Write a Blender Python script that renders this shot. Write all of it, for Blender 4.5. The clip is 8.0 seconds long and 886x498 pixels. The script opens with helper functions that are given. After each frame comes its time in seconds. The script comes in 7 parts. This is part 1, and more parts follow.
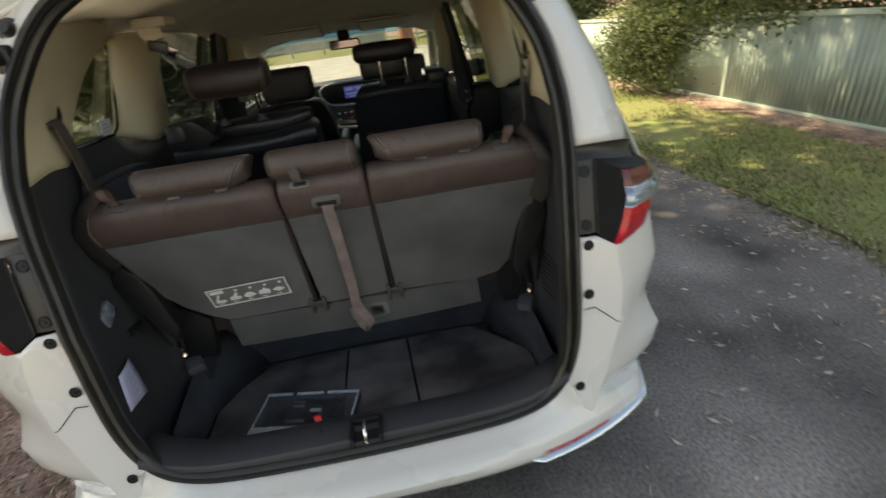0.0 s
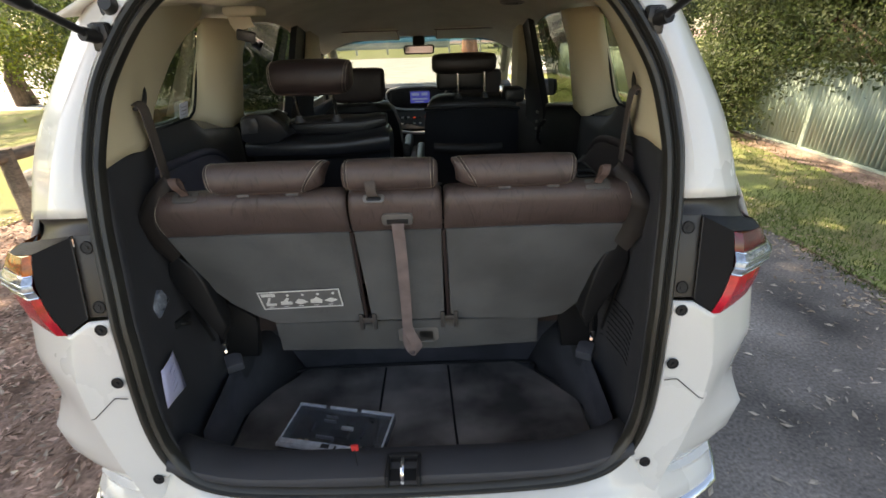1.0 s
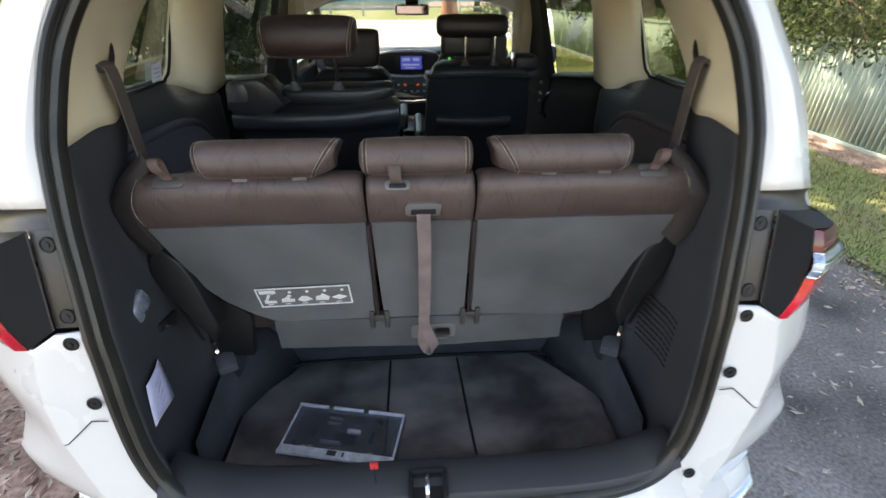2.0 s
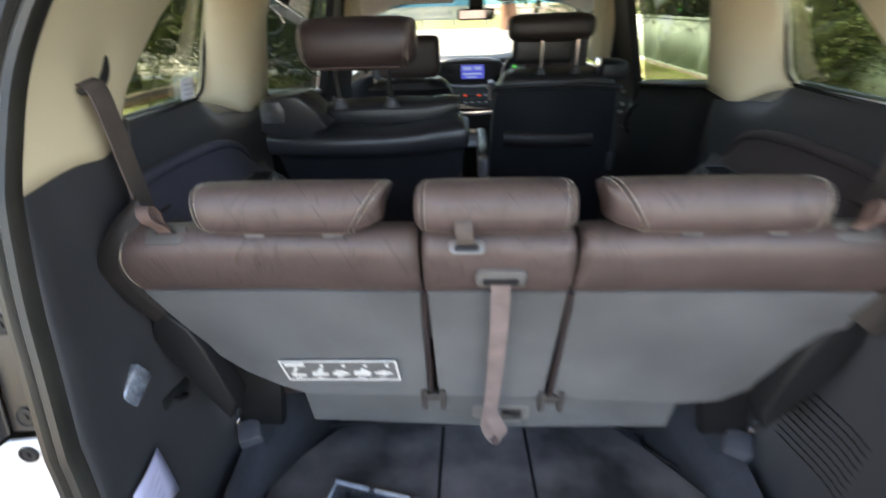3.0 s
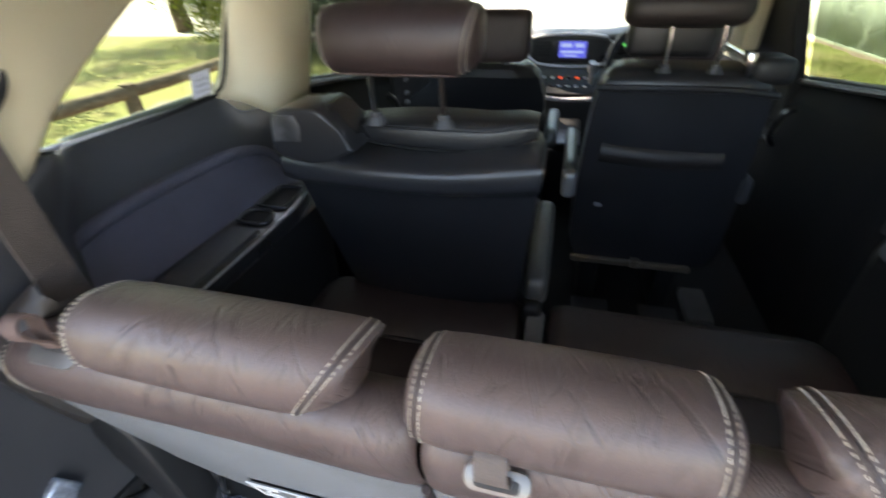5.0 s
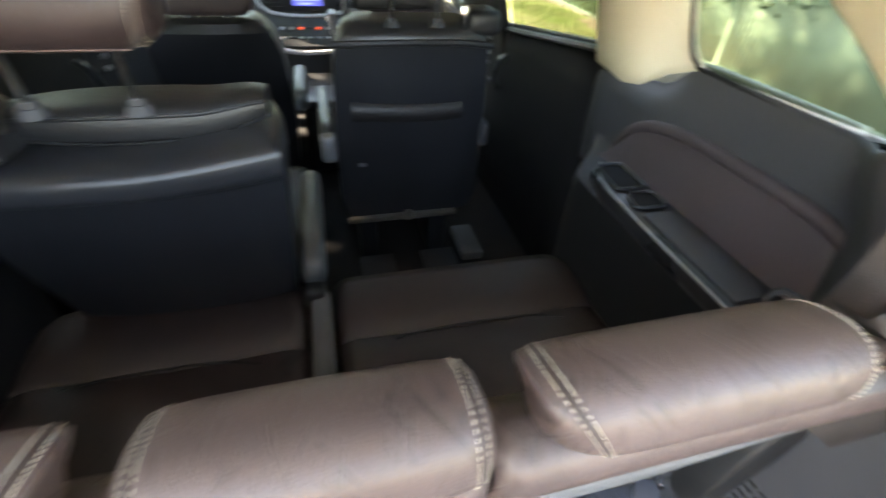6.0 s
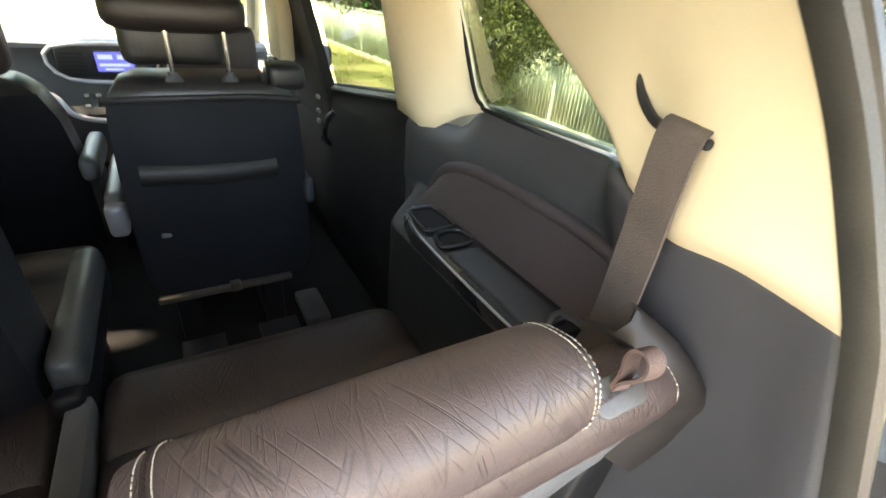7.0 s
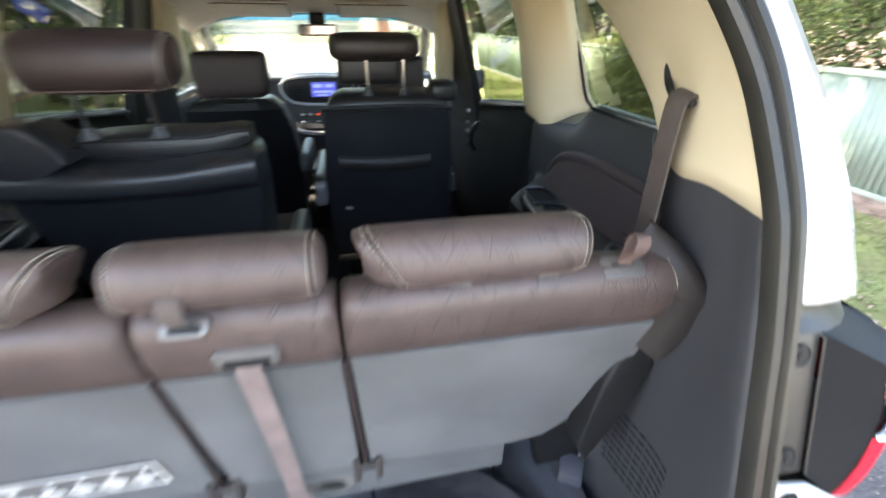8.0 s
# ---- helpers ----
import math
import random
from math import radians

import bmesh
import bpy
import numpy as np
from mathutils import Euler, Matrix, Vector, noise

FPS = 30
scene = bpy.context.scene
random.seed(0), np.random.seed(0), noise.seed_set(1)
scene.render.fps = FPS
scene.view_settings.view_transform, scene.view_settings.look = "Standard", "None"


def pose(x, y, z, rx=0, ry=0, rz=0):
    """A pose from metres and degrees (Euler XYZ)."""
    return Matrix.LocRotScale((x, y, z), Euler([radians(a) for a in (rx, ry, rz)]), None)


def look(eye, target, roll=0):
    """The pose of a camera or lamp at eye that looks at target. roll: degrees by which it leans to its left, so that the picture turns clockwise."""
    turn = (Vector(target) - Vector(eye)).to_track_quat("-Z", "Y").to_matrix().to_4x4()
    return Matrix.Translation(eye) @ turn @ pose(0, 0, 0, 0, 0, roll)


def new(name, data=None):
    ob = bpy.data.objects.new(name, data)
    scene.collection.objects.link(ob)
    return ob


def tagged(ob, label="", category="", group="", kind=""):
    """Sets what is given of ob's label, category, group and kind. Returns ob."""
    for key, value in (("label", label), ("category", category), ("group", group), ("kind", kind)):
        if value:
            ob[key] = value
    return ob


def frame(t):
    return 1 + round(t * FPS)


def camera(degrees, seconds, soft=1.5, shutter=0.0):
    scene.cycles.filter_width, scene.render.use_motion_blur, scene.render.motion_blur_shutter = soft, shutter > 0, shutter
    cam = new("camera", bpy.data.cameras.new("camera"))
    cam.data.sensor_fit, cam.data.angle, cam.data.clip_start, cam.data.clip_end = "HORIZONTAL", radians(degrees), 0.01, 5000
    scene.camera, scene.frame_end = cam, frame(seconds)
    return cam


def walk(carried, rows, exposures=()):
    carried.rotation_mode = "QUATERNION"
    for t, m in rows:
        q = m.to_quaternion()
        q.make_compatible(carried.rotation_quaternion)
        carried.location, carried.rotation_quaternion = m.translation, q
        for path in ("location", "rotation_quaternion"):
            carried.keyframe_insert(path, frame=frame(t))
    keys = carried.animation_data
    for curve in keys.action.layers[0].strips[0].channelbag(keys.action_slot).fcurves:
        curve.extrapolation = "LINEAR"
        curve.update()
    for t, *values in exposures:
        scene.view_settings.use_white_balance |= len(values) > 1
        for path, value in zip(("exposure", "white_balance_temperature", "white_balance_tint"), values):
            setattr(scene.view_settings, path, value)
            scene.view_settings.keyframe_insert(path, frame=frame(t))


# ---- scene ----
cam = camera(90.2, 8.0, shutter=0.6)
PATH = [
    (0, (0.188, -0.881, 1.408), (0.339, 0.89, 0.492), -7.9),
    (0.5, (0.138, -0.807, 1.42), (0.163, 0.979, 0.519), -4.9),
    (1, (0.106, -0.771, 1.43), (0.116, 1.028, 0.555), -1.8),
    (1.2, (0.09, -0.745, 1.431), (0.128, 1.051, 0.551), -0.8),
    (2.3, (-0.026, -0.556, 1.393), (0.093, 1.162, 0.377), -0.1),
    (2.5, (-0.029, -0.5, 1.371), (0.073, 1.22, 0.355), -0.2),
    (3, (-0.037, -0.35, 1.387), (-0.155, 1.399, 0.424), -2.0),
    (3.5, (-0.116, -0.221, 1.396), (-0.537, 1.532, 0.53), -2.5),
    (4, (-0.156, -0.098, 1.386), (-0.795, 1.607, 0.56), -1.9),
    (4.2, (-0.134, -0.06, 1.39), (-0.845, 1.611, 0.553), -1.6),
    (5.3, (-0.012, 0.004, 1.426), (-0.241, 1.602, 0.246), -1.0),
    (5.5, (-0.016, 0.02, 1.433), (-0.061, 1.599, 0.207), 0.1),
    (6, (0.024, 0.051, 1.427), (0.465, 1.561, 0.192), 3.7),
    (6.5, (0.133, 0.068, 1.393), (0.949, 1.513, 0.276), 5.7),
    (7, (0.194, 0.046, 1.384), (1.126, 1.52, 0.404), 5.3),
    (7.5, (0.137, -0.04, 1.404), (0.872, 1.591, 0.513), 3.6),
    (8, (0.148, -0.243, 1.388), (0.5, 1.499, 0.471), 0.4),
]
EXPOSURES = [(0.0, 1.3, 9700, 11), (1.2, 1.8, 8700, 14), (2.3, 2.5, 8000, 14), (3.0, 2.98, 7950, 14), (4.2, 3.27, 7800, 15),
             (5.5, 3.68, 8200, 14), (6.0, 4.15, 8600, 13), (6.5, 4.38, 9300, 14), (7.2, 4.0, 9050, 14), (8.0, 3.55, 7700, 14)]
walk(cam, [(t, look(eye, target, roll)) for t, eye, target, roll in PATH], EXPOSURES)
# ---- light ----
SUN_TO = Vector((-0.62, 0.30, 0.72)).normalized()
world = bpy.data.worlds.new("sky")
scene.world = world
world.use_nodes = True
wt = world.node_tree
sky = wt.nodes.new("ShaderNodeTexSky")
sky.sky_type = "NISHITA"
sky.sun_disc = False
sky.sun_elevation = math.asin(SUN_TO.z)
sky.sun_rotation = math.atan2(SUN_TO.x, SUN_TO.y)
wt.links.new(sky.outputs[0], wt.nodes["Background"].inputs[0])
wt.nodes["Background"].inputs[1].default_value = 0.15
sun = new("sun", bpy.data.lights.new("sun", "SUN"))
sun.data.energy, sun.data.angle, sun.data.color = 4.2, radians(0.6), (1.0, 0.95, 0.86)
sun.matrix_basis = look((0, 0, 20), Vector((0, 0, 20)) - SUN_TO)


# ---- materials ----
def material(name, base, rough=0.5, metal=0.0, var=0.12, scale=6.0, bump=0.0, fine=250.0, coat=0.0, dark=None, island=0.0, stretch=(1, 1, 1), spec=0.5, sheen=0.0, span=(0.3, 0.72)):
    """Principled material with broad mottling, fine grain and relief."""
    m = bpy.data.materials.new(name)
    m.use_nodes = True
    nt = m.node_tree
    n, link = nt.nodes, nt.links
    b = n["Principled BSDF"]
    co = n.new("ShaderNodeTexCoord")
    mp = n.new("ShaderNodeMapping")
    mp.inputs["Scale"].default_value = stretch
    link.new(co.outputs["Object"], mp.inputs[0])
    broad = n.new("ShaderNodeTexNoise")
    broad.inputs["Scale"].default_value, broad.inputs["Detail"].default_value = scale, 6
    grain = n.new("ShaderNodeTexNoise")
    grain.inputs["Scale"].default_value, grain.inputs["Detail"].default_value = fine, 3
    for t in (broad, grain):
        link.new(mp.outputs[0], t.inputs["Vector"])
    ramp = n.new("ShaderNodeValToRGB")
    low = dark or [c * (1 - var * 2) for c in base]
    high = [min(1, c * (1 + var)) for c in base]
    ramp.color_ramp.elements[0].position, ramp.color_ramp.elements[1].position = span
    ramp.color_ramp.elements[0].color, ramp.color_ramp.elements[1].color = (*low, 1), (*high, 1)
    link.new(broad.outputs[0], ramp.inputs[0])
    mix = n.new("ShaderNodeMix")
    mix.data_type, mix.blend_type = "RGBA", "OVERLAY"
    mix.inputs[0].default_value = min(1.0, var * 2.5)
    link.new(ramp.outputs[0], mix.inputs[6])
    link.new(grain.outputs[0], mix.inputs[7])
    out = mix.outputs[2]
    if island:
        geo = n.new("ShaderNodeNewGeometry")
        hsv = n.new("ShaderNodeHueSaturation")
        rng = n.new("ShaderNodeMapRange")
        rng.inputs[3].default_value, rng.inputs[4].default_value = 1 - island, 1 + island
        link.new(geo.outputs["Random Per Island"], rng.inputs[0])
        link.new(rng.outputs[0], hsv.inputs["Value"])
        link.new(out, hsv.inputs["Color"])
        out = hsv.outputs[0]
    link.new(out, b.inputs["Base Color"])
    rr = n.new("ShaderNodeMapRange")
    rr.inputs[3].default_value, rr.inputs[4].default_value = max(0.02, rough - 0.1), min(1, rough + 0.1)
    link.new(broad.outputs[0], rr.inputs[0])
    link.new(rr.outputs[0], b.inputs["Roughness"])
    b.inputs["Metallic"].default_value = metal
    b.inputs["Coat Weight"].default_value = coat
    b.inputs["Coat Roughness"].default_value = 0.05
    b.inputs["Specular IOR Level"].default_value = spec
    b.inputs["Sheen Weight"].default_value = sheen
    if bump:
        bp = n.new("ShaderNodeBump")
        bp.inputs["Strength"].default_value, bp.inputs["Distance"].default_value = bump, 0.004
        link.new(grain.outputs[0], bp.inputs["Height"])
        link.new(bp.outputs[0], b.inputs["Normal"])
    return m


def glass(name, tint, gloss=0.06):
    """Thin pane: tinted see-through with a mirror sheen at grazing angles."""
    m = bpy.data.materials.new(name)
    m.use_nodes = True
    n, link = m.node_tree.nodes, m.node_tree.links
    n.remove(n["Principled BSDF"])
    clear = n.new("ShaderNodeBsdfTransparent")
    clear.inputs[0].default_value = (*tint, 1)
    shine = n.new("ShaderNodeBsdfGlossy")
    shine.inputs["Roughness"].default_value = 0.02
    lw = n.new("ShaderNodeLayerWeight")
    lw.inputs[0].default_value = gloss + 0.12
    mul = n.new("ShaderNodeMath")
    mul.operation = "MULTIPLY_ADD"
    mul.inputs[1].default_value, mul.inputs[2].default_value = 0.1 + gloss * 4, gloss * 0.4
    link.new(lw.outputs["Fresnel"], mul.inputs[0])
    ms = n.new("ShaderNodeMixShader")
    link.new(mul.outputs[0], ms.inputs[0])
    link.new(clear.outputs[0], ms.inputs[1])
    link.new(shine.outputs[0], ms.inputs[2])
    link.new(ms.outputs[0], n["Material Output"].inputs[0])
    return m


def leather(name, base, rough=0.42, crease=0.35):
    """Grained leather with long soft wrinkles."""
    m = material(name, base, rough, var=0.10, scale=9, bump=0.15, fine=700, spec=0.5)
    n, link = m.node_tree.nodes, m.node_tree.links
    b = n["Principled BSDF"]
    co = n.new("ShaderNodeTexCoord")
    folds = None
    for i, (turn, wide) in enumerate(((0.46, 150.0), (-0.42, 140.0), (0.20, 165.0), (-0.14, 160.0))):
        mp = n.new("ShaderNodeMapping")
        mp.inputs["Rotation"].default_value = (0.0, turn, -turn)
        mp.inputs["Location"].default_value = (turn * 7, 0.3, turn)
        st = n.new("ShaderNodeVectorMath")
        st.operation = "MULTIPLY"
        st.inputs[1].default_value = (wide, 1.6, 1.6)
        nz = n.new("ShaderNodeTexNoise")
        nz.inputs["Scale"].default_value, nz.inputs["Detail"].default_value = 1.0, 0.0
        link.new(co.outputs["Object"], mp.inputs[0])
        link.new(mp.outputs[0], st.inputs[0])
        link.new(st.outputs[0], nz.inputs["Vector"])
        off = n.new("ShaderNodeMath")
        off.operation = "SUBTRACT"
        off.inputs[1].default_value = 0.5
        link.new(nz.outputs[0], off.inputs[0])
        ab = n.new("ShaderNodeMath")
        ab.operation = "ABSOLUTE"
        link.new(off.outputs[0], ab.inputs[0])
        rg = n.new("ShaderNodeMapRange")
        rg.inputs[1].default_value, rg.inputs[2].default_value = 0.0, 0.040
        rg.inputs[3].default_value, rg.inputs[4].default_value = 1.0, 0.0
        rg.interpolation_type = "SMOOTHSTEP"
        link.new(ab.outputs[0], rg.inputs[0])
        # the strokes are short: each direction shows in patches of its own
        pt = n.new("ShaderNodeTexNoise")
        pt.inputs["Scale"].default_value, pt.inputs["Detail"].default_value = 30.0 + 4 * i, 1.0
        sh = n.new("ShaderNodeMapping")
        sh.inputs["Location"].default_value = (3.7 * i, 1.3 * i, 2.1 * i)
        link.new(co.outputs["Object"], sh.inputs[0])
        link.new(sh.outputs[0], pt.inputs["Vector"])
        pr = n.new("ShaderNodeMapRange")
        pr.inputs[1].default_value, pr.inputs[2].default_value = 0.48, 0.58
        link.new(pt.outputs[0], pr.inputs[0])
        mk = n.new("ShaderNodeMath")
        mk.operation = "MULTIPLY"
        link.new(rg.outputs[0], mk.inputs[0])
        link.new(pr.outputs[0], mk.inputs[1])
        if folds is None:
            folds = mk.outputs[0]
        else:
            mi = n.new("ShaderNodeMath")
            mi.operation = "MAXIMUM"
            link.new(folds, mi.inputs[0])
            link.new(mk.outputs[0], mi.inputs[1])
            folds = mi.outputs[0]
    inv = n.new("ShaderNodeMath")
    inv.operation = "SUBTRACT"
    inv.inputs[0].default_value = 1.0
    link.new(folds, inv.inputs[1])
    folds = inv.outputs[0]
    # folds come in patches
    where = n.new("ShaderNodeTexNoise")
    where.inputs["Scale"].default_value = 14.0
    link.new(co.outputs["Object"], where.inputs["Vector"])
    wr = n.new("ShaderNodeMapRange")
    wr.inputs[1].default_value, wr.inputs[2].default_value = 0.36, 0.62
    wr.inputs[3].default_value, wr.inputs[4].default_value = crease * 0.5, crease
    link.new(where.outputs[0], wr.inputs[0])
    # crease shade is in the colour: folds a touch darker than the skin between them
    dim = n.new("ShaderNodeMapRange")
    dim.inputs[3].default_value, dim.inputs[4].default_value = 0.70, 1.0
    link.new(folds, dim.inputs[0])
    hue = n.new("ShaderNodeHueSaturation")
    link.new(b.inputs["Base Color"].links[0].from_socket, hue.inputs["Color"])
    link.new(dim.outputs[0], hue.inputs["Value"])
    link.new(hue.outputs[0], b.inputs["Base Color"])
    bp = n.new("ShaderNodeBump")
    bp.inputs["Distance"].default_value = 0.0016
    link.new(wr.outputs[0], bp.inputs["Strength"])
    old = b.inputs["Normal"].links[0].from_node
    link.new(folds, bp.inputs["Height"])
    link.new(old.outputs[0], bp.inputs["Normal"])
    link.new(bp.outputs[0], b.inputs["Normal"])
    return m


def milky(name, base, keep, rough=0.2):
    """Cloudy plastic: part see-through, part diffuse with a soft gloss."""
    m = material(name, base, rough, var=0.2, scale=40)
    n, link = m.node_tree.nodes, m.node_tree.links
    clear = n.new("ShaderNodeBsdfTransparent")
    ms = n.new("ShaderNodeMixShader")
    ms.inputs[0].default_value = keep
    link.new(clear.outputs[0], ms.inputs[1])
    link.new(n["Principled BSDF"].outputs[0], ms.inputs[2])
    link.new(ms.outputs[0], n["Material Output"].inputs[0])
    return m


def glow(name, color, strength):
    m = bpy.data.materials.new(name)
    m.use_nodes = True
    b = m.node_tree.nodes["Principled BSDF"]
    b.inputs["Base Color"].default_value = (0.01, 0.01, 0.01, 1)
    b.inputs["Emission Color"].default_value = (*color, 1)
    b.inputs["Emission Strength"].default_value = strength
    return m


WHITE = material("pearl_white_paint", (0.70, 0.69, 0.66), 0.28, var=0.02, scale=2, coat=0.8)
# Brighter copy of the cream trim: bounce light is put into its colour.
HEADERTRIM = material("lit_cream_header_plastic", (0.72, 0.65, 0.50), 0.55, var=0.03, scale=4, bump=0.08, fine=900)
CREAM = material("cream_plastic_trim", (0.58, 0.505, 0.352), 0.55, var=0.03, scale=4, bump=0.08, fine=900)
HEADLINER = material("beige_headlining_fabric", (0.84, 0.82, 0.75), 0.95, var=0.05, scale=5, bump=0.2, fine=900)
BLACK = material("black_plastic", (0.011, 0.0115, 0.013), 0.55, var=0.12, scale=7, bump=0.15, fine=700, spec=0.35)
SHELL = material("black_seat_shell", (0.020, 0.0205, 0.0235), 0.34, var=0.1, scale=7, bump=0.06, fine=600, spec=0.55)
SHIELD = material("dark_brown_shield_plastic", (0.022, 0.0185, 0.0175), 0.5, var=0.1, scale=9, bump=0.1, fine=700)
MATTBLACK = material("matt_black_plastic", (0.009, 0.009, 0.010), 0.75, var=0.12, scale=9, bump=0.1, fine=800, spec=0.25)
# Kerb-side twin of INSET: the cooler, stronger light is in its colour.
NAVYCLOTH = material("cool_lit_trim_cloth", (0.082, 0.080, 0.108), 0.85, var=0.1, scale=8, bump=0.3, fine=800)
INSET = material("brown_trim_cloth", (0.060, 0.044, 0.047), 0.7, var=0.08, scale=8, bump=0.3, fine=800)
BEZEL = material("satin_grey_bezel", (0.16, 0.155, 0.15), 0.3, 0.3, var=0.06, scale=20)
FLANGE = material("brown_grey_flange_plastic", (0.034, 0.030, 0.027), 0.42, var=0.08, scale=9, bump=0.1, fine=600)
SURROUND = material("pale_grey_surround_plastic", (0.17, 0.165, 0.16), 0.45, var=0.06, scale=20)
FORK = material("grey_brown_latch_plastic", (0.046, 0.042, 0.041), 0.45, var=0.1, scale=20)
BINDING = material("brown_grey_binding", (0.23, 0.19, 0.15), 0.8, var=0.1, scale=20)
HINGEGREY = material("blue_grey_plastic", (0.085, 0.088, 0.105), 0.4, var=0.1, scale=20)
BARMETAL = material("dull_brown_grey_metal", (0.15, 0.13, 0.105), 0.4, 0.3, var=0.15, scale=20)
BEZELMID = material("worn_grey_bezel", (0.11, 0.105, 0.10), 0.35, 0.1, var=0.1, scale=20)
BEZELDARK = material("scuffed_and_sheen_grey_plastic", (0.085, 0.085, 0.09), 0.32, var=0.4, scale=14, bump=0.1, fine=500)
SATIN = material("satin_black_plastic", (0.018, 0.018, 0.02), 0.3, var=0.1, scale=7, bump=0.05, fine=500)
GREY = material("dark_grey_trim_plastic", (0.041, 0.0425, 0.049), 0.6, var=0.08, scale=6, bump=0.15, fine=800)
RUBBER = material("black_rubber", (0.024, 0.0235, 0.0205), 0.36, var=0.15, scale=12, bump=0.1, fine=500)
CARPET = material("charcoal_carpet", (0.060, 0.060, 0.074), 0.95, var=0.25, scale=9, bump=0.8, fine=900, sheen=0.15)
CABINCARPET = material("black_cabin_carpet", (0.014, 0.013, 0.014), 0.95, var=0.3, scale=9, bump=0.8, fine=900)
MATCLOTH = material("worn_black_velour_mat", (0.19, 0.172, 0.164), 0.95, var=0.25, scale=4.2, bump=0.6, fine=700, dark=(0.026, 0.023, 0.024), sheen=0.2, stretch=(1.0, 1.35, 1.0), span=(0.36, 0.66))
SEATCLOTH = material("grey_seatback_fabric", (0.082, 0.085, 0.087), 0.92, var=0.22, scale=6, bump=0.5, fine=900, sheen=0.2)
LEATHER = leather("brown_leather", (0.084, 0.060, 0.056), 0.40, 0.6)
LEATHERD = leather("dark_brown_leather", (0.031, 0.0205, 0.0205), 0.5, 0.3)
# Armrest leather: the reflected windscreen light is put into its pale grey.
GREYLEATHER = leather("pale_sheen_grey_leather", (0.085, 0.088, 0.086), 0.36, 0.15)
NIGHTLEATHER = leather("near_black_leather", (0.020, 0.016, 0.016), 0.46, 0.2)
BLKLEATHER = leather("black_leather", (0.013, 0.013, 0.0145), 0.40, 0.15)
THREAD = material("cream_thread", (0.54, 0.49, 0.41), 0.8, var=0.1, scale=60)
CHROME = material("chrome", (0.75, 0.76, 0.78), 0.14, 1.0, var=0.03, scale=5)
SILVERDARK = material("dark_silver_plastic", (0.055, 0.057, 0.062), 0.3, 0.3, var=0.08, scale=14)
BRIGHTSILVER = material("bright_silver_plastic", (0.58, 0.60, 0.64), 0.3, 0.0, var=0.05, scale=10)
SILVER = material("silver_plastic", (0.32, 0.32, 0.33), 0.35, 0.4, var=0.05, scale=10)
WEB = material("grey_brown_webbing", (0.088, 0.070, 0.063), 0.8, var=0.12, scale=30, bump=0.4, fine=600)
TABWEB = material("red_brown_webbing", (0.122, 0.078, 0.068), 0.7, var=0.12, scale=30, bump=0.4, fine=600)
PINKWEB = material("mauve_grey_webbing", (0.20, 0.155, 0.15), 0.75, var=0.12, scale=25, bump=0.4, fine=600)
PAPER = material("white_paper", (0.78, 0.80, 0.92), 0.8, var=0.03, scale=20)
NOTEPAPER = material("lavender_white_paper", (0.60, 0.61, 0.86), 0.8, var=0.03, scale=20)
FAINTINK = material("faint_print", (0.47, 0.48, 0.70), 0.8, var=0.1, scale=30)
INK = material("grey_print", (0.25, 0.26, 0.33), 0.8, var=0.1, scale=30)
LABELWHITE = material("white_print", (0.7, 0.7, 0.68), 0.6, var=0.08, scale=60)
LABELDARK = material("grey_label_film", (0.14, 0.14, 0.14), 0.5, var=0.1, scale=30)
REDLENS = material("red_lamp_lens", (0.58, 0.008, 0.026), 0.12, var=0.2, scale=45, coat=0.35)
REDDARK = material("dark_red_lamp_lens", (0.14, 0.004, 0.010), 0.1, var=0.25, scale=40, coat=0.5)
AMBER = material("sunlit_amber_lens", (0.5, 0.11, 0.015), 0.12, var=0.25, scale=45, coat=0.35)
CLEARLENS = material("clear_lamp_lens", (0.40, 0.46, 0.56), 0.12, 0.6, var=0.25, scale=50, coat=0.6)
REDPLASTIC = material("red_plastic", (0.55, 0.03, 0.03), 0.4, var=0.06, scale=20)
TEALGLASS = glass("quarter_window_glass", (0.27, 0.31, 0.24), 0.06)
DOORGLASS = glass("privacy_door_glass", (0.18, 0.21, 0.175), 0.025)
FRONTGLASS = glass("front_door_glass", (0.6, 0.66, 0.62), 0.02)
CLEAR = glass("windscreen_glass", (0.66, 0.72, 0.67))
BANDGLASS = glass("blue_shade_band_glass", (0.14, 0.46, 0.70), 0.02)
MIRROR = material("mirror_silver", (0.35, 0.36, 0.37), 0.03, 1.0, var=0.0)
SCREEN = glow("lit_blue_screen", (0.10, 0.14, 0.9), 0.1)
SCREENPALE = glow("lit_pale_blue", (0.35, 0.5, 1.0), 0.1)
DIAL = glow("lit_violet_dial", (0.25, 0.22, 1.0), 0.12)
REDGLOW = glow("lit_red_button", (1.0, 0.12, 0.05), 0.08)
GREENGLOW = glow("lit_green_icon", (0.1, 1.0, 0.2), 0.15)
ASPHALT = material("asphalt", (0.245, 0.214, 0.192), 0.85, var=0.36, scale=1.3, bump=1.0, fine=70, span=(0.34, 0.70))
LITTER = material("leaf_litter_soil", (0.38, 0.265, 0.215), 0.95, var=0.35, scale=5, bump=1.0, fine=60, dark=(0.12, 0.075, 0.055))
GRASSSOIL = material("mown_grass_soil", (0.165, 0.205, 0.06), 0.95, var=0.35, scale=1.7, bump=1.0, fine=120, dark=(0.22, 0.19, 0.09))
CONCRETE = material("pale_concrete", (0.55, 0.53, 0.50), 0.9, var=0.12, scale=1.5, bump=0.3, fine=60)
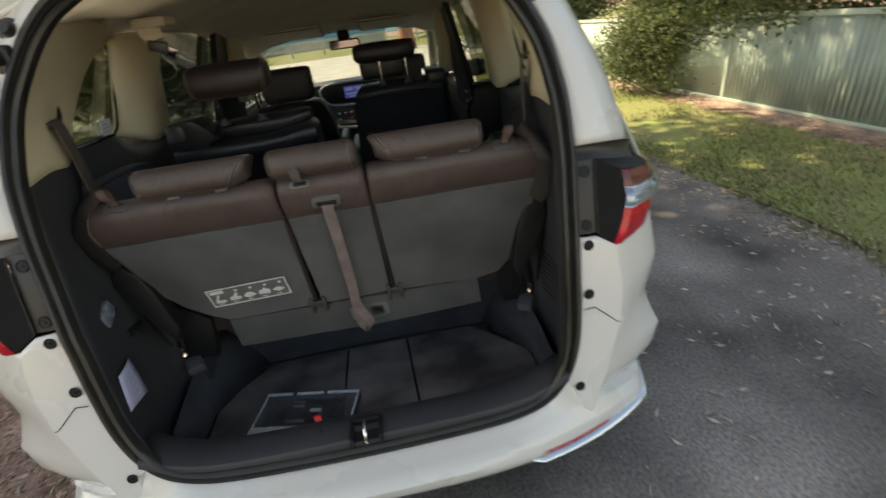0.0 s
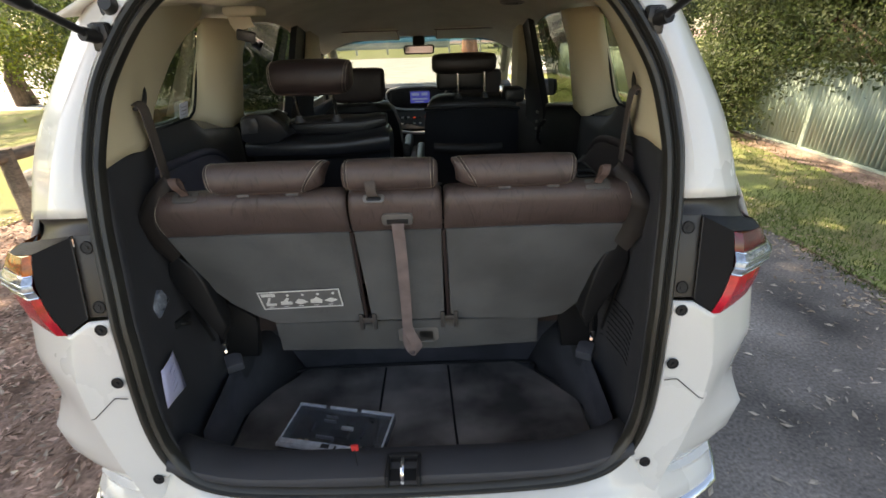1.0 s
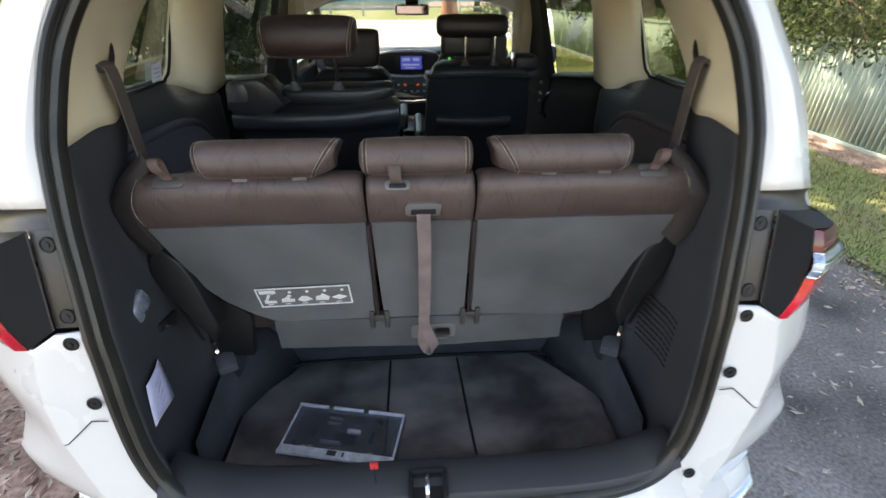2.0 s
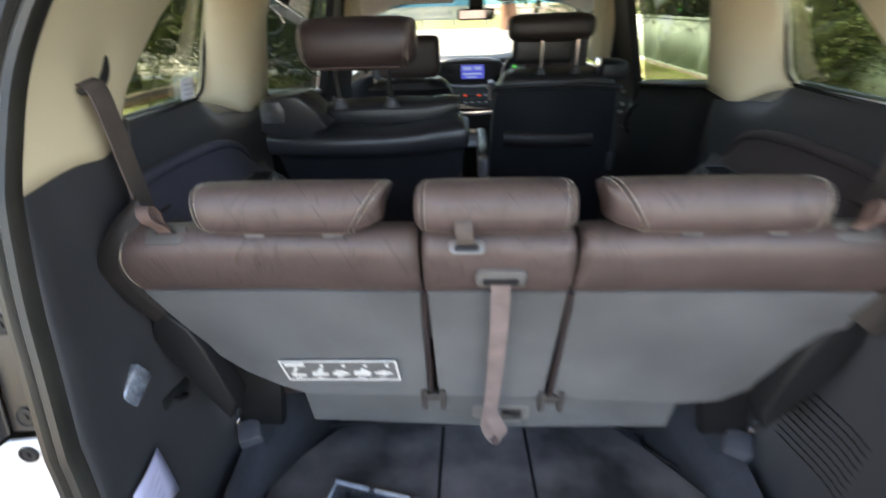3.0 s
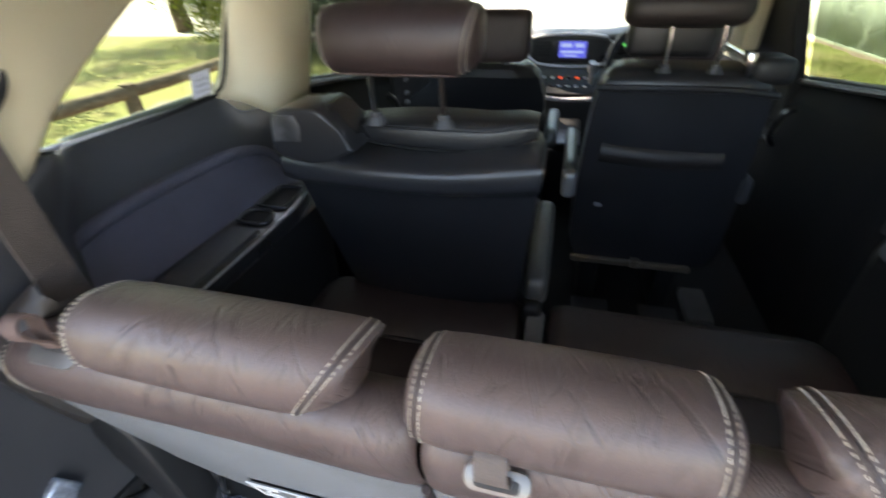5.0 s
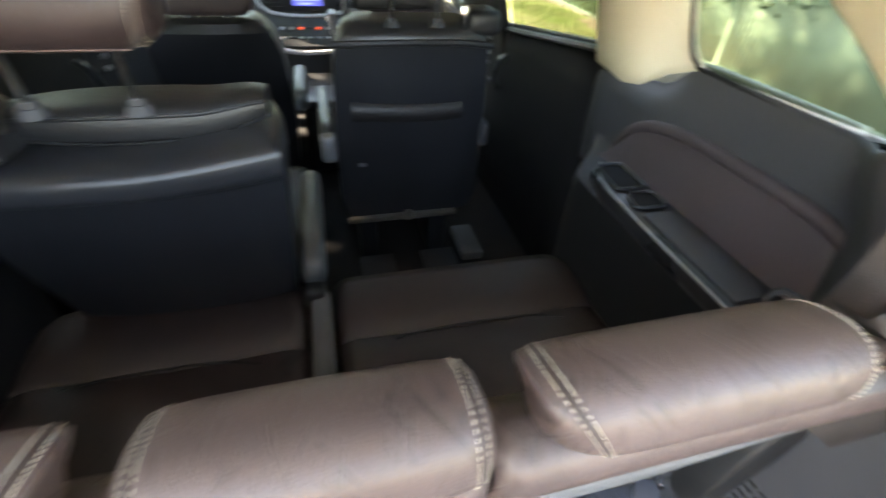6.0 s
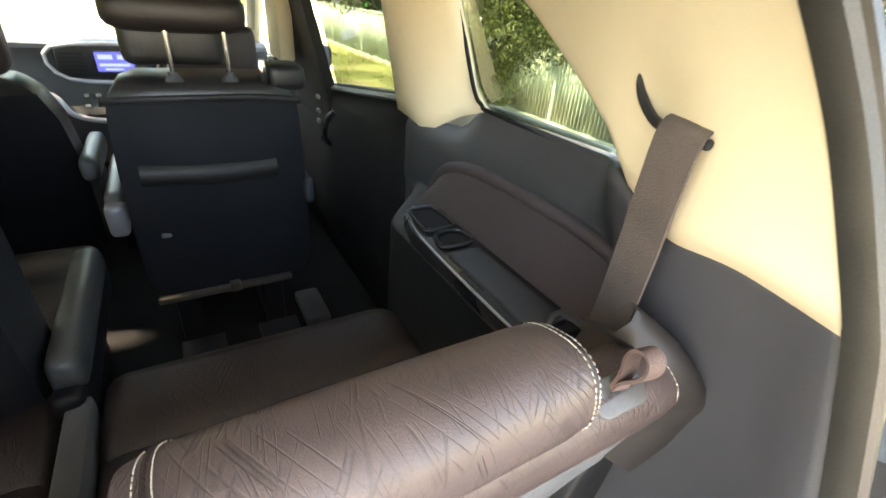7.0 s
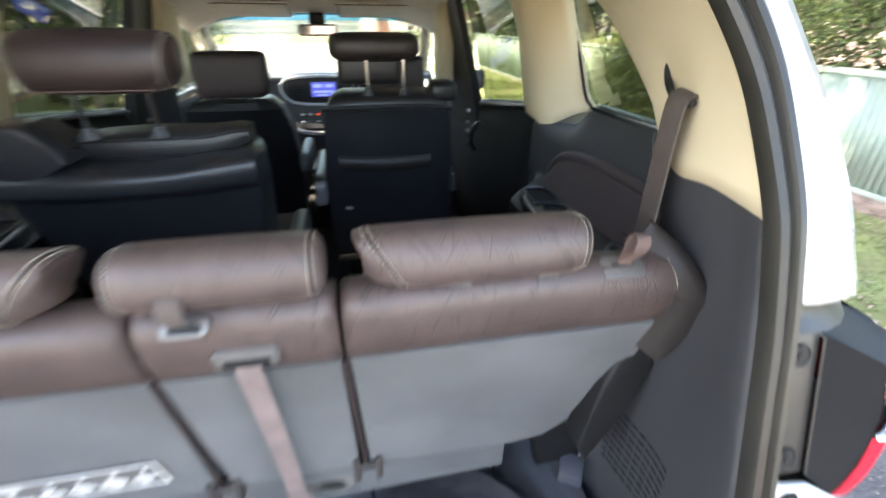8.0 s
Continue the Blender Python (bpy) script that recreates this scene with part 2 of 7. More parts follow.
FENCEPAINT = material("pale_green_fence_steel", (0.40, 0.49, 0.415), 0.55, var=0.1, scale=2, coat=0.1)
BARK = material("bark", (0.14, 0.095, 0.065), 0.9, var=0.35, scale=8, bump=1.0, fine=40, stretch=(1, 1, 0.25))
REDBARK = material("orange_brown_bark", (0.38, 0.17, 0.09), 0.9, var=0.3, scale=3, bump=0.8, fine=25, stretch=(1, 1, 0.25))
TIMBER = material("weathered_timber", (0.28, 0.225, 0.17), 0.9, var=0.3, scale=6, bump=0.8, fine=60, stretch=(1, 0.2, 1))
PALEPAINT = material("pale_painted_timber", (0.6, 0.58, 0.52), 0.7, var=0.1, scale=3)
ROCK = material("pale_rock", (0.32, 0.29, 0.26), 0.9, var=0.3, scale=5, bump=0.8, fine=30)


# ---- builders ----
def thing(name, loc, label, category, group="", kind=""):
    ob = new(name)
    ob.empty_display_size = 0.1
    ob.matrix_basis = Matrix.Translation(loc)
    return tagged(ob, label, category, group, kind)


def base_of(ob):
    m = ob.matrix_basis.copy()
    while ob.parent:
        ob = ob.parent
        m = ob.matrix_basis @ m
    return m


def part(name, bm, mat, parent=None, label="", smooth=38):
    me = bpy.data.meshes.new(name)
    bmesh.ops.recalc_face_normals(bm, faces=bm.faces)
    bm.to_mesh(me)
    bm.free()
    me.materials.append(mat)
    if smooth:
        me.shade_smooth()
        me.set_sharp_from_angle(angle=radians(smooth))
    ob = new(name, me)
    if parent:
        ob.parent = parent
        ob.matrix_parent_inverse = base_of(parent).inverted() if parent.type == "EMPTY" else Matrix.Identity(4)
    if label:
        ob["label"] = label
    return ob


def solid(ob, thickness, offset=-1.0):
    mod = ob.modifiers.new("thickness", "SOLIDIFY")
    mod.thickness, mod.offset = thickness, offset
    return ob


def join(*bms):
    out = bms[0]
    for b in bms[1:]:
        me = bpy.data.meshes.new("tmp")
        b.to_mesh(me)
        out.from_mesh(me)
        bpy.data.meshes.remove(me)
        b.free()
    return out


def grid(rows, loop=False, caps=False):
    """Skin over rows of points. loop: each row closes on itself. caps: close the first and last rows."""
    bm = bmesh.new()
    vs = [[bm.verts.new(p) for p in r] for r in rows]
    n = len(rows[0])
    for a, b in zip(vs, vs[1:]):
        for i in range(n if loop else n - 1):
            j = (i + 1) % n
            bm.faces.new((a[i], a[j], b[j], b[i]))
    if caps:
        bm.faces.new(vs[0][::-1])
        bm.faces.new(vs[-1])
    return bm


def box(x0, x1, y0, y1, z0, z1, r=0.0, seg=2):
    bm = bmesh.new()
    bmesh.ops.create_cube(bm, size=1, matrix=Matrix.LocRotScale(((x0 + x1) / 2, (y0 + y1) / 2, (z0 + z1) / 2), None, (abs(x1 - x0), abs(y1 - y0), abs(z1 - z0))))
    if r:
        bmesh.ops.bevel(bm, geom=list(bm.edges), offset=r, segments=seg, profile=0.5, affect="EDGES")
    return bm


def moved(bm, m):
    bmesh.ops.transform(bm, matrix=m, verts=bm.verts)
    return bm


def tube(path, r, n=8, close=False, flat=1.0):
    """Round bar along a path; r may be a list."""
    path = [Vector(p) for p in path]
    rows = []
    up = None
    m = len(path)
    for i, p in enumerate(path):
        a = path[(i - 1) % m] if (close or i) else p
        b = path[(i + 1) % m] if (close or i < m - 1) else p
        d = (b - a).normalized()
        if up is None:
            up = Vector((0, 0, 1)) if abs(d.z) < 0.9 else Vector((0, 1, 0))
        side = d.cross(up).normalized()
        up = side.cross(d).normalized()
        rr = r[i] if isinstance(r, (list, tuple)) else r
        rows.append([p + rr * (math.cos(k * math.tau / n) * side + flat * math.sin(k * math.tau / n) * up) for k in range(n)])
    if close:
        rows.append(rows[0])
        bm = grid(rows, loop=True)
        bmesh.ops.remove_doubles(bm, verts=bm.verts, dist=1e-6)
        return bm
    return grid(rows, loop=True, caps=True)


def smooth_path(pts, n=6, close=False):
    """Catmull-Rom through the points."""
    pts = [Vector(p) for p in pts]
    m = len(pts)
    out = []
    for i in range(m if close else m - 1):
        if close:
            p0, p1, p2, p3 = pts[i - 1], pts[i], pts[(i + 1) % m], pts[(i + 2) % m]
        else:
            p0, p1, p2, p3 = pts[max(i - 1, 0)], pts[i], pts[i + 1], pts[min(i + 2, m - 1)]
        for k in range(n):
            t = k / n
            out.append(0.5 * (2 * p1 + (p2 - p0) * t + (2 * p0 - 5 * p1 + 4 * p2 - p3) * t * t + (3 * p1 - p0 - 3 * p2 + p3) * t ** 3))
    if not close:
        out.append(pts[-1])
    return out


def ribbon(path, across, width, thick=0.0015):
    """Flat band along a path; across: its width direction, one or one per point."""
    rows = []
    path = [Vector(p) for p in path]
    for i, p in enumerate(path):
        a = Vector(across[i] if isinstance(across, list) else across).normalized()
        d = (path[min(i + 1, len(path) - 1)] - path[max(i - 1, 0)]).normalized()
        nrm = d.cross(a).normalized() * thick
        w = a * width / 2
        rows.append([p - w - nrm, p + w - nrm, p + w + nrm, p - w + nrm])
    return grid(rows, loop=True, caps=True)


def plate(outline, thickness, m=None, r=0.0, seg=2):
    """Flat outline in x, z (metres) made thick along y, edges rounded."""
    bm = bmesh.new()
    a = [bm.verts.new((x, 0, z)) for x, z in outline]
    b = [bm.verts.new((x, thickness, z)) for x, z in outline]
    n = len(a)
    bm.faces.new(a)
    bm.faces.new(b[::-1])
    for i in range(n):
        bm.faces.new((a[i], b[i], b[(i + 1) % n], a[(i + 1) % n]))
    if r:
        keep = [e for e in bm.edges if abs(e.verts[0].co.y - e.verts[1].co.y) < 1e-6]
        bmesh.ops.bevel(bm, geom=keep, offset=r, segments=seg, profile=0.5, affect="EDGES")
    if m is not None:
        moved(bm, m)
    return bm


def super_ring(cy, cz, ry, rz, x, n=28, e=2.6):
    out = []
    for k in range(n):
        a = k * math.tau / n
        c, s = math.cos(a), math.sin(a)
        out.append((x, cy + ry * math.copysign(abs(c) ** (2 / e), c), cz + rz * math.copysign(abs(s) ** (2 / e), s)))
    return out


def disc(center, axis, r, depth, n=16, r2=None):
    rot = Vector((0, 0, 1)).rotation_difference(Vector(axis)).to_matrix().to_4x4()
    bm = bmesh.new()
    bmesh.ops.create_cone(bm, cap_ends=True, segments=n, radius1=r, radius2=r if r2 is None else r2, depth=depth, matrix=Matrix.Translation(center) @ rot)
    return bm


def lerp(a, b, t):
    return a + (b - a) * t


def table(v, xs, ys):
    return float(np.interp(v, xs, ys))


def ease(v, a, b):
    t = min(1.0, max(0.0, (v - a) / (b - a)))
    return t * t * (3 - 2 * t)


def raw(name, verts, faces, mat, parent=None, label="", smooth=False):
    me = bpy.data.meshes.new(name)
    me.from_pydata(verts, [], faces)
    me.materials.append(mat)
    if smooth:
        me.shade_smooth()
    ob = new(name, me)
    if parent:
        ob.parent = parent
        ob.matrix_parent_inverse = base_of(parent).inverted() if parent.type == "EMPTY" else Matrix.Identity(4)
    if label:
        ob["label"] = label
    return ob


# ---- the car's shape ----
def y_open(z):
    """How far ahead the tailgate opening's rim lies at a height."""
    return table(z, [0.2, 0.9, 1.21, 1.7], [-0.125, 0.0, 0.10, 0.32])


def x_out(z):
    """Half width of the outer body at a height."""
    return table(z, [0.16, 0.22, 0.3, 0.40, 0.50, 0.56, 0.62, 0.68, 0.86, 1.0, 1.1, 1.25, 1.4, 1.5, 1.58, 1.64], [0.74, 0.79, 0.83, 0.86, 0.88, 0.878, 0.855, 0.842, 0.841, 0.838, 0.812, 0.752, 0.708, 0.674, 0.63, 0.54])


def belt(y):
    """Height of the window line."""
    return max(1.0, 1.2 - 0.14 * (y - 0.8)) if y > 0.8 else 1.2 + 0.005 * (0.8 - y)


RIM = [(0, 1.592), (0.20, 1.588), (0.33, 1.572), (0.42, 1.535), (0.475, 1.487), (0.52, 1.42), (0.553, 1.35), (0.57, 1.27), (0.577, 1.2), (0.578, 1.1), (0.571, 1.0),
       (0.562, 0.87), (0.558, 0.75), (0.548, 0.65), (0.522, 0.57), (0.475, 0.515), (0.40, 0.486), (0.3, 0.474), (0.15, 0.468), (0, 0.466)]
LOOP = smooth_path([(x, 0, z) for x, z in RIM] + [(-x, 0, z) for x, z in RIM[-2:0:-1]], 5, True)
LOOPN = []
for i, p in enumerate(LOOP):
    d = (LOOP[(i + 1) % len(LOOP)] - LOOP[i - 1]).normalized()
    LOOPN.append(Vector((-d.z, 0, d.x)) if Vector((-d.z, 0, d.x)).dot(p - Vector((0, 0, 1.0))) > 0 else Vector((d.z, 0, -d.x)))


def rim_band(profile):
    """A closed band round the opening. profile: pairs of outward offset and backward offset."""
    rows = []
    for p, nrm in zip(LOOP, LOOPN):
        rows.append([Vector((p.x, y_open(p.z), p.z)) + nrm * a + Vector((0, -b, 0)) for a, b in profile])
    rows.append(rows[0])
    bm = grid(rows, loop=True)
    bmesh.ops.remove_doubles(bm, verts=bm.verts, dist=1e-6)
    return bm


_half = sorted((p.z, p.x) for p in LOOP if p.x > 0.25)
RIMZ, RIMX = [a for a, _ in _half], [b for _, b in _half]


def rim_x(z):
    return table(z, RIMZ, RIMX)


def solid_plate(outline, s):
    """A flat plate that leans with the opening, mirrored by s."""
    bm = plate(outline, 0.04, None, 0.003)
    for v in bm.verts:
        v.co.x *= s
        v.co.y += y_open(v.co.z) + 0.006
    return bm


def lerp_pt(a, b, t):
    return tuple(lerp(p, q, t) for p, q in zip(a, b))


def bumper_y(x):
    u = abs(x) / 0.86
    return 0.20 * u ** 3.2 + 0.20 * ease(abs(x), 0.76, 0.86)


car = thing("car", (0, 2.0, 0), "white people mover with raised tailgate parked on asphalt drive", "car")

# rubber seal: an outer lip, a groove and a bulb
part("weatherstrip", rim_band([(-0.020, -0.006), (-0.021, 0.006), (-0.018, 0.015), (-0.012, 0.019), (-0.006, 0.014), (-0.003, 0.006), (0.0, 0.011), (0.004, 0.006), (0.008, 0.013), (0.014, 0.014), (0.02, 0.008), (0.024, -0.002), (0.024, -0.012)]), RUBBER, car, "black ribbed rubber door seal")

def crease_x(z):
    """Where the flat rear flange turns into the body's corner."""
    return table(z, [0.42, 0.50, 0.56, 0.62, 0.69, 0.77, 0.89], [0.585, 0.612, 0.638, 0.656, 0.675, 0.685, 0.672])


def corner_x(z):
    """Half width of the body's rear corner: a waist below the lamp and a crest above the bumper."""
    return table(z, [0.40, 0.45, 0.50, 0.54, 0.586, 0.62, 0.66, 0.69, 0.71, 0.75, 0.79, 0.83, 0.90], [0.790, 0.800, 0.816, 0.828, 0.844, 0.828, 0.812, 0.806, 0.809, 0.824, 0.836, 0.830, 0.820])


for s in (1, -1):
    # corner below the lamp: flat flange, crease, waist and a crest above the bumper
    wide_ = 0.014 if s < 0 else -0.006
    rows = []
    for z in [lerp(0.42, 0.586, k / 10) for k in range(10)] + [lerp(0.586, 0.90, k / 24) for k in range(25)]:
        y = y_open(z)
        xs = rim_x(z) + 0.018 if z > 0.535 else 0.548
        xf = crease_x(z)
        xe = corner_x(z) + wide_
        pts = [(xs, y + 0.012), (xs + 0.010, y + 0.003), (lerp(xs, xf, 0.5), y - 0.002), (xf - 0.006, y - 0.004), (xf, y - 0.004), (xf + 0.005, y - 0.002), (lerp(xf, xe, 0.3), y + 0.022), (lerp(xf, xe, 0.6), y + 0.050), (lerp(xf, xe, 0.87), y + 0.078), (xe, y + 0.10), (xe + 0.006, y + 0.19), (lerp(xe, x_out(z), 0.5), y + 0.32), (x_out(z) + 0.004, 0.5)]
        tuck = 0.85 - 0.85 * ease(z, 0.44, 0.54)
        pts = [(p, lerp(q, max(q, bumper_y(p) - 0.106), tuck)) if i > 4 else (p, q) for i, (p, q) in enumerate(pts)]
        tops = [0.9155, 0.9155, 0.9155, 0.890, 0.886, 0.8865, 0.893, 0.900, 0.905, 0.908, 0.94, 0.98, 0.99]
        rows.append([(s * p, q, z + (t - 0.90) * ease(z, 0.80, 0.90)) for (p, q), t in zip(pts, tops)])
    solid(part("rear_quarter_panel", grid(rows), WHITE, car, "white painted rear corner", 20), 0.008, 0)
    # roof pillar above the lamp: jamb, two soft creases, then the side
    rows = []
    n = 26
    for k in range(n):
        z = lerp(1.117, 1.62, k / (n - 1))
        y = y_open(z)
        xs = rim_x(z) + 0.018 if z < 1.53 else lerp(0.46, 0.26, (z - 1.53) / 0.09)
        xa = max(xs + 0.02, table(z, [1.11, 1.2, 1.295, 1.40, 1.46, 1.62], [0.645, 0.632, 0.612, 0.575, 0.545, 0.40]))
        xb = max(xa + 0.012, table(z, [1.11, 1.295, 1.40, 1.46, 1.62], [0.697, 0.648, 0.600, 0.570, 0.45]))
        xe = max(xb + 0.014, table(z, [1.09, 1.175, 1.283, 1.335, 1.46, 1.62], [0.778, 0.755, 0.720, 0.698, 0.641, 0.52]) + wide_)
        sink = 0.34 * (1 - ease(z, 1.117, 1.26))
        pts = [(xs, 0.012), (xs + 0.010, 0.005), (lerp(xs, xa, 0.6), 0.000), (xa, 0.001), (lerp(xa, xb, 0.5), 0.005), (xb - 0.003, 0.012), (xb, 0.0135), (xb + 0.004, 0.017), (lerp(xb, xe, 0.5), 0.036), (xe - 0.004, 0.070), (xe, 0.082), (xe + 0.001, 0.10)]
        rows.append([(s * p, y + q, z - sink * q) for p, q in pts])
    solid(part("rear_quarter_panel", grid(rows), WHITE, car, "white painted rear roof pillar", 22), 0.006, 0)
    # dark side glass beyond the pillar and the white shoulder under it
    rows = []
    for k in range(12):
        z = lerp(1.06, 1.50, k / 11)
        xe = table(z, [1.09, 1.175, 1.283, 1.335, 1.46, 1.62], [0.778, 0.755, 0.720, 0.698, 0.641, 0.52]) + wide_
        y = y_open(z)
        rows.append([(s * (xe - 0.004), y + 0.092, z - 0.02), (s * (xe + 0.006), y + 0.15, z - 0.02), (s * (xe + 0.012), y + 0.24, z - 0.02)])
    part("side_glass_edge", grid(rows), SATIN, car, "dark edge of the side glass")
    rows = []
    for k in range(12):
        z = lerp(0.98, 1.20, k / 11)
        xe = table(z, [0.98, 1.02, 1.06, 1.12, 1.17, 1.20], [0.846, 0.842, 0.828, 0.803, 0.781, 0.766]) + wide_
        y = y_open(z)
        rows.append([(s * (xe - 0.012), y + 0.152, z), (s * (xe - 0.004), y + 0.146, z), (s * xe, y + 0.152, z), (s * (xe + 0.003), y + 0.20, z), (s * (lerp(xe, x_out(z), 0.8)), y + 0.30, z), (s * (x_out(z) - 0.002), 0.5, z)])
    solid(part("body_shoulder", grid(rows), WHITE, car, "white painted shoulder under the side glass", 30), 0.006, 0)
    # seam between quarter panel and bumper skin
    part("panel_gap", tube([(s * x, y_open(z) - 0.0078, z) for x, z in ((0.585, 0.736), (0.613, 0.738), (0.640, 0.714), (0.668, 0.689), (0.676, 0.688))], 0.0012, 6), BLACK, car)
    # rubber plugs on the flange
    for x, z in ((0.605, 0.897), (0.60, 0.774), (0.563, 0.524)):
        y = y_open(z) - 0.0065
        b = tube([(s * x + 0.0105 * math.cos(a * math.tau / 20), y + 0.0105 * 0.15 * math.sin(a * math.tau / 20), z + 0.0105 * math.sin(a * math.tau / 20)) for a in range(20)], 0.0025, 6, True)
        b = join(b, disc((s * x, y + 0.0015, z), (0, -1, 0.15), 0.010, 0.004, 20), disc((s * x, y - 0.0015, z), (0, -1, 0.15), 0.0045, 0.004, 12, 0.0035))
        part("screw_cap", b, BLACK, car, "round black screw cap")

    # tail lamp: flange plate, slanted inner cover, sloping ledge and three lens tiers wrapping onto the side
    def at(x, back, z):
        return (s * x, y_open(z) + back, z)

    def edge(z):
        return at(0.634 + 0.011 * (z - 0.915) / 0.167, 0.003, z)

    def front(z):
        return table(z, [0.886, 0.905, 0.93, 0.962, 1.01, 1.062], [0.668, 0.672, 0.681, 0.689, 0.694, 0.690]) + max(0.0, wide_) * 0.8

    def stand(z):
        """How far the lamp stands out behind the flange."""
        return table(z, [0.886, 0.93, 1.0, 1.062], [-0.004, -0.016, -0.030, -0.030])

    def wrap(u, z, bulge=0.0):
        """A point of the lens skin: u runs from the inner edge round to the side."""
        us = [0.0, 0.12, 0.35, 0.65, 0.85, 1.0, 1.25]
        f, b = front(z), stand(z)
        side_x = table(z, [0.86, 0.90, 0.925, 0.96, 1.0, 1.02, 1.05], [0.792, 0.804, 0.812, 0.826, 0.834, 0.828, 0.814])
        x = lerp(f, side_x + wide_, table(u, us, [0.0, 0.13, 0.42, 0.76, 0.93, 1.0, 1.01]))
        return at(x + bulge * u, table(u, us, [b, b - 0.003, lerp(b, 0.10, 0.18), lerp(b, 0.10, 0.45), 0.066, 0.10, 0.24]) - bulge * 0.4, z)
    lamp = part("tail_lamp", solid_plate([(0.592, 1.084), (0.646, 1.084), (0.635, 0.9165), (0.588, 0.9165)], s), FLANGE, car, "dark brown-grey tail lamp flange")
    part("lamp_cover", grid([[edge(lerp(0.916, 1.080, k / 8)), lerp_pt(edge(lerp(0.916, 1.080, k / 8)), at(front(lerp(0.887, 1.062, k / 8)), stand(lerp(0.887, 1.062, k / 8)), lerp(0.887, 1.062, k / 8)), 0.5), at(front(lerp(0.887, 1.062, k / 8)), stand(lerp(0.887, 1.062, k / 8)), lerp(0.887, 1.062, k / 8))] for k in range(9)]), MATTBLACK, lamp, "matt black inner lamp cover")
    part("cover_rib", tube([Vector(edge(lerp(0.917, 1.078, k / 6))) - Vector((0, 0.0015, 0)) for k in range(7)], 0.0016, 6), SHIELD, lamp)
    for z in (1.058, 0.938):
        y = y_open(z) + 0.0055
        xc = 0.618 if z > 1 else 0.610
        ring_ = [(s * xc + 0.0115 * math.cos(a * math.tau / 24), y - 0.001 + 0.0035 * math.sin(a * math.tau / 24), z + 0.0115 * math.sin(a * math.tau / 24)) for a in range(24)]
        part("lamp_bolt", join(tube(ring_, 0.002, 6, True), disc((s * xc, y, z), (0, -1, 0.3), 0.011, 0.003, 20), disc((s * xc, y - 0.0015, z), (0, -1, 0.3), 0.005, 0.003, 6)), BLACK, lamp)
    US = [0.0, 0.06, 0.12, 0.23, 0.35, 0.5, 0.65, 0.75, 0.85, 0.93, 1.0, 1.12, 1.25]

    def lens(lower, upper, bulge, mat, name, lab, depth=0.010):
        rows = []
        for k in range(8):
            v = k / 7
            f = math.sin(math.pi * v)
            rows.append([wrap(u, lerp(lower(u), upper(u), v), bulge * (0.3 + f)) for u in US])
        back = [[(x, y + depth, z) for x, y, z in r] for r in (rows[0], rows[-1])]
        part(name, grid([back[0]] + rows + [back[1]]), mat, lamp, lab, 30)
    top = lambda u: 1.061 - 0.026 * min(u, 1)
    mid = lambda u: 1.022 - 0.014 * min(u, 1)
    low = lambda u: 0.977 - 0.012 * min(u, 1)
    bot = lambda u: 0.886 + 0.024 * min(u, 1)
    # Kerb-side upper lens is amber: sunlight is put into its colour.
    lens(lambda u: mid(u) + 0.001, top, 0.003, REDDARK if s > 0 else AMBER, "upper_lens", "deep red upper lamp lens" if s > 0 else "upper lamp lens coloured amber as if sunlit")
    lens(low, mid, 0.012, CLEARLENS, "clear_lens", "clear silvery lamp lens")
    lens(bot, lambda u: low(u) - 0.001, 0.003, REDLENS, "lower_lens", "bright red lower lamp lens")
    for v, r in ((0.0, 0.0020), (0.33, 0.0014), (0.66, 0.0014), (1.0, 0.0020)):
        part("lamp_divider", tube([Vector(wrap(u, lerp(low(u), mid(u), v), 0.012 * (0.3 + math.sin(math.pi * v)))) - Vector((0, 0.001, 0)) for u in US[:11]], r, 6), CHROME, lamp)
    e0 = edge(1.080)
    crest = [at(0.592, 0.006, 1.083), at(0.648, 0.004, 1.082), at(0.70, 0.030, 1.069), at(0.752, 0.066, 1.054), at(0.79, 0.10, 1.042), at(0.818, 0.15, 1.022)]
    sill_ = [e0, e0] + [wrap(u, top(u) + 0.001) for u in (0.0, 0.35, 0.65, 1.0)]
    part("lamp_top_ledge", grid([[lerp_pt(a, b, t) for a, b in zip(crest[1:], sill_[1:])] for t in (0, 0.25, 0.5, 0.75, 1.0)]), BLACK, lamp, "black ledge sloping over the lamp")
    brow = [at(0.590, 0.004, 1.122), at(0.645, 0.004, 1.122), at(0.70, 0.016, 1.116), at(0.735, 0.042, 1.104), at(0.775, 0.084, 1.090), at(0.822, 0.17, 1.062)]
    part("lamp_recess", grid([[(p[0], p[1] + 0.014 * math.sin(math.pi * t), p[2]) for p in (lerp_pt(a, b, t) for a, b in zip(brow, crest))] for t in (0, 0.2, 0.4, 0.6, 0.8, 1.0)]), FLANGE, lamp, "dark satin recess below the pillar")
    # gas strut with its ball bracket, and the rubber stop above it
    strut = part("gas_strut", box(s * 0.522, s * 0.560, 0.195, 0.21, 1.415, 1.47, 0.006), BLACK, car, "black gas strut on a bolted bracket")
    for z in (1.428, 1.457):
        part("bracket_bolt", disc((s * 0.542, 0.190, z), (0, -1, 0), 0.008, 0.010, 6), SATIN, strut)
    part("bracket_face", box(s * 0.524, s * 0.558, 0.189, 0.196, 1.418, 1.467, 0.003), SATIN, strut)
    part("ball_joint", disc((s * 0.549, 0.178, 1.447), (s * 0.3, -1, 0.2), 0.013, 0.03, 12), BLACK, strut)
    end = Vector((s * 0.65, -0.34, 1.70))
    sta = Vector((s * 0.550, 0.165, 1.452))
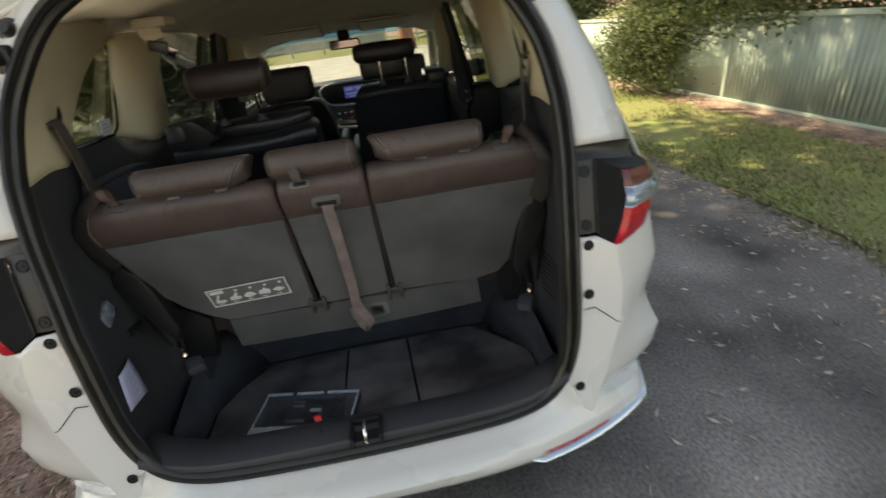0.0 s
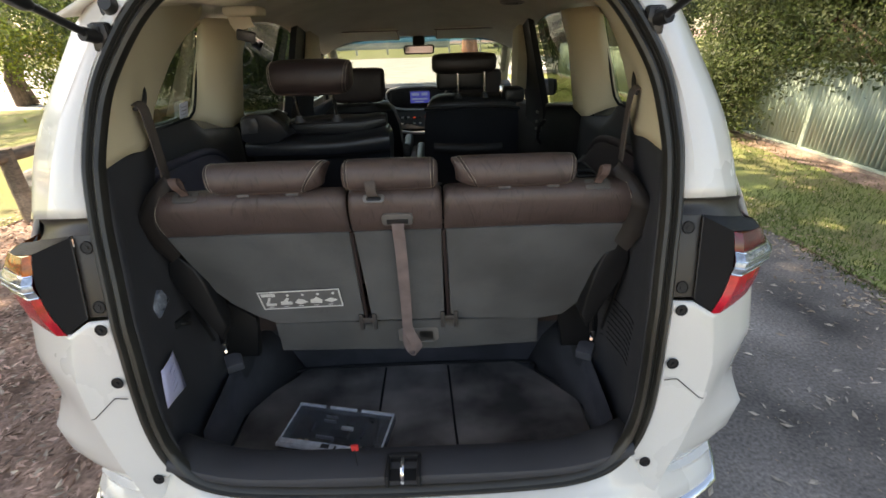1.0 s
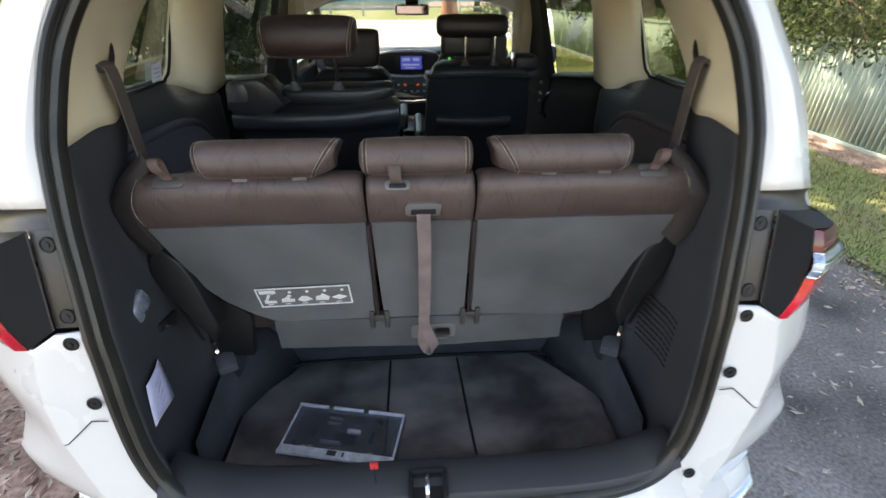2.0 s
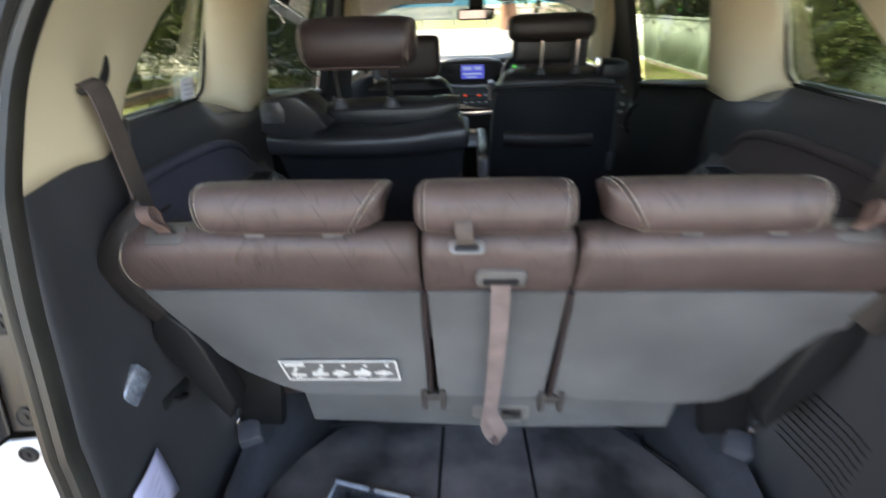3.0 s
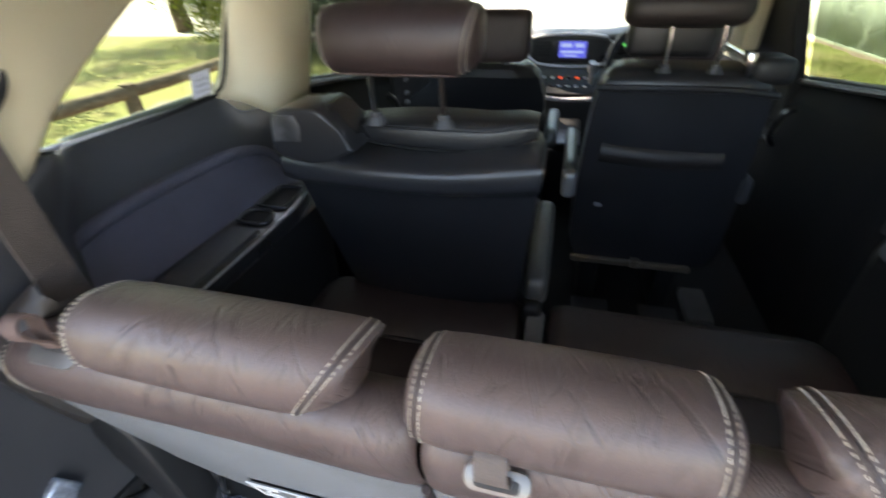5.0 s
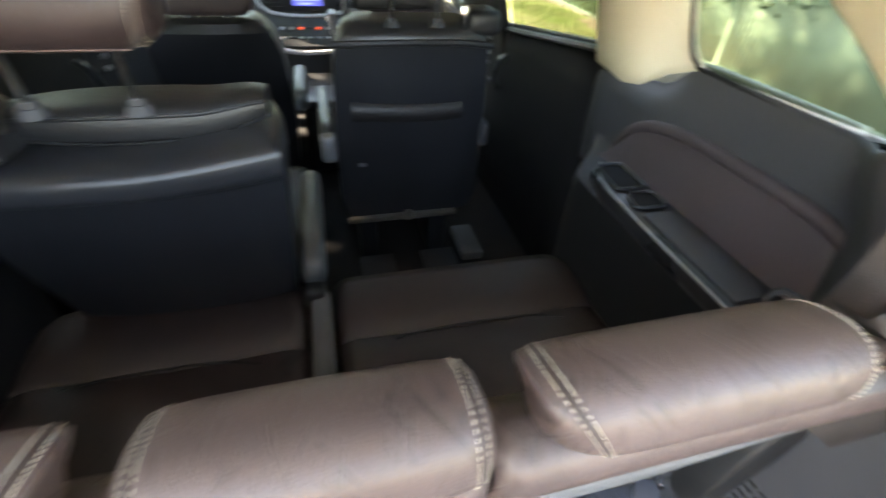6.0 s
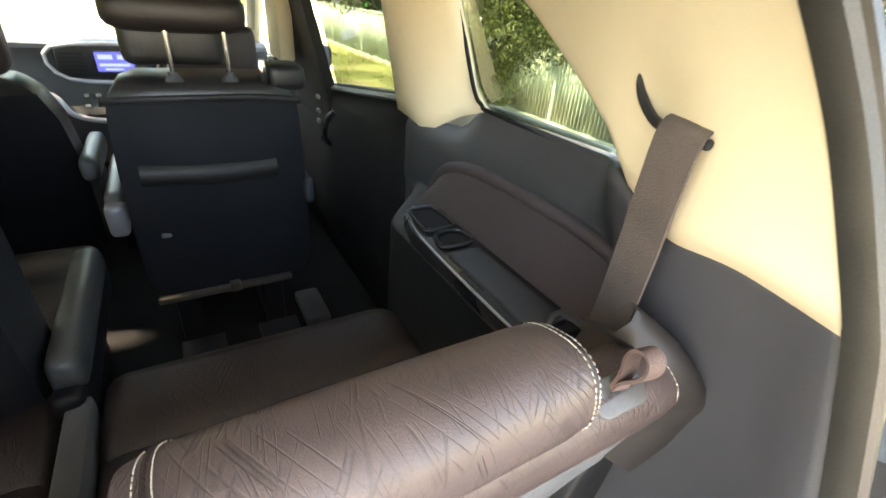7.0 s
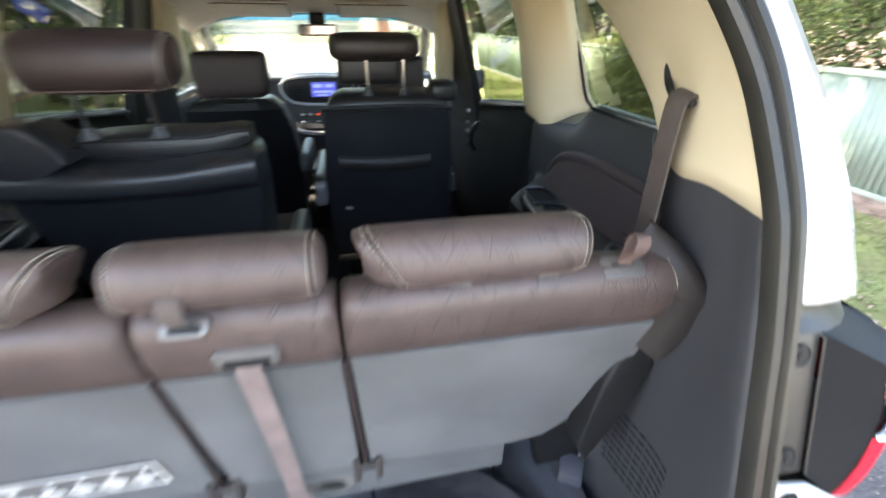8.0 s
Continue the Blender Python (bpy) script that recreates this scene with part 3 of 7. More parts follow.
    part("rod", tube([sta, sta.lerp(end, 0.30)], 0.0075, 10), SATIN, strut)
    part("cylinder", tube([sta.lerp(end, 0.16), sta.lerp(end, 0.18), sta.lerp(end, 1.0)], [0.009, 0.0145, 0.0145], 12), SATIN, strut)
    part("buffer", join(disc((s * 0.525, 0.225, 1.497), (0, -1, 0.4), 0.02, 0.03, 18, 0.013), disc((s * 0.525, 0.235, 1.494), (0, -1, 0.4), 0.024, 0.012, 18)), RUBBER, car, "round black rubber tailgate stop")

# bumper and its trim
LOW = sorted((p.x, p.z) for p in LOOP if p.z < 0.70)


rows = []
for k in range(57):
    x = lerp(-0.86, 0.86, k / 56)
    c = bumper_y(x)
    zt = table(x, [p[0] for p in LOW], [p[1] for p in LOW]) - 0.024
    zt = min(zt, 0.53) - 0.06 * ease(abs(x), 0.58, 0.66)
    wide = ease(abs(x), 0.50, 0.60)
    yt = y_open(zt) + max(0, c - 0.05) * wide
    sec = [(yt + 0.012 + 0.05 * wide, zt), (yt - 0.004 + 0.05 * wide, zt - 0.006), (lerp(yt - 0.03, c - 0.10, 0.5), min(zt - 0.016, 0.468)), (c - 0.128, 0.452), (c - 0.150, 0.427), (c - 0.158, 0.405), (c - 0.154, 0.382), (c - 0.140, 0.355), (c - 0.108, 0.32), (c - 0.05, 0.285), (c + 0.06, 0.265)]
    for i in range(3, 8):
        sec[i] = (sec[i][0], min(sec[i][1], sec[i - 1][1] - 0.008))
    rows.append([(x, y, z) for y, z in sec])
solid(part("bumper", grid(rows), WHITE, car, "white painted rear bumper", 45), 0.01, 1)
for s in (1, -1):
    pts = []
    for k in range(17):
        x = lerp(0.40, 0.845, k / 16)
        pts.append((s * (x + 0.004), -0.161 + bumper_y(x), lerp(0.377, 0.408, (k / 16) ** 2)))
    part("chrome_strip", tube(pts, [0.004] + [0.019] * 15 + [0.008], 10, flat=0.55), CHROME, car, "curved chrome bumper strip")
    part("reflector", tube([(a, b - 0.004, c + 0.017) for a, b, c in pts[1:10]], [0.001] + [0.0045] * 7 + [0.001], 8, flat=0.6), REDLENS, car, "thin red bumper reflector")

# outer skin of sides, roof and nose
for s in (1, -1):
    rows = []
    for y in [0.48 + 0.1 * k for k in range(40)]:
        nose = 1 - 0.14 * ease(y, 3.2, 4.4)
        top = belt(y) if y < 3.1 else lerp(1.0, 0.78, ease(y, 3.0, 4.4))
        zs = [0.2, 0.26, 0.34, 0.46, 0.56, 0.66, 0.8, 0.92]
        rows.append([(s * x_out(z) * nose, y, z) for z in zs] + [(s * (x_out(top) - 0.004) * nose, y, top), (s * (x_out(top) - 0.03) * nose, y, top + 0.004)])
    solid(part("body_side", grid(rows), WHITE, car, "white painted body side"), 0.012, 0)
    rows = []
    for y in [0.30 + 0.1 * k for k in range(24)]:
        zt = 1.615 - 0.16 * ease(y, 1.9, 2.7)
        rows.append([(s * lerp(0.66, 0.62, ease(y, 2, 2.7)), y, zt - 0.09), (s * 0.635, y, zt - 0.04), (s * 0.58, y, zt), (s * 0.52, y, zt + 0.022)])
    solid(part("roof_rail", grid(rows), WHITE, car), 0.02, 0)
    for y0, name in ((0.72, "rear_wheel"), (3.55, "front_wheel")):
        w = part(name, disc((s * 0.75, y0, 0.315), (1, 0, 0), 0.315, 0.2, 36), RUBBER, car, "black tyre on a silver alloy rim")
        part("rim", disc((s * 0.80, y0, 0.315), (1, 0, 0), 0.21, 0.12, 24), SILVER, w)
        part("wheel_arch", disc((s * 0.78, y0, 0.345), (1, 0, 0), 0.37, 0.17, 36), BLACK, car)
    part("door_mirror", box(s * 0.86, s * 1.02, 2.70, 2.80, 0.99, 1.11, 0.03, 3), BLACK, car, "black door mirror housing")
rows = []
for y in [0.25 + 0.1 * k for k in range(24)]:
    zt = 1.64 - 0.17 * ease(y, 1.9, 2.75)
    rows.append([(x, y, zt - 0.03 * (x / 0.52) ** 2 + (-0.015 if y < 0.3 else 0)) for x in (-0.53, -0.4, -0.2, 0, 0.2, 0.4, 0.53)])
solid(part("roof", grid(rows), WHITE, car, "white painted roof"), 0.02, 0)
rows = []
for y in [3.18 + 0.09 * k for k in range(14)]:
    u = (y - 3.18) / 1.17
    rows.append([(x * (1 - 0.12 * u), y - 0.12 * abs(x) * u, 1.03 - 0.2 * u ** 1.6 - 0.05 * x * x) for x in (-0.8, -0.55, -0.28, 0, 0.28, 0.55, 0.8)])
solid(part("bonnet", grid(rows), WHITE, car, "white painted bonnet"), 0.02, 0)
rows = []
for z in (0.2, 0.4, 0.6, 0.78, 0.83):
    rows.append([(x, 4.40 + 0.1 * math.sin(z * 3) - 0.16 * (x / 0.72) ** 2 - (0.1 if z > 0.8 else 0), z) for x in (-0.74, -0.5, -0.25, 0, 0.25, 0.5, 0.74)])
solid(part("front_bumper", grid(rows), WHITE, car), 0.02, 0)

# raised tailgate, held by the struts above the opening
rows = []
for k in range(13):
    u = k / 12
    y, z = lerp(0.26, -0.80, u), 1.69 + 0.10 * math.sin(u * 2.2) + 0.42 * u
    rows.append([(x * lerp(0.54, 0.72, math.sin(u * 2.4)), y - 0.06 * u * (1 - x * x), z - 0.03 * x * x) for x in (-1, -0.75, -0.4, 0, 0.4, 0.75, 1)])
solid(part("tailgate", grid(rows), WHITE, car, "white tailgate raised overhead"), 0.06, 0)


# ---- inside trim ----
def x_trim(y, z):
    """Half width of the moulded side trim inside."""
    wall = lerp(0.552, 0.597, ease(y, -0.02, 0.2)) + 0.006 * math.sin(z * 4)
    deep = lerp(wall, 0.695, ease(y, 0.27, 0.40))            # recess above the armrest
    shelf = lerp(wall, 0.548, ease(y, 0.30, 0.40))           # wheel-arch wall below it
    shelf = lerp(shelf, 0.70, ease(y, 0.80, 1.02))
    x = lerp(shelf, deep, ease(z, 0.955, 0.985))
    sill = lerp(0.572, 0.735, ease(y, 0.31, 0.47))
    sill = lerp(sill, 0.70, ease(y, 0.9, 1.05))
    return lerp(x, sill, ease(z, 1.10, 1.20))


for s in (1, -1):
    rows = []
    zs = [0.30, 0.36, 0.42, 0.5, 0.58, 0.66, 0.74, 0.82, 0.90, 0.945, 0.953, 0.958, 0.963, 0.968, 0.973, 0.978, 0.983, 0.99, 1.01, 1.05, 1.09, 1.12, 1.15, 1.175, 1.19, 1.20]
    for z in zs:
        row = []
        for k in range(45):
            u = k / 44
            y = lerp(y_open(z) + 0.004, 1.06, u ** 1.15)
            inner = rim_x(z) - 0.0145 if z > 0.52 else 0.5
            x = lerp(inner, x_trim(y, z), ease(y, y_open(z), y_open(z) + 0.06))
            zz = z
            if z > 1.1:
                dip = 0.036 * math.exp(-((y - 0.335) / 0.05) ** 2) + 0.006 * math.exp(-((y - 0.20) / 0.08) ** 2)
                top = lerp(1.21, belt(y) + 0.0, ease(y, 0.3, 0.5)) + dip
                top -= 0.045 * ease(y, 0.78, 0.86)
                zz = lerp(1.1, top, (z - 1.1) / 0.1)
            row.append((s * x, y, zz))
        rows.append(row)
    side = solid(part("side_trim", grid(rows), GREY, car, "dark grey moulded luggage side trim", 60), 0.01, 0)

    # padded inset with a soft rolled edge, and armrest tray
    def inset_top(y):
        return table(y, [0.31, 0.33, 0.385, 0.48, 0.63, 0.72, 0.78, 0.83, 0.87, 0.905], [1.03, 1.065, 1.093, 1.102, 1.100, 1.094, 1.084, 1.066, 1.034, 0.97])
    padm = INSET if s > 0 else NAVYCLOTH
    bm = grid([[(s * (lerp(0.634, 0.688, v ** 0.6) - 0.010 * math.sin(math.pi * v) ** 0.5), y, lerp(0.972, inset_top(y), v)) for y in [lerp(0.31, 0.905, k / 24) for k in range(25)]] for v in [k / 10 for k in range(11)]])
    part("padded_inset", bm, padm, side, "padded side panel above the armrest")
    part("inset_piping", tube(smooth_path([(s * 0.686, y, inset_top(y)) for y in (0.31, 0.33, 0.385, 0.48, 0.63, 0.72, 0.78, 0.83, 0.87, 0.905)], 4), 0.013, 10), padm, side, "soft rolled edge of the padding")
    part("armrest_side", grid([[(s * (x_trim(y, 0.9) - 0.005 - 0.004 * math.sin(math.pi * v)), y, lerp(0.58, 0.962, v)) for y in [lerp(0.38, 1.0, k / 20) for k in range(21)]] for v in [k / 6 for k in range(7)]]), MATTBLACK, side, "black side of the armrest box")
    arm = [(0.545, 0.36), (0.69, 0.36), (0.69, 0.70), (0.66, 0.82), (0.61, 0.83), (0.565, 0.80), (0.545, 0.72)]
    b = bmesh.new()
    lo = [b.verts.new((s * x, y, 0.958)) for x, y in arm]
    hi = [b.verts.new((s * x, y, 0.992)) for x, y in arm]
    b.faces.new(lo)
    b.faces.new(hi[::-1])
    for i in range(len(arm)):
        b.faces.new((lo[i], hi[i], hi[(i + 1) % 7], lo[(i + 1) % 7]))
    bmesh.ops.bevel(b, geom=list(b.edges), offset=0.008, segments=2, profile=0.5, affect="EDGES")
    tray = part("armrest_tray", b, SATIN, side, "black armrest with cup holder and tray")
    for y0, y1 in ((0.63, 0.685), (0.70, 0.80)):
        xa, xb, q = 0.565, 0.632, 0.012
        loop = [(s * x, y, 0.994) for x, y in ((xa + q, y0), (xb - q, y0), (xb, y0 + q), (xb, y1 - q), (xb - q, y1), (xa + q + 0.01, y1), (xa + 0.008, y1 - q), (xa, y0 + q))]
        part("cup_rim", tube([p + Vector((0, 0, 0.003)) for p in smooth_path(loop, 3, True)], 0.0036, 8, True), SATIN, tray, "bright rim of the cup holder")
        # Flat black face paints a deep well's shade on the solid tray.
        bb = bmesh.new()
        bb.faces.new([bb.verts.new((p.x, p.y, 0.9935)) for p in smooth_path(loop, 3, True)])
        part("cup_well_shade", bb, MATTBLACK, tray)
    part("armrest_lid", box(s * 0.562, s * 0.628, 0.38, 0.61, 0.988, 1.0, 0.005), GREY, tray, "padded grey armrest lid")
    part("tray_edge", tube(smooth_path([(s * 0.547, 0.37, 0.99), (s * 0.545, 0.6, 0.993), (s * 0.556, 0.74, 0.994), (s * 0.60, 0.825, 0.99)], 5), 0.0025, 6), SILVER, tray)

    # cream pillar trims
    rows = []
    for k in range(17):
        v = k / 16
        z = lerp(1.205, 1.565, v)
        a = Vector((rim_x(min(z, 1.55)) - 0.0145 if z < 1.55 else 0.37, y_open(z) + 0.004, z))
        ye = table(v, [0, 0.14, 0.27, 0.46, 0.65, 0.84, 1.0], [0.308, 0.364, 0.430, 0.553, 0.678, 0.80, 0.87])
        ze = table(ye, [0.30, 0.364, 0.434, 0.556, 0.678, 0.80, 0.87], [1.238, 1.288, 1.327, 1.389, 1.439, 1.482, 1.505])
        bvec = Vector((0.571 + 0.304 * (ze - 1.24), ye, ze))
        row = []
        for i in range(25):
            u = i / 24
            p = a.lerp(bvec, u)
            p.x -= 0.010 * math.sin(math.pi * u)
            slot = math.exp(-((p.y - 0.30) / 0.04) ** 2 - ((p.z - 1.315) / 0.035) ** 2)
            p.x += 0.016 * slot
            if v < 0.4:
                p.z -= 0.020 * math.exp(-((p.y - 0.25) / 0.05) ** 2) * (1 - v / 0.4)
            row.append((s * p.x, p.y, p.z))
        row += [(s * (bvec.x + 0.008), bvec.y + 0.010, bvec.z), (s * (bvec.x + 0.06), bvec.y + 0.035, bvec.z), (s * min(bvec.x + 0.13, 0.728 - 0.25 * (bvec.z - 1.2)), bvec.y + 0.06, bvec.z)]
        rows.append(row)
        if k == 12:
            seam = [(q[0] - s * 0.0005, q[1], q[2]) for q in row[1:25]]
    part("trim_backing", grid([[(s * (0.625 + 0.11 * ease(y, 0.18, 0.5)), y, z) for y in (0.14, 0.22, 0.30, 0.38, 0.44)] for z in (1.13, 1.17, 1.20)]), MATTBLACK, car)
    dtrim = solid(part("rear_pillar_trim", grid(rows), CREAM, car, "cream plastic rear pillar trim", 60), 0.006, 0)
    part("trim_seam", tube(seam, 0.0016, 6), CREAM, dtrim)
    part("belt_slot", tube(smooth_path([(s * 0.572, 0.332, 1.348), (s * 0.571, 0.326, 1.327), (s * 0.563, 0.297, 1.306), (s * 0.551, 0.262, 1.304), (s * 0.545, 0.232, 1.303)], 5), [0.0006, 0.0012, 0.002, 0.003, 0.0036, 0.004, 0.0045, 0.005] + [0.005] * 12 + [0.0045], 8), BLACK, dtrim, "dark slot in the cream trim")
    rows = []
    for k in range(15):
        v = k / 14
        z = lerp(1.148, 1.50, v)
        yc = 0.86 + 0.12 * v
        zz = z
        zb = z + 0.05 * (1 - v)
        flare = 0.07 * ease(z, 1.36, 1.50)
        row = [(0.738 - 0.22 * (z - 1.15), table(zb, [1.19, 1.21, 1.24, 1.33, 1.40, 1.50], [0.772, 0.79, 0.811, 0.834, 0.853, 0.872]), zb), (0.70 - 0.19 * (z - 1.15), 0.826 + 0.15 * (z - 1.15), z + 0.03 * (1 - v)), (0.650 - 0.12 * (z - 1.15), yc - 0.02, z + 0.006 * (1 - v)), (0.637 - 0.13 * (z - 1.15), yc + 0.02, z), (0.637 - 0.13 * (z - 1.15), yc + 0.06, z + 0.005 * (1 - v)), (0.641 - 0.13 * (z - 1.15), 1.0 + flare + 0.16 * (z - 1.15), z - 0.002 + 0.012 * (1 - v)), (0.665 - 0.13 * (z - 1.15), 1.03 + flare + 0.16 * (z - 1.15), z + 0.012 * (1 - v)), (0.73 - 0.2 * (z - 1.15), 1.04 + flare + 0.16 * (z - 1.15), z + 0.012 * (1 - v))]
        rows.append([(s * a, b, c) for a, b, c in row])
    solid(part("middle_pillar_trim", grid(rows), CREAM, car, "cream plastic middle pillar trim", 60), 0.006, 0)

    # windows
    q = [(0.735, 0.40, 1.210), (0.735, 0.75, 1.199), (0.728, 0.79, 1.208), (0.718, 0.812, 1.24), (0.69, 0.853, 1.39), (0.664, 0.878, 1.50), (0.660, 0.80, 1.52), (0.694, 0.55, 1.38)]
    b = bmesh.new()
    b.faces.new([b.verts.new((s * (x + 0.004), y, z)) for x, y, z in q])
    pane = part("quarter_window", b, TEALGLASS, car, "tinted fixed quarter window glass", 0)
    pane.visible_shadow = False
    part("quarter_window_rubber", tube(smooth_path([(s * (x - 0.004), y, z) for x, y, z in q], 4, True), 0.0045, 6, True), MATTBLACK, car)
    z0 = lambda y: belt(y) - 0.012
    rows = [[(s * 0.742, y, z0(y)) for y in (1.0, 1.3, 1.6, 1.76)], [(s * 0.70, y, 1.30) for y in (1.0, 1.3, 1.6, 1.80)], [(s * 0.64, y, 1.50) for y in (1.0, 1.3, 1.6, 1.82)]]
    w = part("sliding_door_window", grid(rows), DOORGLASS, car, "tinted sliding door window", 0)
    w.visible_shadow = False
    rows = [[(s * 0.742, y, z0(y)) for y in (2.28, 2.5, 2.8, 3.12)], [(s * 0.69, y, lerp(z0(y), 1.49, 0.55)) for y in (2.30, 2.5, 2.74, 2.86)], [(s * 0.635, y, 1.46) for y in (2.3, 2.4, 2.5, 2.56)]]
    w = part("front_door_window", grid(rows), FRONTGLASS, car, "front door window", 0)
    w.visible_shadow = False
    part("window_bar", tube([(s * 0.738, 2.86, belt(2.86)), (s * 0.70, 2.72, 1.34)], 0.012, 8), BLACK, car)
    # black centre pillar, lower door trim, belt rail
    part("door_pillar", grid([[(s * (0.735 - 0.24 * max(0, z - 1.03)), y + 0.10 * (z - 1.05), z) for y in (1.74, 1.85, 2.2, 2.29)] + [(s * (0.70 - 0.22 * max(0, z - 1.03)), y + 0.10 * (z - 1.05), z) for y in (2.27, 1.95, 1.76)] for z in (0.4, 0.7, 1.03, 1.2, 1.35, 1.53)], loop=True, caps=True), BLACK, car, "black door pillar")
    part("front_pillar_trim", tube([(s * 0.66, 3.06, 1.06), (s * 0.635, 2.80, 1.27), (s * 0.60, 2.48, 1.46), (s * 0.58, 2.2, 1.53)], [0.035, 0.034, 0.034, 0.04], 10), CREAM, car, "cream windscreen pillar trim")
    part("pillar_upper_trim", box(s * 0.585, s * 0.645, 1.985, 2.20, 1.12, 1.50, 0.012), CREAM, car)
    rows = []
    for z in (0.36, 0.5, 0.62, 0.7, 0.8, 0.88, 0.95, 1.0):
        rows.append([(s * (0.70 + 0.03 * ease(z, 0.9, 1.0) - 0.025 * math.exp(-((z - 0.72) / 0.08) ** 2)), y, z if z < 0.95 else lerp(z, belt(y), (z - 0.9) / 0.1 * 0.9)) for y in (1.02, 1.2, 1.5, 1.8, 2.0, 2.2, 2.5, 2.8, 3.1)])
    door = solid(part("door_trim", grid(rows), MATTBLACK, car, "black moulded door inner panel"), 0.01, 0)
    # Paler grey paints the sky's reflection along the ledge.
    part("sill_rail", tube([(s * 0.722, y, belt(y) - 0.004) for y in (1.03, 1.2, 1.4, 1.6, 1.74)], 0.016, 8, flat=0.6), BEZELDARK, door, "window ledge greyed for its sky reflection")
    part("door_pull", tube(smooth_path([(s * 0.69, 1.72, 0.86), (s * 0.665, 1.70, 0.90), (s * 0.665, 1.66, 0.97), (s * 0.69, 1.65, 1.0)], 4), 0.01, 8), SATIN, door)
    part("door_handle", box(s * 0.676, s * 0.69, 1.76, 1.80, 0.86, 0.875, 0.004), CHROME, door, "chrome inner door handle")
    for z in (1.0, 0.945, 0.905):
        part("door_switch", box(s * 0.69, s * 0.708, 1.86, 1.90, z, z + 0.014, 0.004), SILVER, door)

# headlining, windscreen and its fittings
rows = []
for k in range(31):
    y = 0.255 + 0.0775 * k
    zt = 1.585 - 0.098 * ease(y, 1.5, 2.42) - 0.074 * ease(y, 2.28, 2.60) - 0.012 * (1 - ease(y, 0.25, 0.4))
    rows.append([(x, y, zt - 0.085 * abs(x / 0.64) ** 3.5) for x in (-0.655, -0.6, -0.5, -0.35, -0.18, 0, 0.18, 0.35, 0.5, 0.6, 0.655)])
solid(part("headlining", grid(rows), HEADLINER, car, "beige fabric headlining"), 0.008, 1)
rows = []
for p, nrm in zip(LOOP, LOOPN):
    if p.z > 1.50:
        c = Vector((p.x, y_open(p.z), p.z))
        w = ease(p.z, 1.50, 1.57)
        rows.append([c - nrm * (0.0145 + 0.0035 * w) + Vector((0, 0.004, 0)), c - nrm * (0.012 + 0.026 * w) + Vector((0, 0.03, 0)), c - nrm * (0.005 + 0.055 * w) + Vector((0, 0.08, 0)), c - nrm * (0.065 * w) + Vector((0, 0.13, 0)), c - nrm * (0.055 * w - 0.005) + Vector((0, 0.17, 0)), c - nrm * 0.01 + Vector((0, 0.19, 0))])
rows.sort(key=lambda r: r[0].x)
solid(part("rear_header_trim", grid(rows), HEADERTRIM, car, "cream plastic rear roof trim", 60), 0.004, 0)
rows = []
for k in range(25):
    u = k / 24
    rows.append([(x * lerp(0.66, 0.60, u), lerp(3.16, 2.45, u) - 0.10 * x * x, lerp(1.055, 1.475, u)) for x in (-1, -0.7, -0.35, 0, 0.35, 0.7, 1)])
w = part("windscreen", grid(rows[:20]), CLEAR, car, "clear windscreen", 0)
w.visible_shadow = False
w = part("windscreen_shade_band", grid(rows[19:22]), BANDGLASS, car, "blue shade band of the windscreen", 0)
w.visible_shadow = False
for s in (1, -1):
    mv = Matrix.Translation((s * 0.333, 2.425, 1.436)) @ pose(0, 0, 0, -13.5)
    visor = part("sun_visor", moved(box(-0.213, 0.213, -0.118, 0.118, -0.008, 0.008, 0.007, 3), mv), HEADLINER, car, "beige fabric sun visor folded up")
    part("visor_piping", moved(tube(smooth_path([(-0.208, 0.10, -0.006), (-0.208, -0.10, -0.006), (-0.19, -0.117, -0.006), (0.19, -0.117, -0.006), (0.208, -0.10, -0.006), (0.208, 0.10, -0.006)], 4), 0.003, 6), mv), BINDING, visor, "brown-grey edge binding")
    part("grab_handle", tube(smooth_path([(s * 0.60, 2.50, 1.47), (s * 0.585, 2.46, 1.435), (s * 0.585, 2.36, 1.45), (s * 0.60, 2.32, 1.49)], 4), 0.009, 8), CREAM, car, "cream roof grab handle")
mir = part("rear_view_mirror", box(-0.098, 0.108, 2.46, 2.49, 1.313, 1.371, 0.016, 3), SATIN, car, "black rear-view mirror")
part("mirror_glass", box(-0.088, 0.098, 2.456, 2.459, 1.321, 1.363, 0.001, 1), MIRROR, mir)
part("mirror_stalk", box(-0.035, 0.045, 2.47, 2.56, 1.368, 1.425, 0.012, 3), BLACK, mir)

# cargo well, floor and mat
rows = []
for y in (0.018, 0.03, 0.1, 0.2, 0.4, 0.55, 0.57):
    rows.append([(x, y, 0.276) for x in (-0.60, -0.3, 0, 0.3, 0.60)])
solid(part("cargo_floor", grid(rows), CARPET, car, "charcoal carpeted luggage well"), 0.02, 1)
part("well_front_wall", box(-0.56, 0.56, 0.55, 0.575, 0.30, 0.66), CARPET, car)
for s in (1, -1):
    rows = [[(s * 0.558, 0.10, 0.302), (s * 0.556, 0.30, 0.302), (s * 0.42, 0.548, 0.302)], [(s * 0.562, 0.10, 0.38), (s * 0.560, 0.32, 0.40), (s * 0.47, 0.55, 0.42)], [(s * 0.566, 0.12, 0.46), (s * 0.566, 0.35, 0.50), (s * 0.55, 0.55, 0.52)]]
    solid(part("well_corner", grid(rows), CARPET, car), 0.004, 0)
rows = []
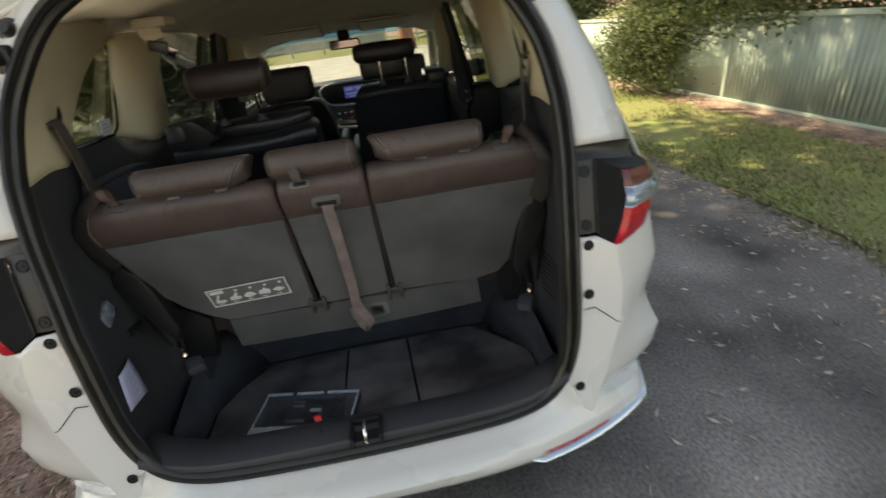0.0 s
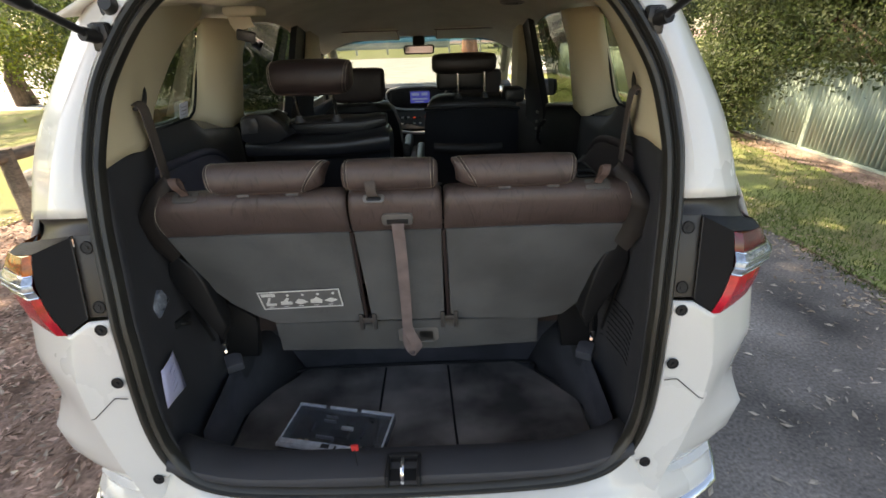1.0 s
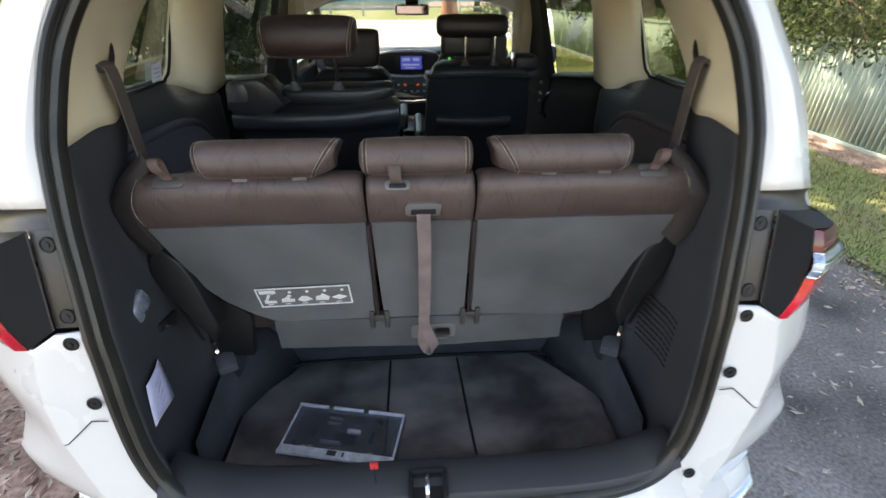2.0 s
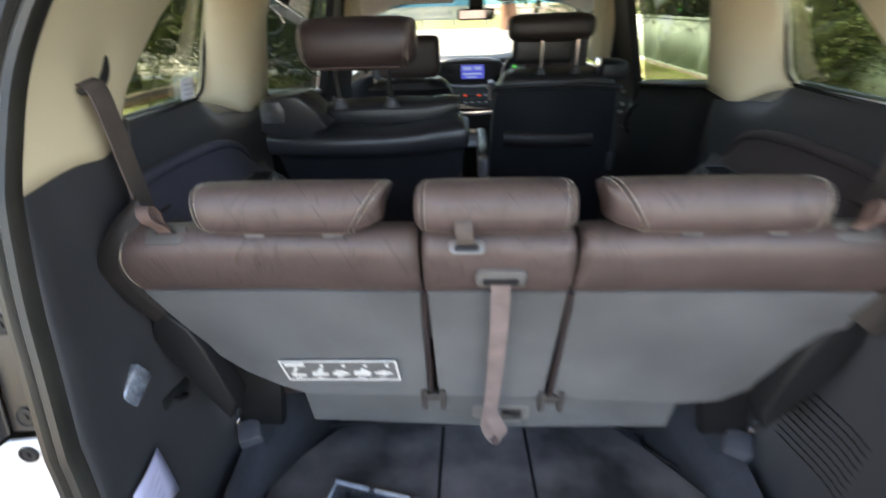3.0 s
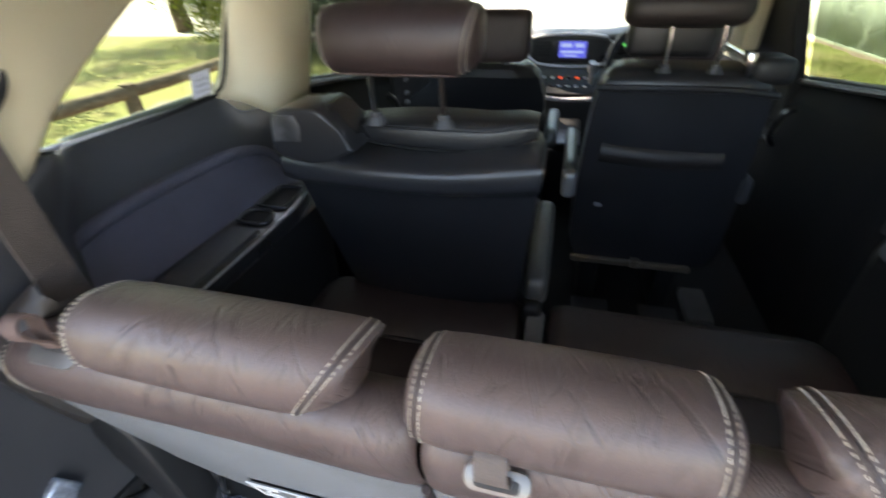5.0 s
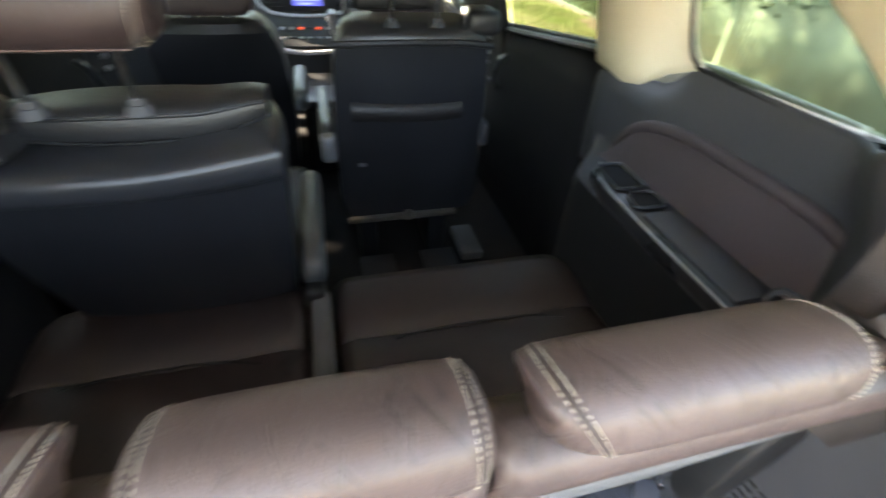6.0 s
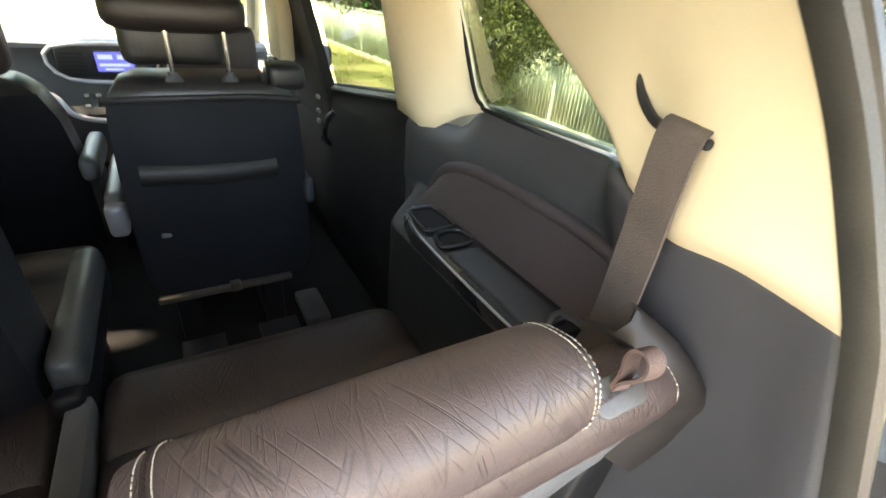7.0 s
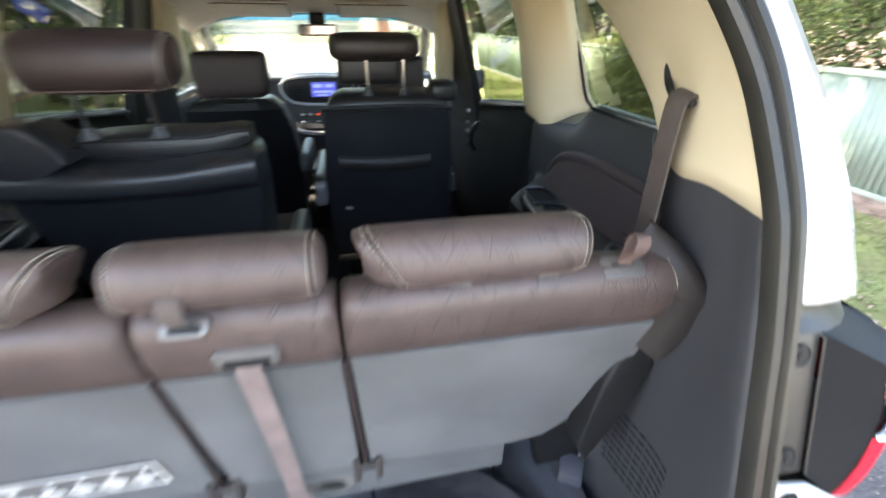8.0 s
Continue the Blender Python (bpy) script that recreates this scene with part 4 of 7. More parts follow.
for x in [lerp(-0.53, 0.53, k / 20) for k in range(21)]:
    e = 0.075 * (abs(x) / 0.53) ** 6
    rows.append([(x, 0.026, 0.30), (x, 0.028, 0.36), (x, 0.026, 0.44 + e), (x, 0.020, 0.487 + e), (x, 0.008, 0.500 + e), (x, -0.02, 0.505 + e), (x, -0.055, 0.506 + e), (x, -0.072, 0.502 + e), (x, -0.082, 0.487 + e)])
solid(part("sill_plate", grid(rows), GREY, car, "dark grey plastic loading sill"), 0.006, 0)
latch = part("latch_striker", join(box(-0.042, -0.032, -0.088, -0.02, 0.470, 0.518, 0.003), box(0.032, 0.042, -0.088, -0.02, 0.470, 0.518, 0.003), box(-0.036, 0.036, -0.03, -0.018, 0.470, 0.520, 0.003), box(-0.034, 0.034, -0.088, -0.03, 0.506, 0.5085)), BLACK, car, "black latch recess with steel striker")
part("striker_loop", tube(smooth_path([(-0.001, -0.04, 0.508), (-0.001, -0.045, 0.527), (-0.001, -0.075, 0.525), (-0.001, -0.084, 0.495), (-0.001, -0.07, 0.478)], 4), 0.0055, 8), CHROME, latch)
mat_line = [(-0.40, 0.53), (0.37, 0.535), (0.44, 0.47), (0.552, 0.33), (0.552, 0.06), (0.50, 0.032), (-0.50, 0.032), (-0.55, 0.06), (-0.55, 0.35), (-0.50, 0.42)]
b = bmesh.new()
rings = []
for z, f in ((0.303, 1.0), (0.313, 1.0), (0.317, 0.99)):
    rings.append([b.verts.new((x * f, 0.25 + (y - 0.25) * f, z)) for x, y in mat_line])
for a, c in zip(rings, rings[1:]):
    for i in range(len(mat_line)):
        b.faces.new((a[i], a[(i + 1) % 10], c[(i + 1) % 10], c[i]))
b.faces.new(rings[-1])
cargo_mat = part("cargo_mat", b, MATCLOTH, None, "", 30)
tagged(cargo_mat, "worn black velour luggage mat with piped edge and dusty patches", "floor mat")
part("piping", tube(smooth_path([(x, y, 0.316) for x, y in mat_line], 4, True), 0.005, 6, True), BLACK, cargo_mat)
for x0, x1 in ((-0.112, -0.115), (0.118, 0.145)):
    part("fold_seam", tube([(x0, 0.52, 0.318), (lerp(x0, x1, 0.5), 0.25, 0.318), (x1, 0.035, 0.318)], 0.004, 6), BLACK, cargo_mat)
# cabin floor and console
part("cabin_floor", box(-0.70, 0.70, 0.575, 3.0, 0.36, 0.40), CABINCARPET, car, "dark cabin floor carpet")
part("front_bulkhead", box(-0.70, 0.70, 2.98, 3.02, 0.36, 1.05), BLACK, car)

# details on the side trims
for s in (1, -1):
    x = x_trim(0.1, 0.6) - 0.012
    part("side_pocket_edge", tube([(s * 0.595, 0.25, 0.88), (s * 0.592, 0.27, 0.80), (s * 0.585, 0.32, 0.62)], 0.005, 8), BLACK, car)
    leaf_ = [(s * 0.553, 0.765), (s * 0.45, 0.68), (s * 0.455, 0.665), (s * 0.472, 0.54), (s * 0.575, 0.54), (s * 0.585, 0.60)]
    leg = part("seat_bracket", moved(plate(leaf_ if s < 0 else leaf_[::-1], 0.03, None, 0.004), Matrix.Translation((0, 0.335, 0))), BLACK, car, "black seat mounting bracket")
    part("bracket_rib", tube([(s * 0.552, 0.330, 0.762), (s * 0.545, 0.326, 0.70), (s * 0.555, 0.318, 0.60)], 0.006, 8), SATIN, leg)
    part("hinge_cap", moved(box(-0.024, 0.024, -0.028, 0.026, -0.018, 0.014, 0.004, 2), Matrix.Translation((s * 0.543, 0.315, 0.540)) @ pose(0, 0, 0, 12, 0, -s * 30)), HINGEGREY, leg, "blue-grey plastic hinge cap")
    part("bracket_pin", join(disc((s * 0.556, 0.312, 0.585), (-s * 0.5, -1, 0.3), 0.010, 0.02, 10, 0.005), box(s * 0.556 - 0.006, s * 0.556 + 0.006, 0.308, 0.318, 0.585, 0.612, 0.002)), CHROME, leg, "small bright steel catch")
# speaker grille pressed into the trim: rows of short slots
for k in range(9):
    for j in range(9):
        line = []
        for u in (j + 0.10, j + 0.50, j + 0.90):
            y = lerp(0.330, 0.128, u / 9)
            z = lerp(lerp(0.736, 0.764, u / 9), lerp(0.590, 0.632, u / 9), k / 8)
            line.append((x_trim(y, z) - 0.003, y, z))
        part("vent_slot", tube(line, 0.0040, 6), BLACK, car)
part("cargo_lamp", moved(box(-0.011, 0.011, -0.03, 0.03, -0.022, 0.022, 0.006, 3), Matrix.Translation((-x_trim(0.146, 0.862) + 0.004, 0.146, 0.862)) @ pose(0, 0, 0, 25, 0, 0)), CLEARLENS, car, "small clear luggage lamp in the side trim")
part("coat_hook_slot", moved(box(-0.006, 0.006, -0.036, 0.036, -0.011, 0.011, 0.004, 2), Matrix.Translation((-x_trim(0.222, 0.76) + 0.006, 0.222, 0.762)) @ pose(0, 0, 0, -8)), BLACK, car)
part("trim_hook", tube(smooth_path([(-0.60, 0.205, 0.765), (-0.582, 0.21, 0.758), (-0.582, 0.235, 0.742), (-0.60, 0.24, 0.738)], 4), 0.005, 8), BLACK, car)


# ---- seats ----
def y_back(z):
    """Rear face of the third-row backrests."""
    return 0.183 - 0.29 * (z - 1.049)


def stitches(rows, lift, length=0.0031, width=0.00040):
    """Short threads along each row of points; lift: the point that they stand away from."""
    bm = bmesh.new()
    for pts in rows:
        for a, b in zip(pts, pts[1:]):
            a, b = Vector(a), Vector(b)
            n = max(1, round((b - a).length / (length * 1.3)))
            for k in range(n):
                c = a.lerp(b, (k + 0.5) / n)
                d = (b - a).normalized() * length / 2
                out = (c - Vector(lift(c))).normalized()
                side = d.cross(out).normalized() * width
                c = c + out * 0.0006
                top = out * 0.0009
                vs = [bm.verts.new(p) for p in (c - d - side, c + d - side, c + d + side, c - d + side, c - d * 0.7 + top, c + d * 0.7 + top)]
                for f in ((0, 1, 5, 4), (1, 2, 5), (2, 3, 4, 5), (3, 0, 4)):
                    bm.faces.new([vs[i] for i in f])
    return bm


def bolster(x0, x1, cy, cz, ry, rz, lean0, lean1, seat, mat, label, seams=True, e=2.5, tilt=0.0, cap=1.0):
    """A headrest: a padded bolster lying along x. lean: how far an end slopes outward with height."""
    def ring(x, f, end):
        r = super_ring(0, 0, ry * f, rz * f, 0, 40, e)
        k = lean0 if end < 0 else lean1
        w = max(0.0, 1 - abs(x - (x0 if end < 0 else x1)) / (0.4 * abs(x1 - x0)))
        out = []
        for _, y, z in r:
            yy = y * math.cos(tilt) - z * math.sin(tilt)
            zz = y * math.sin(tilt) + z * math.cos(tilt)
            d = (zz * 0.9 + 0.25 * yy) * ease(f, 0.40, 0.95)
            out.append((x + k * w * d, cy + yy, cz + zz))
        return out
    rows = []
    steps = [d * cap for d in (0, 0.003, 0.009, 0.018, 0.034, 0.06)]
    size = [0.50, 0.74, 0.885, 0.955, 0.99, 1.0]
    bulge = 0.007                                             # a strongly leaning near end swells outward below its seam
    for d, f in zip(steps, size):
        rows.append(ring(x0 + d - bulge * (lean0 < -0.6) * (1 - ease(d, 0.0, 0.018)), f, -1))
    mid = (x0 + x1) / 2
    for t in (0.2, 0.4, 0.6, 0.8):
        x = lerp(x0 + steps[-1], x1 - steps[-1], t)
        rows.append(ring(x, 1.0 + 0.01 * math.sin(math.pi * t), -1 if x < mid else 1))
    for d, f in zip(steps[::-1], size[::-1]):
        rows.append(ring(x1 - d, f, 1))
    rest = part("headrest", grid(rows, loop=True, caps=True), mat, seat, label, 60)
    if seams:
        g0, g1 = 0.006 * (abs(lean0) > 0.6), 0.006 * (abs(lean1) > 0.6)
        for e_, xs in ((-1, (x0 + 0.009 + g0, x0 + 0.016 + g0)), (1, (x1 - 0.016 - g1, x1 - 0.009 - g1))):
            lines = []
            for x in xs:
                f = table(abs(x - (x0 if e_ < 0 else x1)), steps, size)
                r = ring(x, f * 1.004, e_)
                lines.append(r[3:31])
            tagged(part("stitching", stitches(lines, lambda c: (c.x, cy, cz)), THREAD, rest, "double row of cream stitching"), kind="stuff")
            xm = sum(xs) / 2
            f = table(abs(xm - (x0 if e_ < 0 else x1)), steps, size)
            part("seam", tube(ring(xm, f * 0.998, e_)[2:32], 0.0016, 6), LEATHERD, rest)
        under = [min(ring(x, 1.003, -1 if x < mid else 1), key=lambda p: p[1] * 0.55 + p[2]) for x in [lerp(x0 + 0.022, x1 - 0.022, k / 12) for k in range(13)]]
        part("lower_seam", tube(under, 0.0011, 6), TABWEB, rest, "pale seam along the lower edge")
    return rest


def round_rect(w, h, r):
    """Outline of a rectangle with rounded corners."""
    out = []
    for cx, cz, a0 in ((w / 2 - r, h / 2 - r, 0), (-w / 2 + r, h / 2 - r, 90), (-w / 2 + r, -h / 2 + r, 180), (w / 2 - r, -h / 2 + r, 270)):
        for k in range(5):
            a = radians(a0 + 22.5 * k)
            out.append((cx + r * math.cos(a), cz + r * math.sin(a)))
    return out


def third_row(x0, x1, cush0, cush1, label):
    seat = thing("third_row_seat", ((x0 + x1) / 2, 0.3, 0.4), label, "car seat", "third-row seats")
    prof = [(0.012, 1.006), (0.002, 1.02), (-0.002, 1.05), (-0.001, 1.08), (0.006, 1.10), (0.022, 1.115), (0.05, 1.121), (0.066, 1.114), (0.080, 1.094), (0.090, 1.05), (0.104, 0.98), (0.125, 0.85), (0.135, 0.72)]
    rows = []
    out0, out1 = x0 < -0.3, x1 > 0.3
    for d, k in ((0.0, 0.014), (0.005, 0.005), (0.015, 0.001), (0.05, 0)):
        rows.append([(x0 + d + (0.018 * ease(z, 1.06, 1.13) if out0 else 0), y_back(z) + y + k, z - k) for y, z in prof])
    for t in (0.2, 0.4, 0.6, 0.8):
        rows.append([(lerp(x0 + 0.05, x1 - 0.05, t), y_back(z) + y, z + 0.003 * math.sin(math.pi * t)) for y, z in prof])
    for d, k in ((0.05, 0), (0.015, 0.001), (0.005, 0.005), (0.0, 0.014)):
        rows.append([(x1 - d - (0.018 * ease(z, 1.06, 1.13) if out1 else 0), y_back(z) + y + k, z - k) for y, z in prof])
    part("backrest", grid(rows), LEATHER, seat, "brown leather backrest top", 70)
    if out0:
        line = [(x0 + 0.004, 1.012), (-0.532, 0.96), (-0.505, 0.835), (-0.47, 0.775), (-0.418, 0.722), (-0.37, 0.69), (x1 - 0.012, 0.69), (x1 - 0.002, 1.012)]
    elif out1:
        line = [(x0 + 0.002, 1.012), (x0 + 0.012, 0.69), (0.38, 0.675), (0.45, 0.69), (0.49, 0.745), (0.53, 0.81), (0.548, 0.95), (x1 - 0.006, 1.012)]
    else:
        line = [(x0 + 0.002, 1.012), (x0 + 0.006, 0.69), (x1 - 0.002, 0.69), (x1 - 0.002, 1.012)]
    bm = plate(line, 0.05, None, 0.006)
    for v in bm.verts:
        v.co.y += y_back(v.co.z) + 0.004
    part("back_panel", bm, SEATCLOTH, seat, "grey carpet-like fabric seat back", 30)
    if out0 or out1:
        s = -1 if out0 else 1
        e0 = 0.006 * (s > 0)
        pipe = [(s * (0.526 + e0), y_back(1.116) + 0.030, 1.118), (s * (0.531 + e0), y_back(1.10) + 0.009, 1.100), (s * (0.542 + e0), y_back(1.07) + 0.001, 1.07), (s * (0.545 + e0), y_back(1.04) + 0.001, 1.04), (s * (0.545 + e0), y_back(1.012) + 0.008, 1.012)]
        part("side_piping", stitches([smooth_path(pipe, 5)], lambda c: (c.x * 0.9, c.y + 0.1, c.z)), THREAD, seat, "cream side stitching")
        back = 0.024 * (s > 0)                                # the road-side shield stands further out of the trim
        outer = smooth_path([(s * 0.528, 0.24, 1.155), (s * 0.562, 0.212 - back * 0.5, 1.122), (s * 0.597, 0.198 - back, 1.066), (s * 0.600, 0.202 - back, 1.035), (s * 0.590, 0.212 - back, 0.985), (s * 0.566, 0.224 - back, 0.935)], 4)
        inner = smooth_path([(s * 0.508, 0.235, 1.130), (s * 0.532, 0.190, 1.106), (s * 0.546, 0.178, 1.070), (s * 0.549, 0.184, 1.04), (s * 0.546, 0.196, 1.00), (s * 0.536, 0.212, 0.958)], 4)
        part("side_shield", grid([[a, a.lerp(b, 0.12) + Vector((0, -0.009, 0)), a.lerp(b, 0.5) + Vector((0, -0.010, 0)), b + Vector((0, -0.002, 0)), b + Vector((-s * 0.01, 0.03, 0))] for a, b in zip(outer, inner)]), SHIELD, seat, "dark brown plastic edge shield", 50)
        cover = [(s * 0.553, 0.952), (s * 0.520, 0.915), (s * 0.503, 0.865), (s * 0.494, 0.80), (s * 0.480, 0.735), (s * 0.502, 0.690), (s * 0.535, 0.765), (s * 0.572, 0.845), (s * 0.588, 0.895), (s * 0.580, 0.93)]
        part("hinge_cover", moved(plate(cover if s > 0 else cover[::-1], 0.05, None, 0.006, 3), Matrix.Translation((0, 0.222, 0))), BLACK, seat, "black plastic hinge cover", 40)
        # pull strap and its bezel on the shoulder
        mz = Matrix.Translation((s * 0.4665, 0.187, 1.1165)) @ pose(0, 0, 0, -58)
        bz = part("strap_bezel", plate(round_rect(0.058, 0.031, 0.010), 0.006, mz, 0.0025), BEZELMID, seat, "grey strap bezel")
        part("bezel_slot", plate(round_rect(0.034, 0.011, 0.004), 0.0075, mz @ Matrix.Translation((0, 0, 0.003)), 0.001), BLACK, bz)
        curl = [(0.190, 1.114), (0.188, 1.123), (0.183, 1.131), (0.176, 1.138), (0.172, 1.147), (0.174, 1.156), (0.181, 1.160), (0.189, 1.157), (0.192, 1.148), (0.190, 1.138), (0.190, 1.128), (0.192, 1.115)]
        part("pull_strap", ribbon(smooth_path([(s * (0.469 + 0.25 * (z - 1.122)), y, z) for y, z in curl], 3), (1, -0.17 * s, 0), 0.017, 0.0014), TABWEB, seat, "brown webbing pull strap")
    # cushion
    if cush1 > cush0:
        rows = []
        for d, f in ((0, 0.45), (0.006, 0.75), (0.02, 0.93), (0.04, 1.0)):
            rows.append((cush0 + d, f))
        rows += [(lerp(cush0, cush1, t), 1.0) for t in (0.12, 0.2, 0.35, 0.5, 0.65, 0.8, 0.88)]
        for d, f in ((0.04, 1.0), (0.02, 0.93), (0.006, 0.75), (0, 0.45)):
            rows.append((cush1 - d, f))
        grd = []
        for x, f in rows:
            u = (x - cush0) / (cush1 - cush0)
            hollow = 0.012 * math.sin(math.pi * u) ** 2
            away = min(1.0, ((x - cush0) if out0 else (cush1 - x)) / 0.075)
            corner = math.sqrt(max(0.0, 1 - (1 - away) ** 2))
            ring = []
            for y, z in ((0.36, 0.62), (0.36, 0.73), (0.42, 0.757), (0.56, 0.757 - hollow), (0.63, 0.752 - hollow), (0.635, 0.748 - hollow), (0.64, 0.755 - hollow), (0.70, 0.765 - hollow * 0.5), (0.76, 0.765), (0.79, 0.750), (0.803, 0.715), (0.795, 0.62)):
                reach = (y + 0.026 * ease(y, 0.70, 0.79) - 0.36) * (1 - 0.16 * (1 - corner))
                ring.append((x, 0.36 + reach, 0.66 + (z - 0.66) * f))
            grd.append(ring)
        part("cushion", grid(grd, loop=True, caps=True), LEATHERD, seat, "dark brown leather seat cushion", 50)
        # Black line paints the shade lying in the cushion's crease.
        part("cushion_crease_shade", tube(smooth_path([(lerp(cush0, cush1, 0.2), 0.62, 0.748), (lerp(cush0, cush1, 0.35), 0.636, 0.742), (lerp(cush0, cush1, 0.65), 0.636, 0.742), (lerp(cush0, cush1, 0.82), 0.61, 0.748)], 4), 0.003, 6), BLACK, seat)
    return seat


left = third_row(-0.552, -0.108, -0.565, -0.052, "brown leather third-row seat with grey fabric back and instruction label")
mid = third_row(-0.104, 0.112, 0, 0, "narrow brown leather centre backrest with hanging release strap")
right = third_row(0.116, 0.562, -0.010, 0.565, "brown leather third-row seat with grey fabric back")
bolster(-0.412, -0.156, 0.206, 1.149, 0.046, 0.036, -0.15, 0.9, left, LEATHER, "brown leather headrest folded down on the backrest", tilt=-0.25)
bolster(-0.110, 0.105, 0.206, 1.149, 0.046, 0.036, 0, 0, mid, LEATHER, "brown leather centre headrest", tilt=-0.25)
bolster(0.152, 0.414, 0.206, 1.149, 0.046, 0.036, -0.8, 0.1, right, LEATHER, "brown leather headrest folded down on the backrest", tilt=-0.25)
for seat, x0, x1 in ((left, -0.335, -0.225), (right, 0.255, 0.365)):
    for x in (x0, x1):
        part("guide", box(x - 0.015, x + 0.015, 0.181, 0.21, 1.110, 1.120, 0.004), BEZELDARK, seat)

# centre seat fittings
bez = part("belt_bezel", plate(round_rect(0.072, 0.033, 0.010), 0.01, Matrix.Translation((0.008, y_back(1.047) - 0.008, 1.047)) @ pose(0, 0, 0, 16), 0.003), BEZEL, mid, "silver belt outlet bezel")
part("outlet_slot", moved(box(-0.025, 0.025, -0.0075, 0, -0.006, 0.006, 0.002), Matrix.Translation((0.008, y_back(1.047) - 0.003, 1.045)) @ pose(0, 0, 0, 16)), BLACK, bez)
strap = [(0.009, y_back(1.045) - 0.008, 1.045), (0.008, y_back(1.02) - 0.014, 1.025), (0.009, y_back(0.95) - 0.016, 0.95), (0.008, y_back(0.85) - 0.018, 0.85), (0.006, y_back(0.74) - 0.020, 0.74), (0.004, y_back(0.69) - 0.023, 0.69),
         (0.012, y_back(0.66) - 0.028, 0.655), (0.026, y_back(0.62) - 0.034, 0.618), (0.031, y_back(0.60) - 0.036, 0.592), (0.022, y_back(0.59) - 0.034, 0.575), (0.008, y_back(0.60) - 0.028, 0.582), (0.0, y_back(0.63) - 0.024, 0.619), (0.003, y_back(0.67) - 0.018, 0.672)]
turn = [(0, (1, 0, 0)), (25, (1, 0.1, 0)), (30, (0.8, 0.1, 0.5)), (37, (0.75, 0.3, 0.55)), (43, (0.5, 0.8, 0.1)), (48, (0.6, 0.7, -0.2)), (53, (0.95, 0.1, -0.25)), (60, (1, 0, 0.1))]
path = smooth_path(strap, 5)
part("release_strap", ribbon(path, [tuple(table(k, [i for i, _ in turn], [v[c] for _, v in turn]) for c in range(3)) for k in range(len(path))], 0.028, 0.0012), PINKWEB, mid, "mauve webbing strap twisted into a loop")
part("head_bezel", plate(round_rect(0.048, 0.020, 0.008), 0.005, Matrix.Translation((-0.040, 0.166, 1.106)) @ pose(0, 0, 0, -38), 0.002), BEZEL, mid, "silver bezel of the headrest strap")
part("head_bezel_slot", plate(round_rect(0.034, 0.011, 0.004), 0.006, Matrix.Translation((-0.040, 0.165, 1.105)) @ pose(0, 0, 0, -38), 0.001), BLACK, mid)
part("head_strap", ribbon(smooth_path([(-0.040, 0.172, 1.108), (-0.041, 0.160, 1.114), (-0.043, 0.154, 1.128), (-0.044, 0.156, 1.143), (-0.044, 0.161, 1.146), (-0.042, 0.163, 1.13)], 4), (1, 0, 0), 0.022, 0.0012), WEB, mid, "short brown webbing tab")

# carpet flap below the backrests with its handle recess
bm = plate([(-0.385, 0.683), (0.385, 0.672), (0.398, 0.554), (0.05, 0.542), (-0.398, 0.554)], 0.03, None, 0.006)
for v in bm.verts:
    v.co.y += y_back(v.co.z) + 0.014
flap = part("floor_flap", bm, SEATCLOTH, None, "", 30)
tagged(flap, "grey fabric flap below the third-row backrests", "seat flap")
mh = Matrix.Translation((0.030, y_back(0.609) + 0.012, 0.611)) @ pose(0, 0, 0, 16)
hb = part("handle_recess", plate(round_rect(0.124, 0.066, 0.014), 0.010, mh, 0.004, 3), SURROUND, flap, "pale grey handle surround")
part("handle_pocket", plate(round_rect(0.046, 0.044, 0.006), 0.0125, mh @ Matrix.Translation((0.024, 0, -0.002)), 0.002), SATIN, hb, "dark glossy handle pocket")
part("handle_lip", tube([tuple(mh @ Vector(p)) for p in ((0.002, -0.007, -0.025), (0.046, -0.007, -0.025))], 0.0016, 6), SURROUND, hb)
for x in (-0.109, 0.124):
    yb = y_back(0.70)
    lk = part("latch_block", box(x - 0.024, x + 0.024, yb - 0.006, yb + 0.02, 0.690, 0.708, 0.003), FORK, flap, "grey plastic latch fork")
    for e in (-1, 1):
        part("prong", box(x + e * 0.019 - 0.006, x + e * 0.019 + 0.006, yb - 0.009, yb + 0.016, 0.668, 0.722, 0.003), FORK, lk)
# red-brown edges of the splits
for x0, x1, sd in ((-0.106, -0.113, left), (0.114, 0.121, right)):
    part("split_edge", tube([(x0, y_back(1.01) + 0.004, 1.01), (x1, y_back(0.70) + 0.004, 0.70)], 0.0045, 6), LEATHERD, sd)
# console strip between the cushions
part("cushion_gap_strip", box(-0.050, -0.012, 0.50, 0.765, 0.70, 0.768, 0.008), SEATCLOTH, right, "grey fabric strip between the cushions")
part("buckle", box(0.116, 0.136, 0.395, 0.425, 0.75, 0.812, 0.004), REDPLASTIC, right, "red belt buckle button")

# label on the seat back
lab = thing("instruction_label", (-0.278, 0.24, 0.79), "pale pictogram label stuck on the grey seat back", "label")
m_lab = Matrix.Translation((-0.2785, y_back(0.794) - 0.0005, 0.794)) @ pose(0, 0, 0, 16, 0, 0) @ pose(0, 0, 0, 0, -1.5, 0)
part("film", moved(box(-0.110, 0.110, -0.0012, 0.0012, -0.0345, 0.0345, 0.0008, 1), m_lab), LABELDARK, lab)
frame_bits = [box(-0.110, 0.110, -0.0024, -0.001, 0.031, 0.0345), box(-0.110, 0.110, -0.0024, -0.001, -0.0345, -0.031), box(-0.110, -0.1065, -0.0024, -0.001, -0.031, 0.031), box(0.1065, 0.110, -0.0024, -0.001, -0.031, 0.031)]
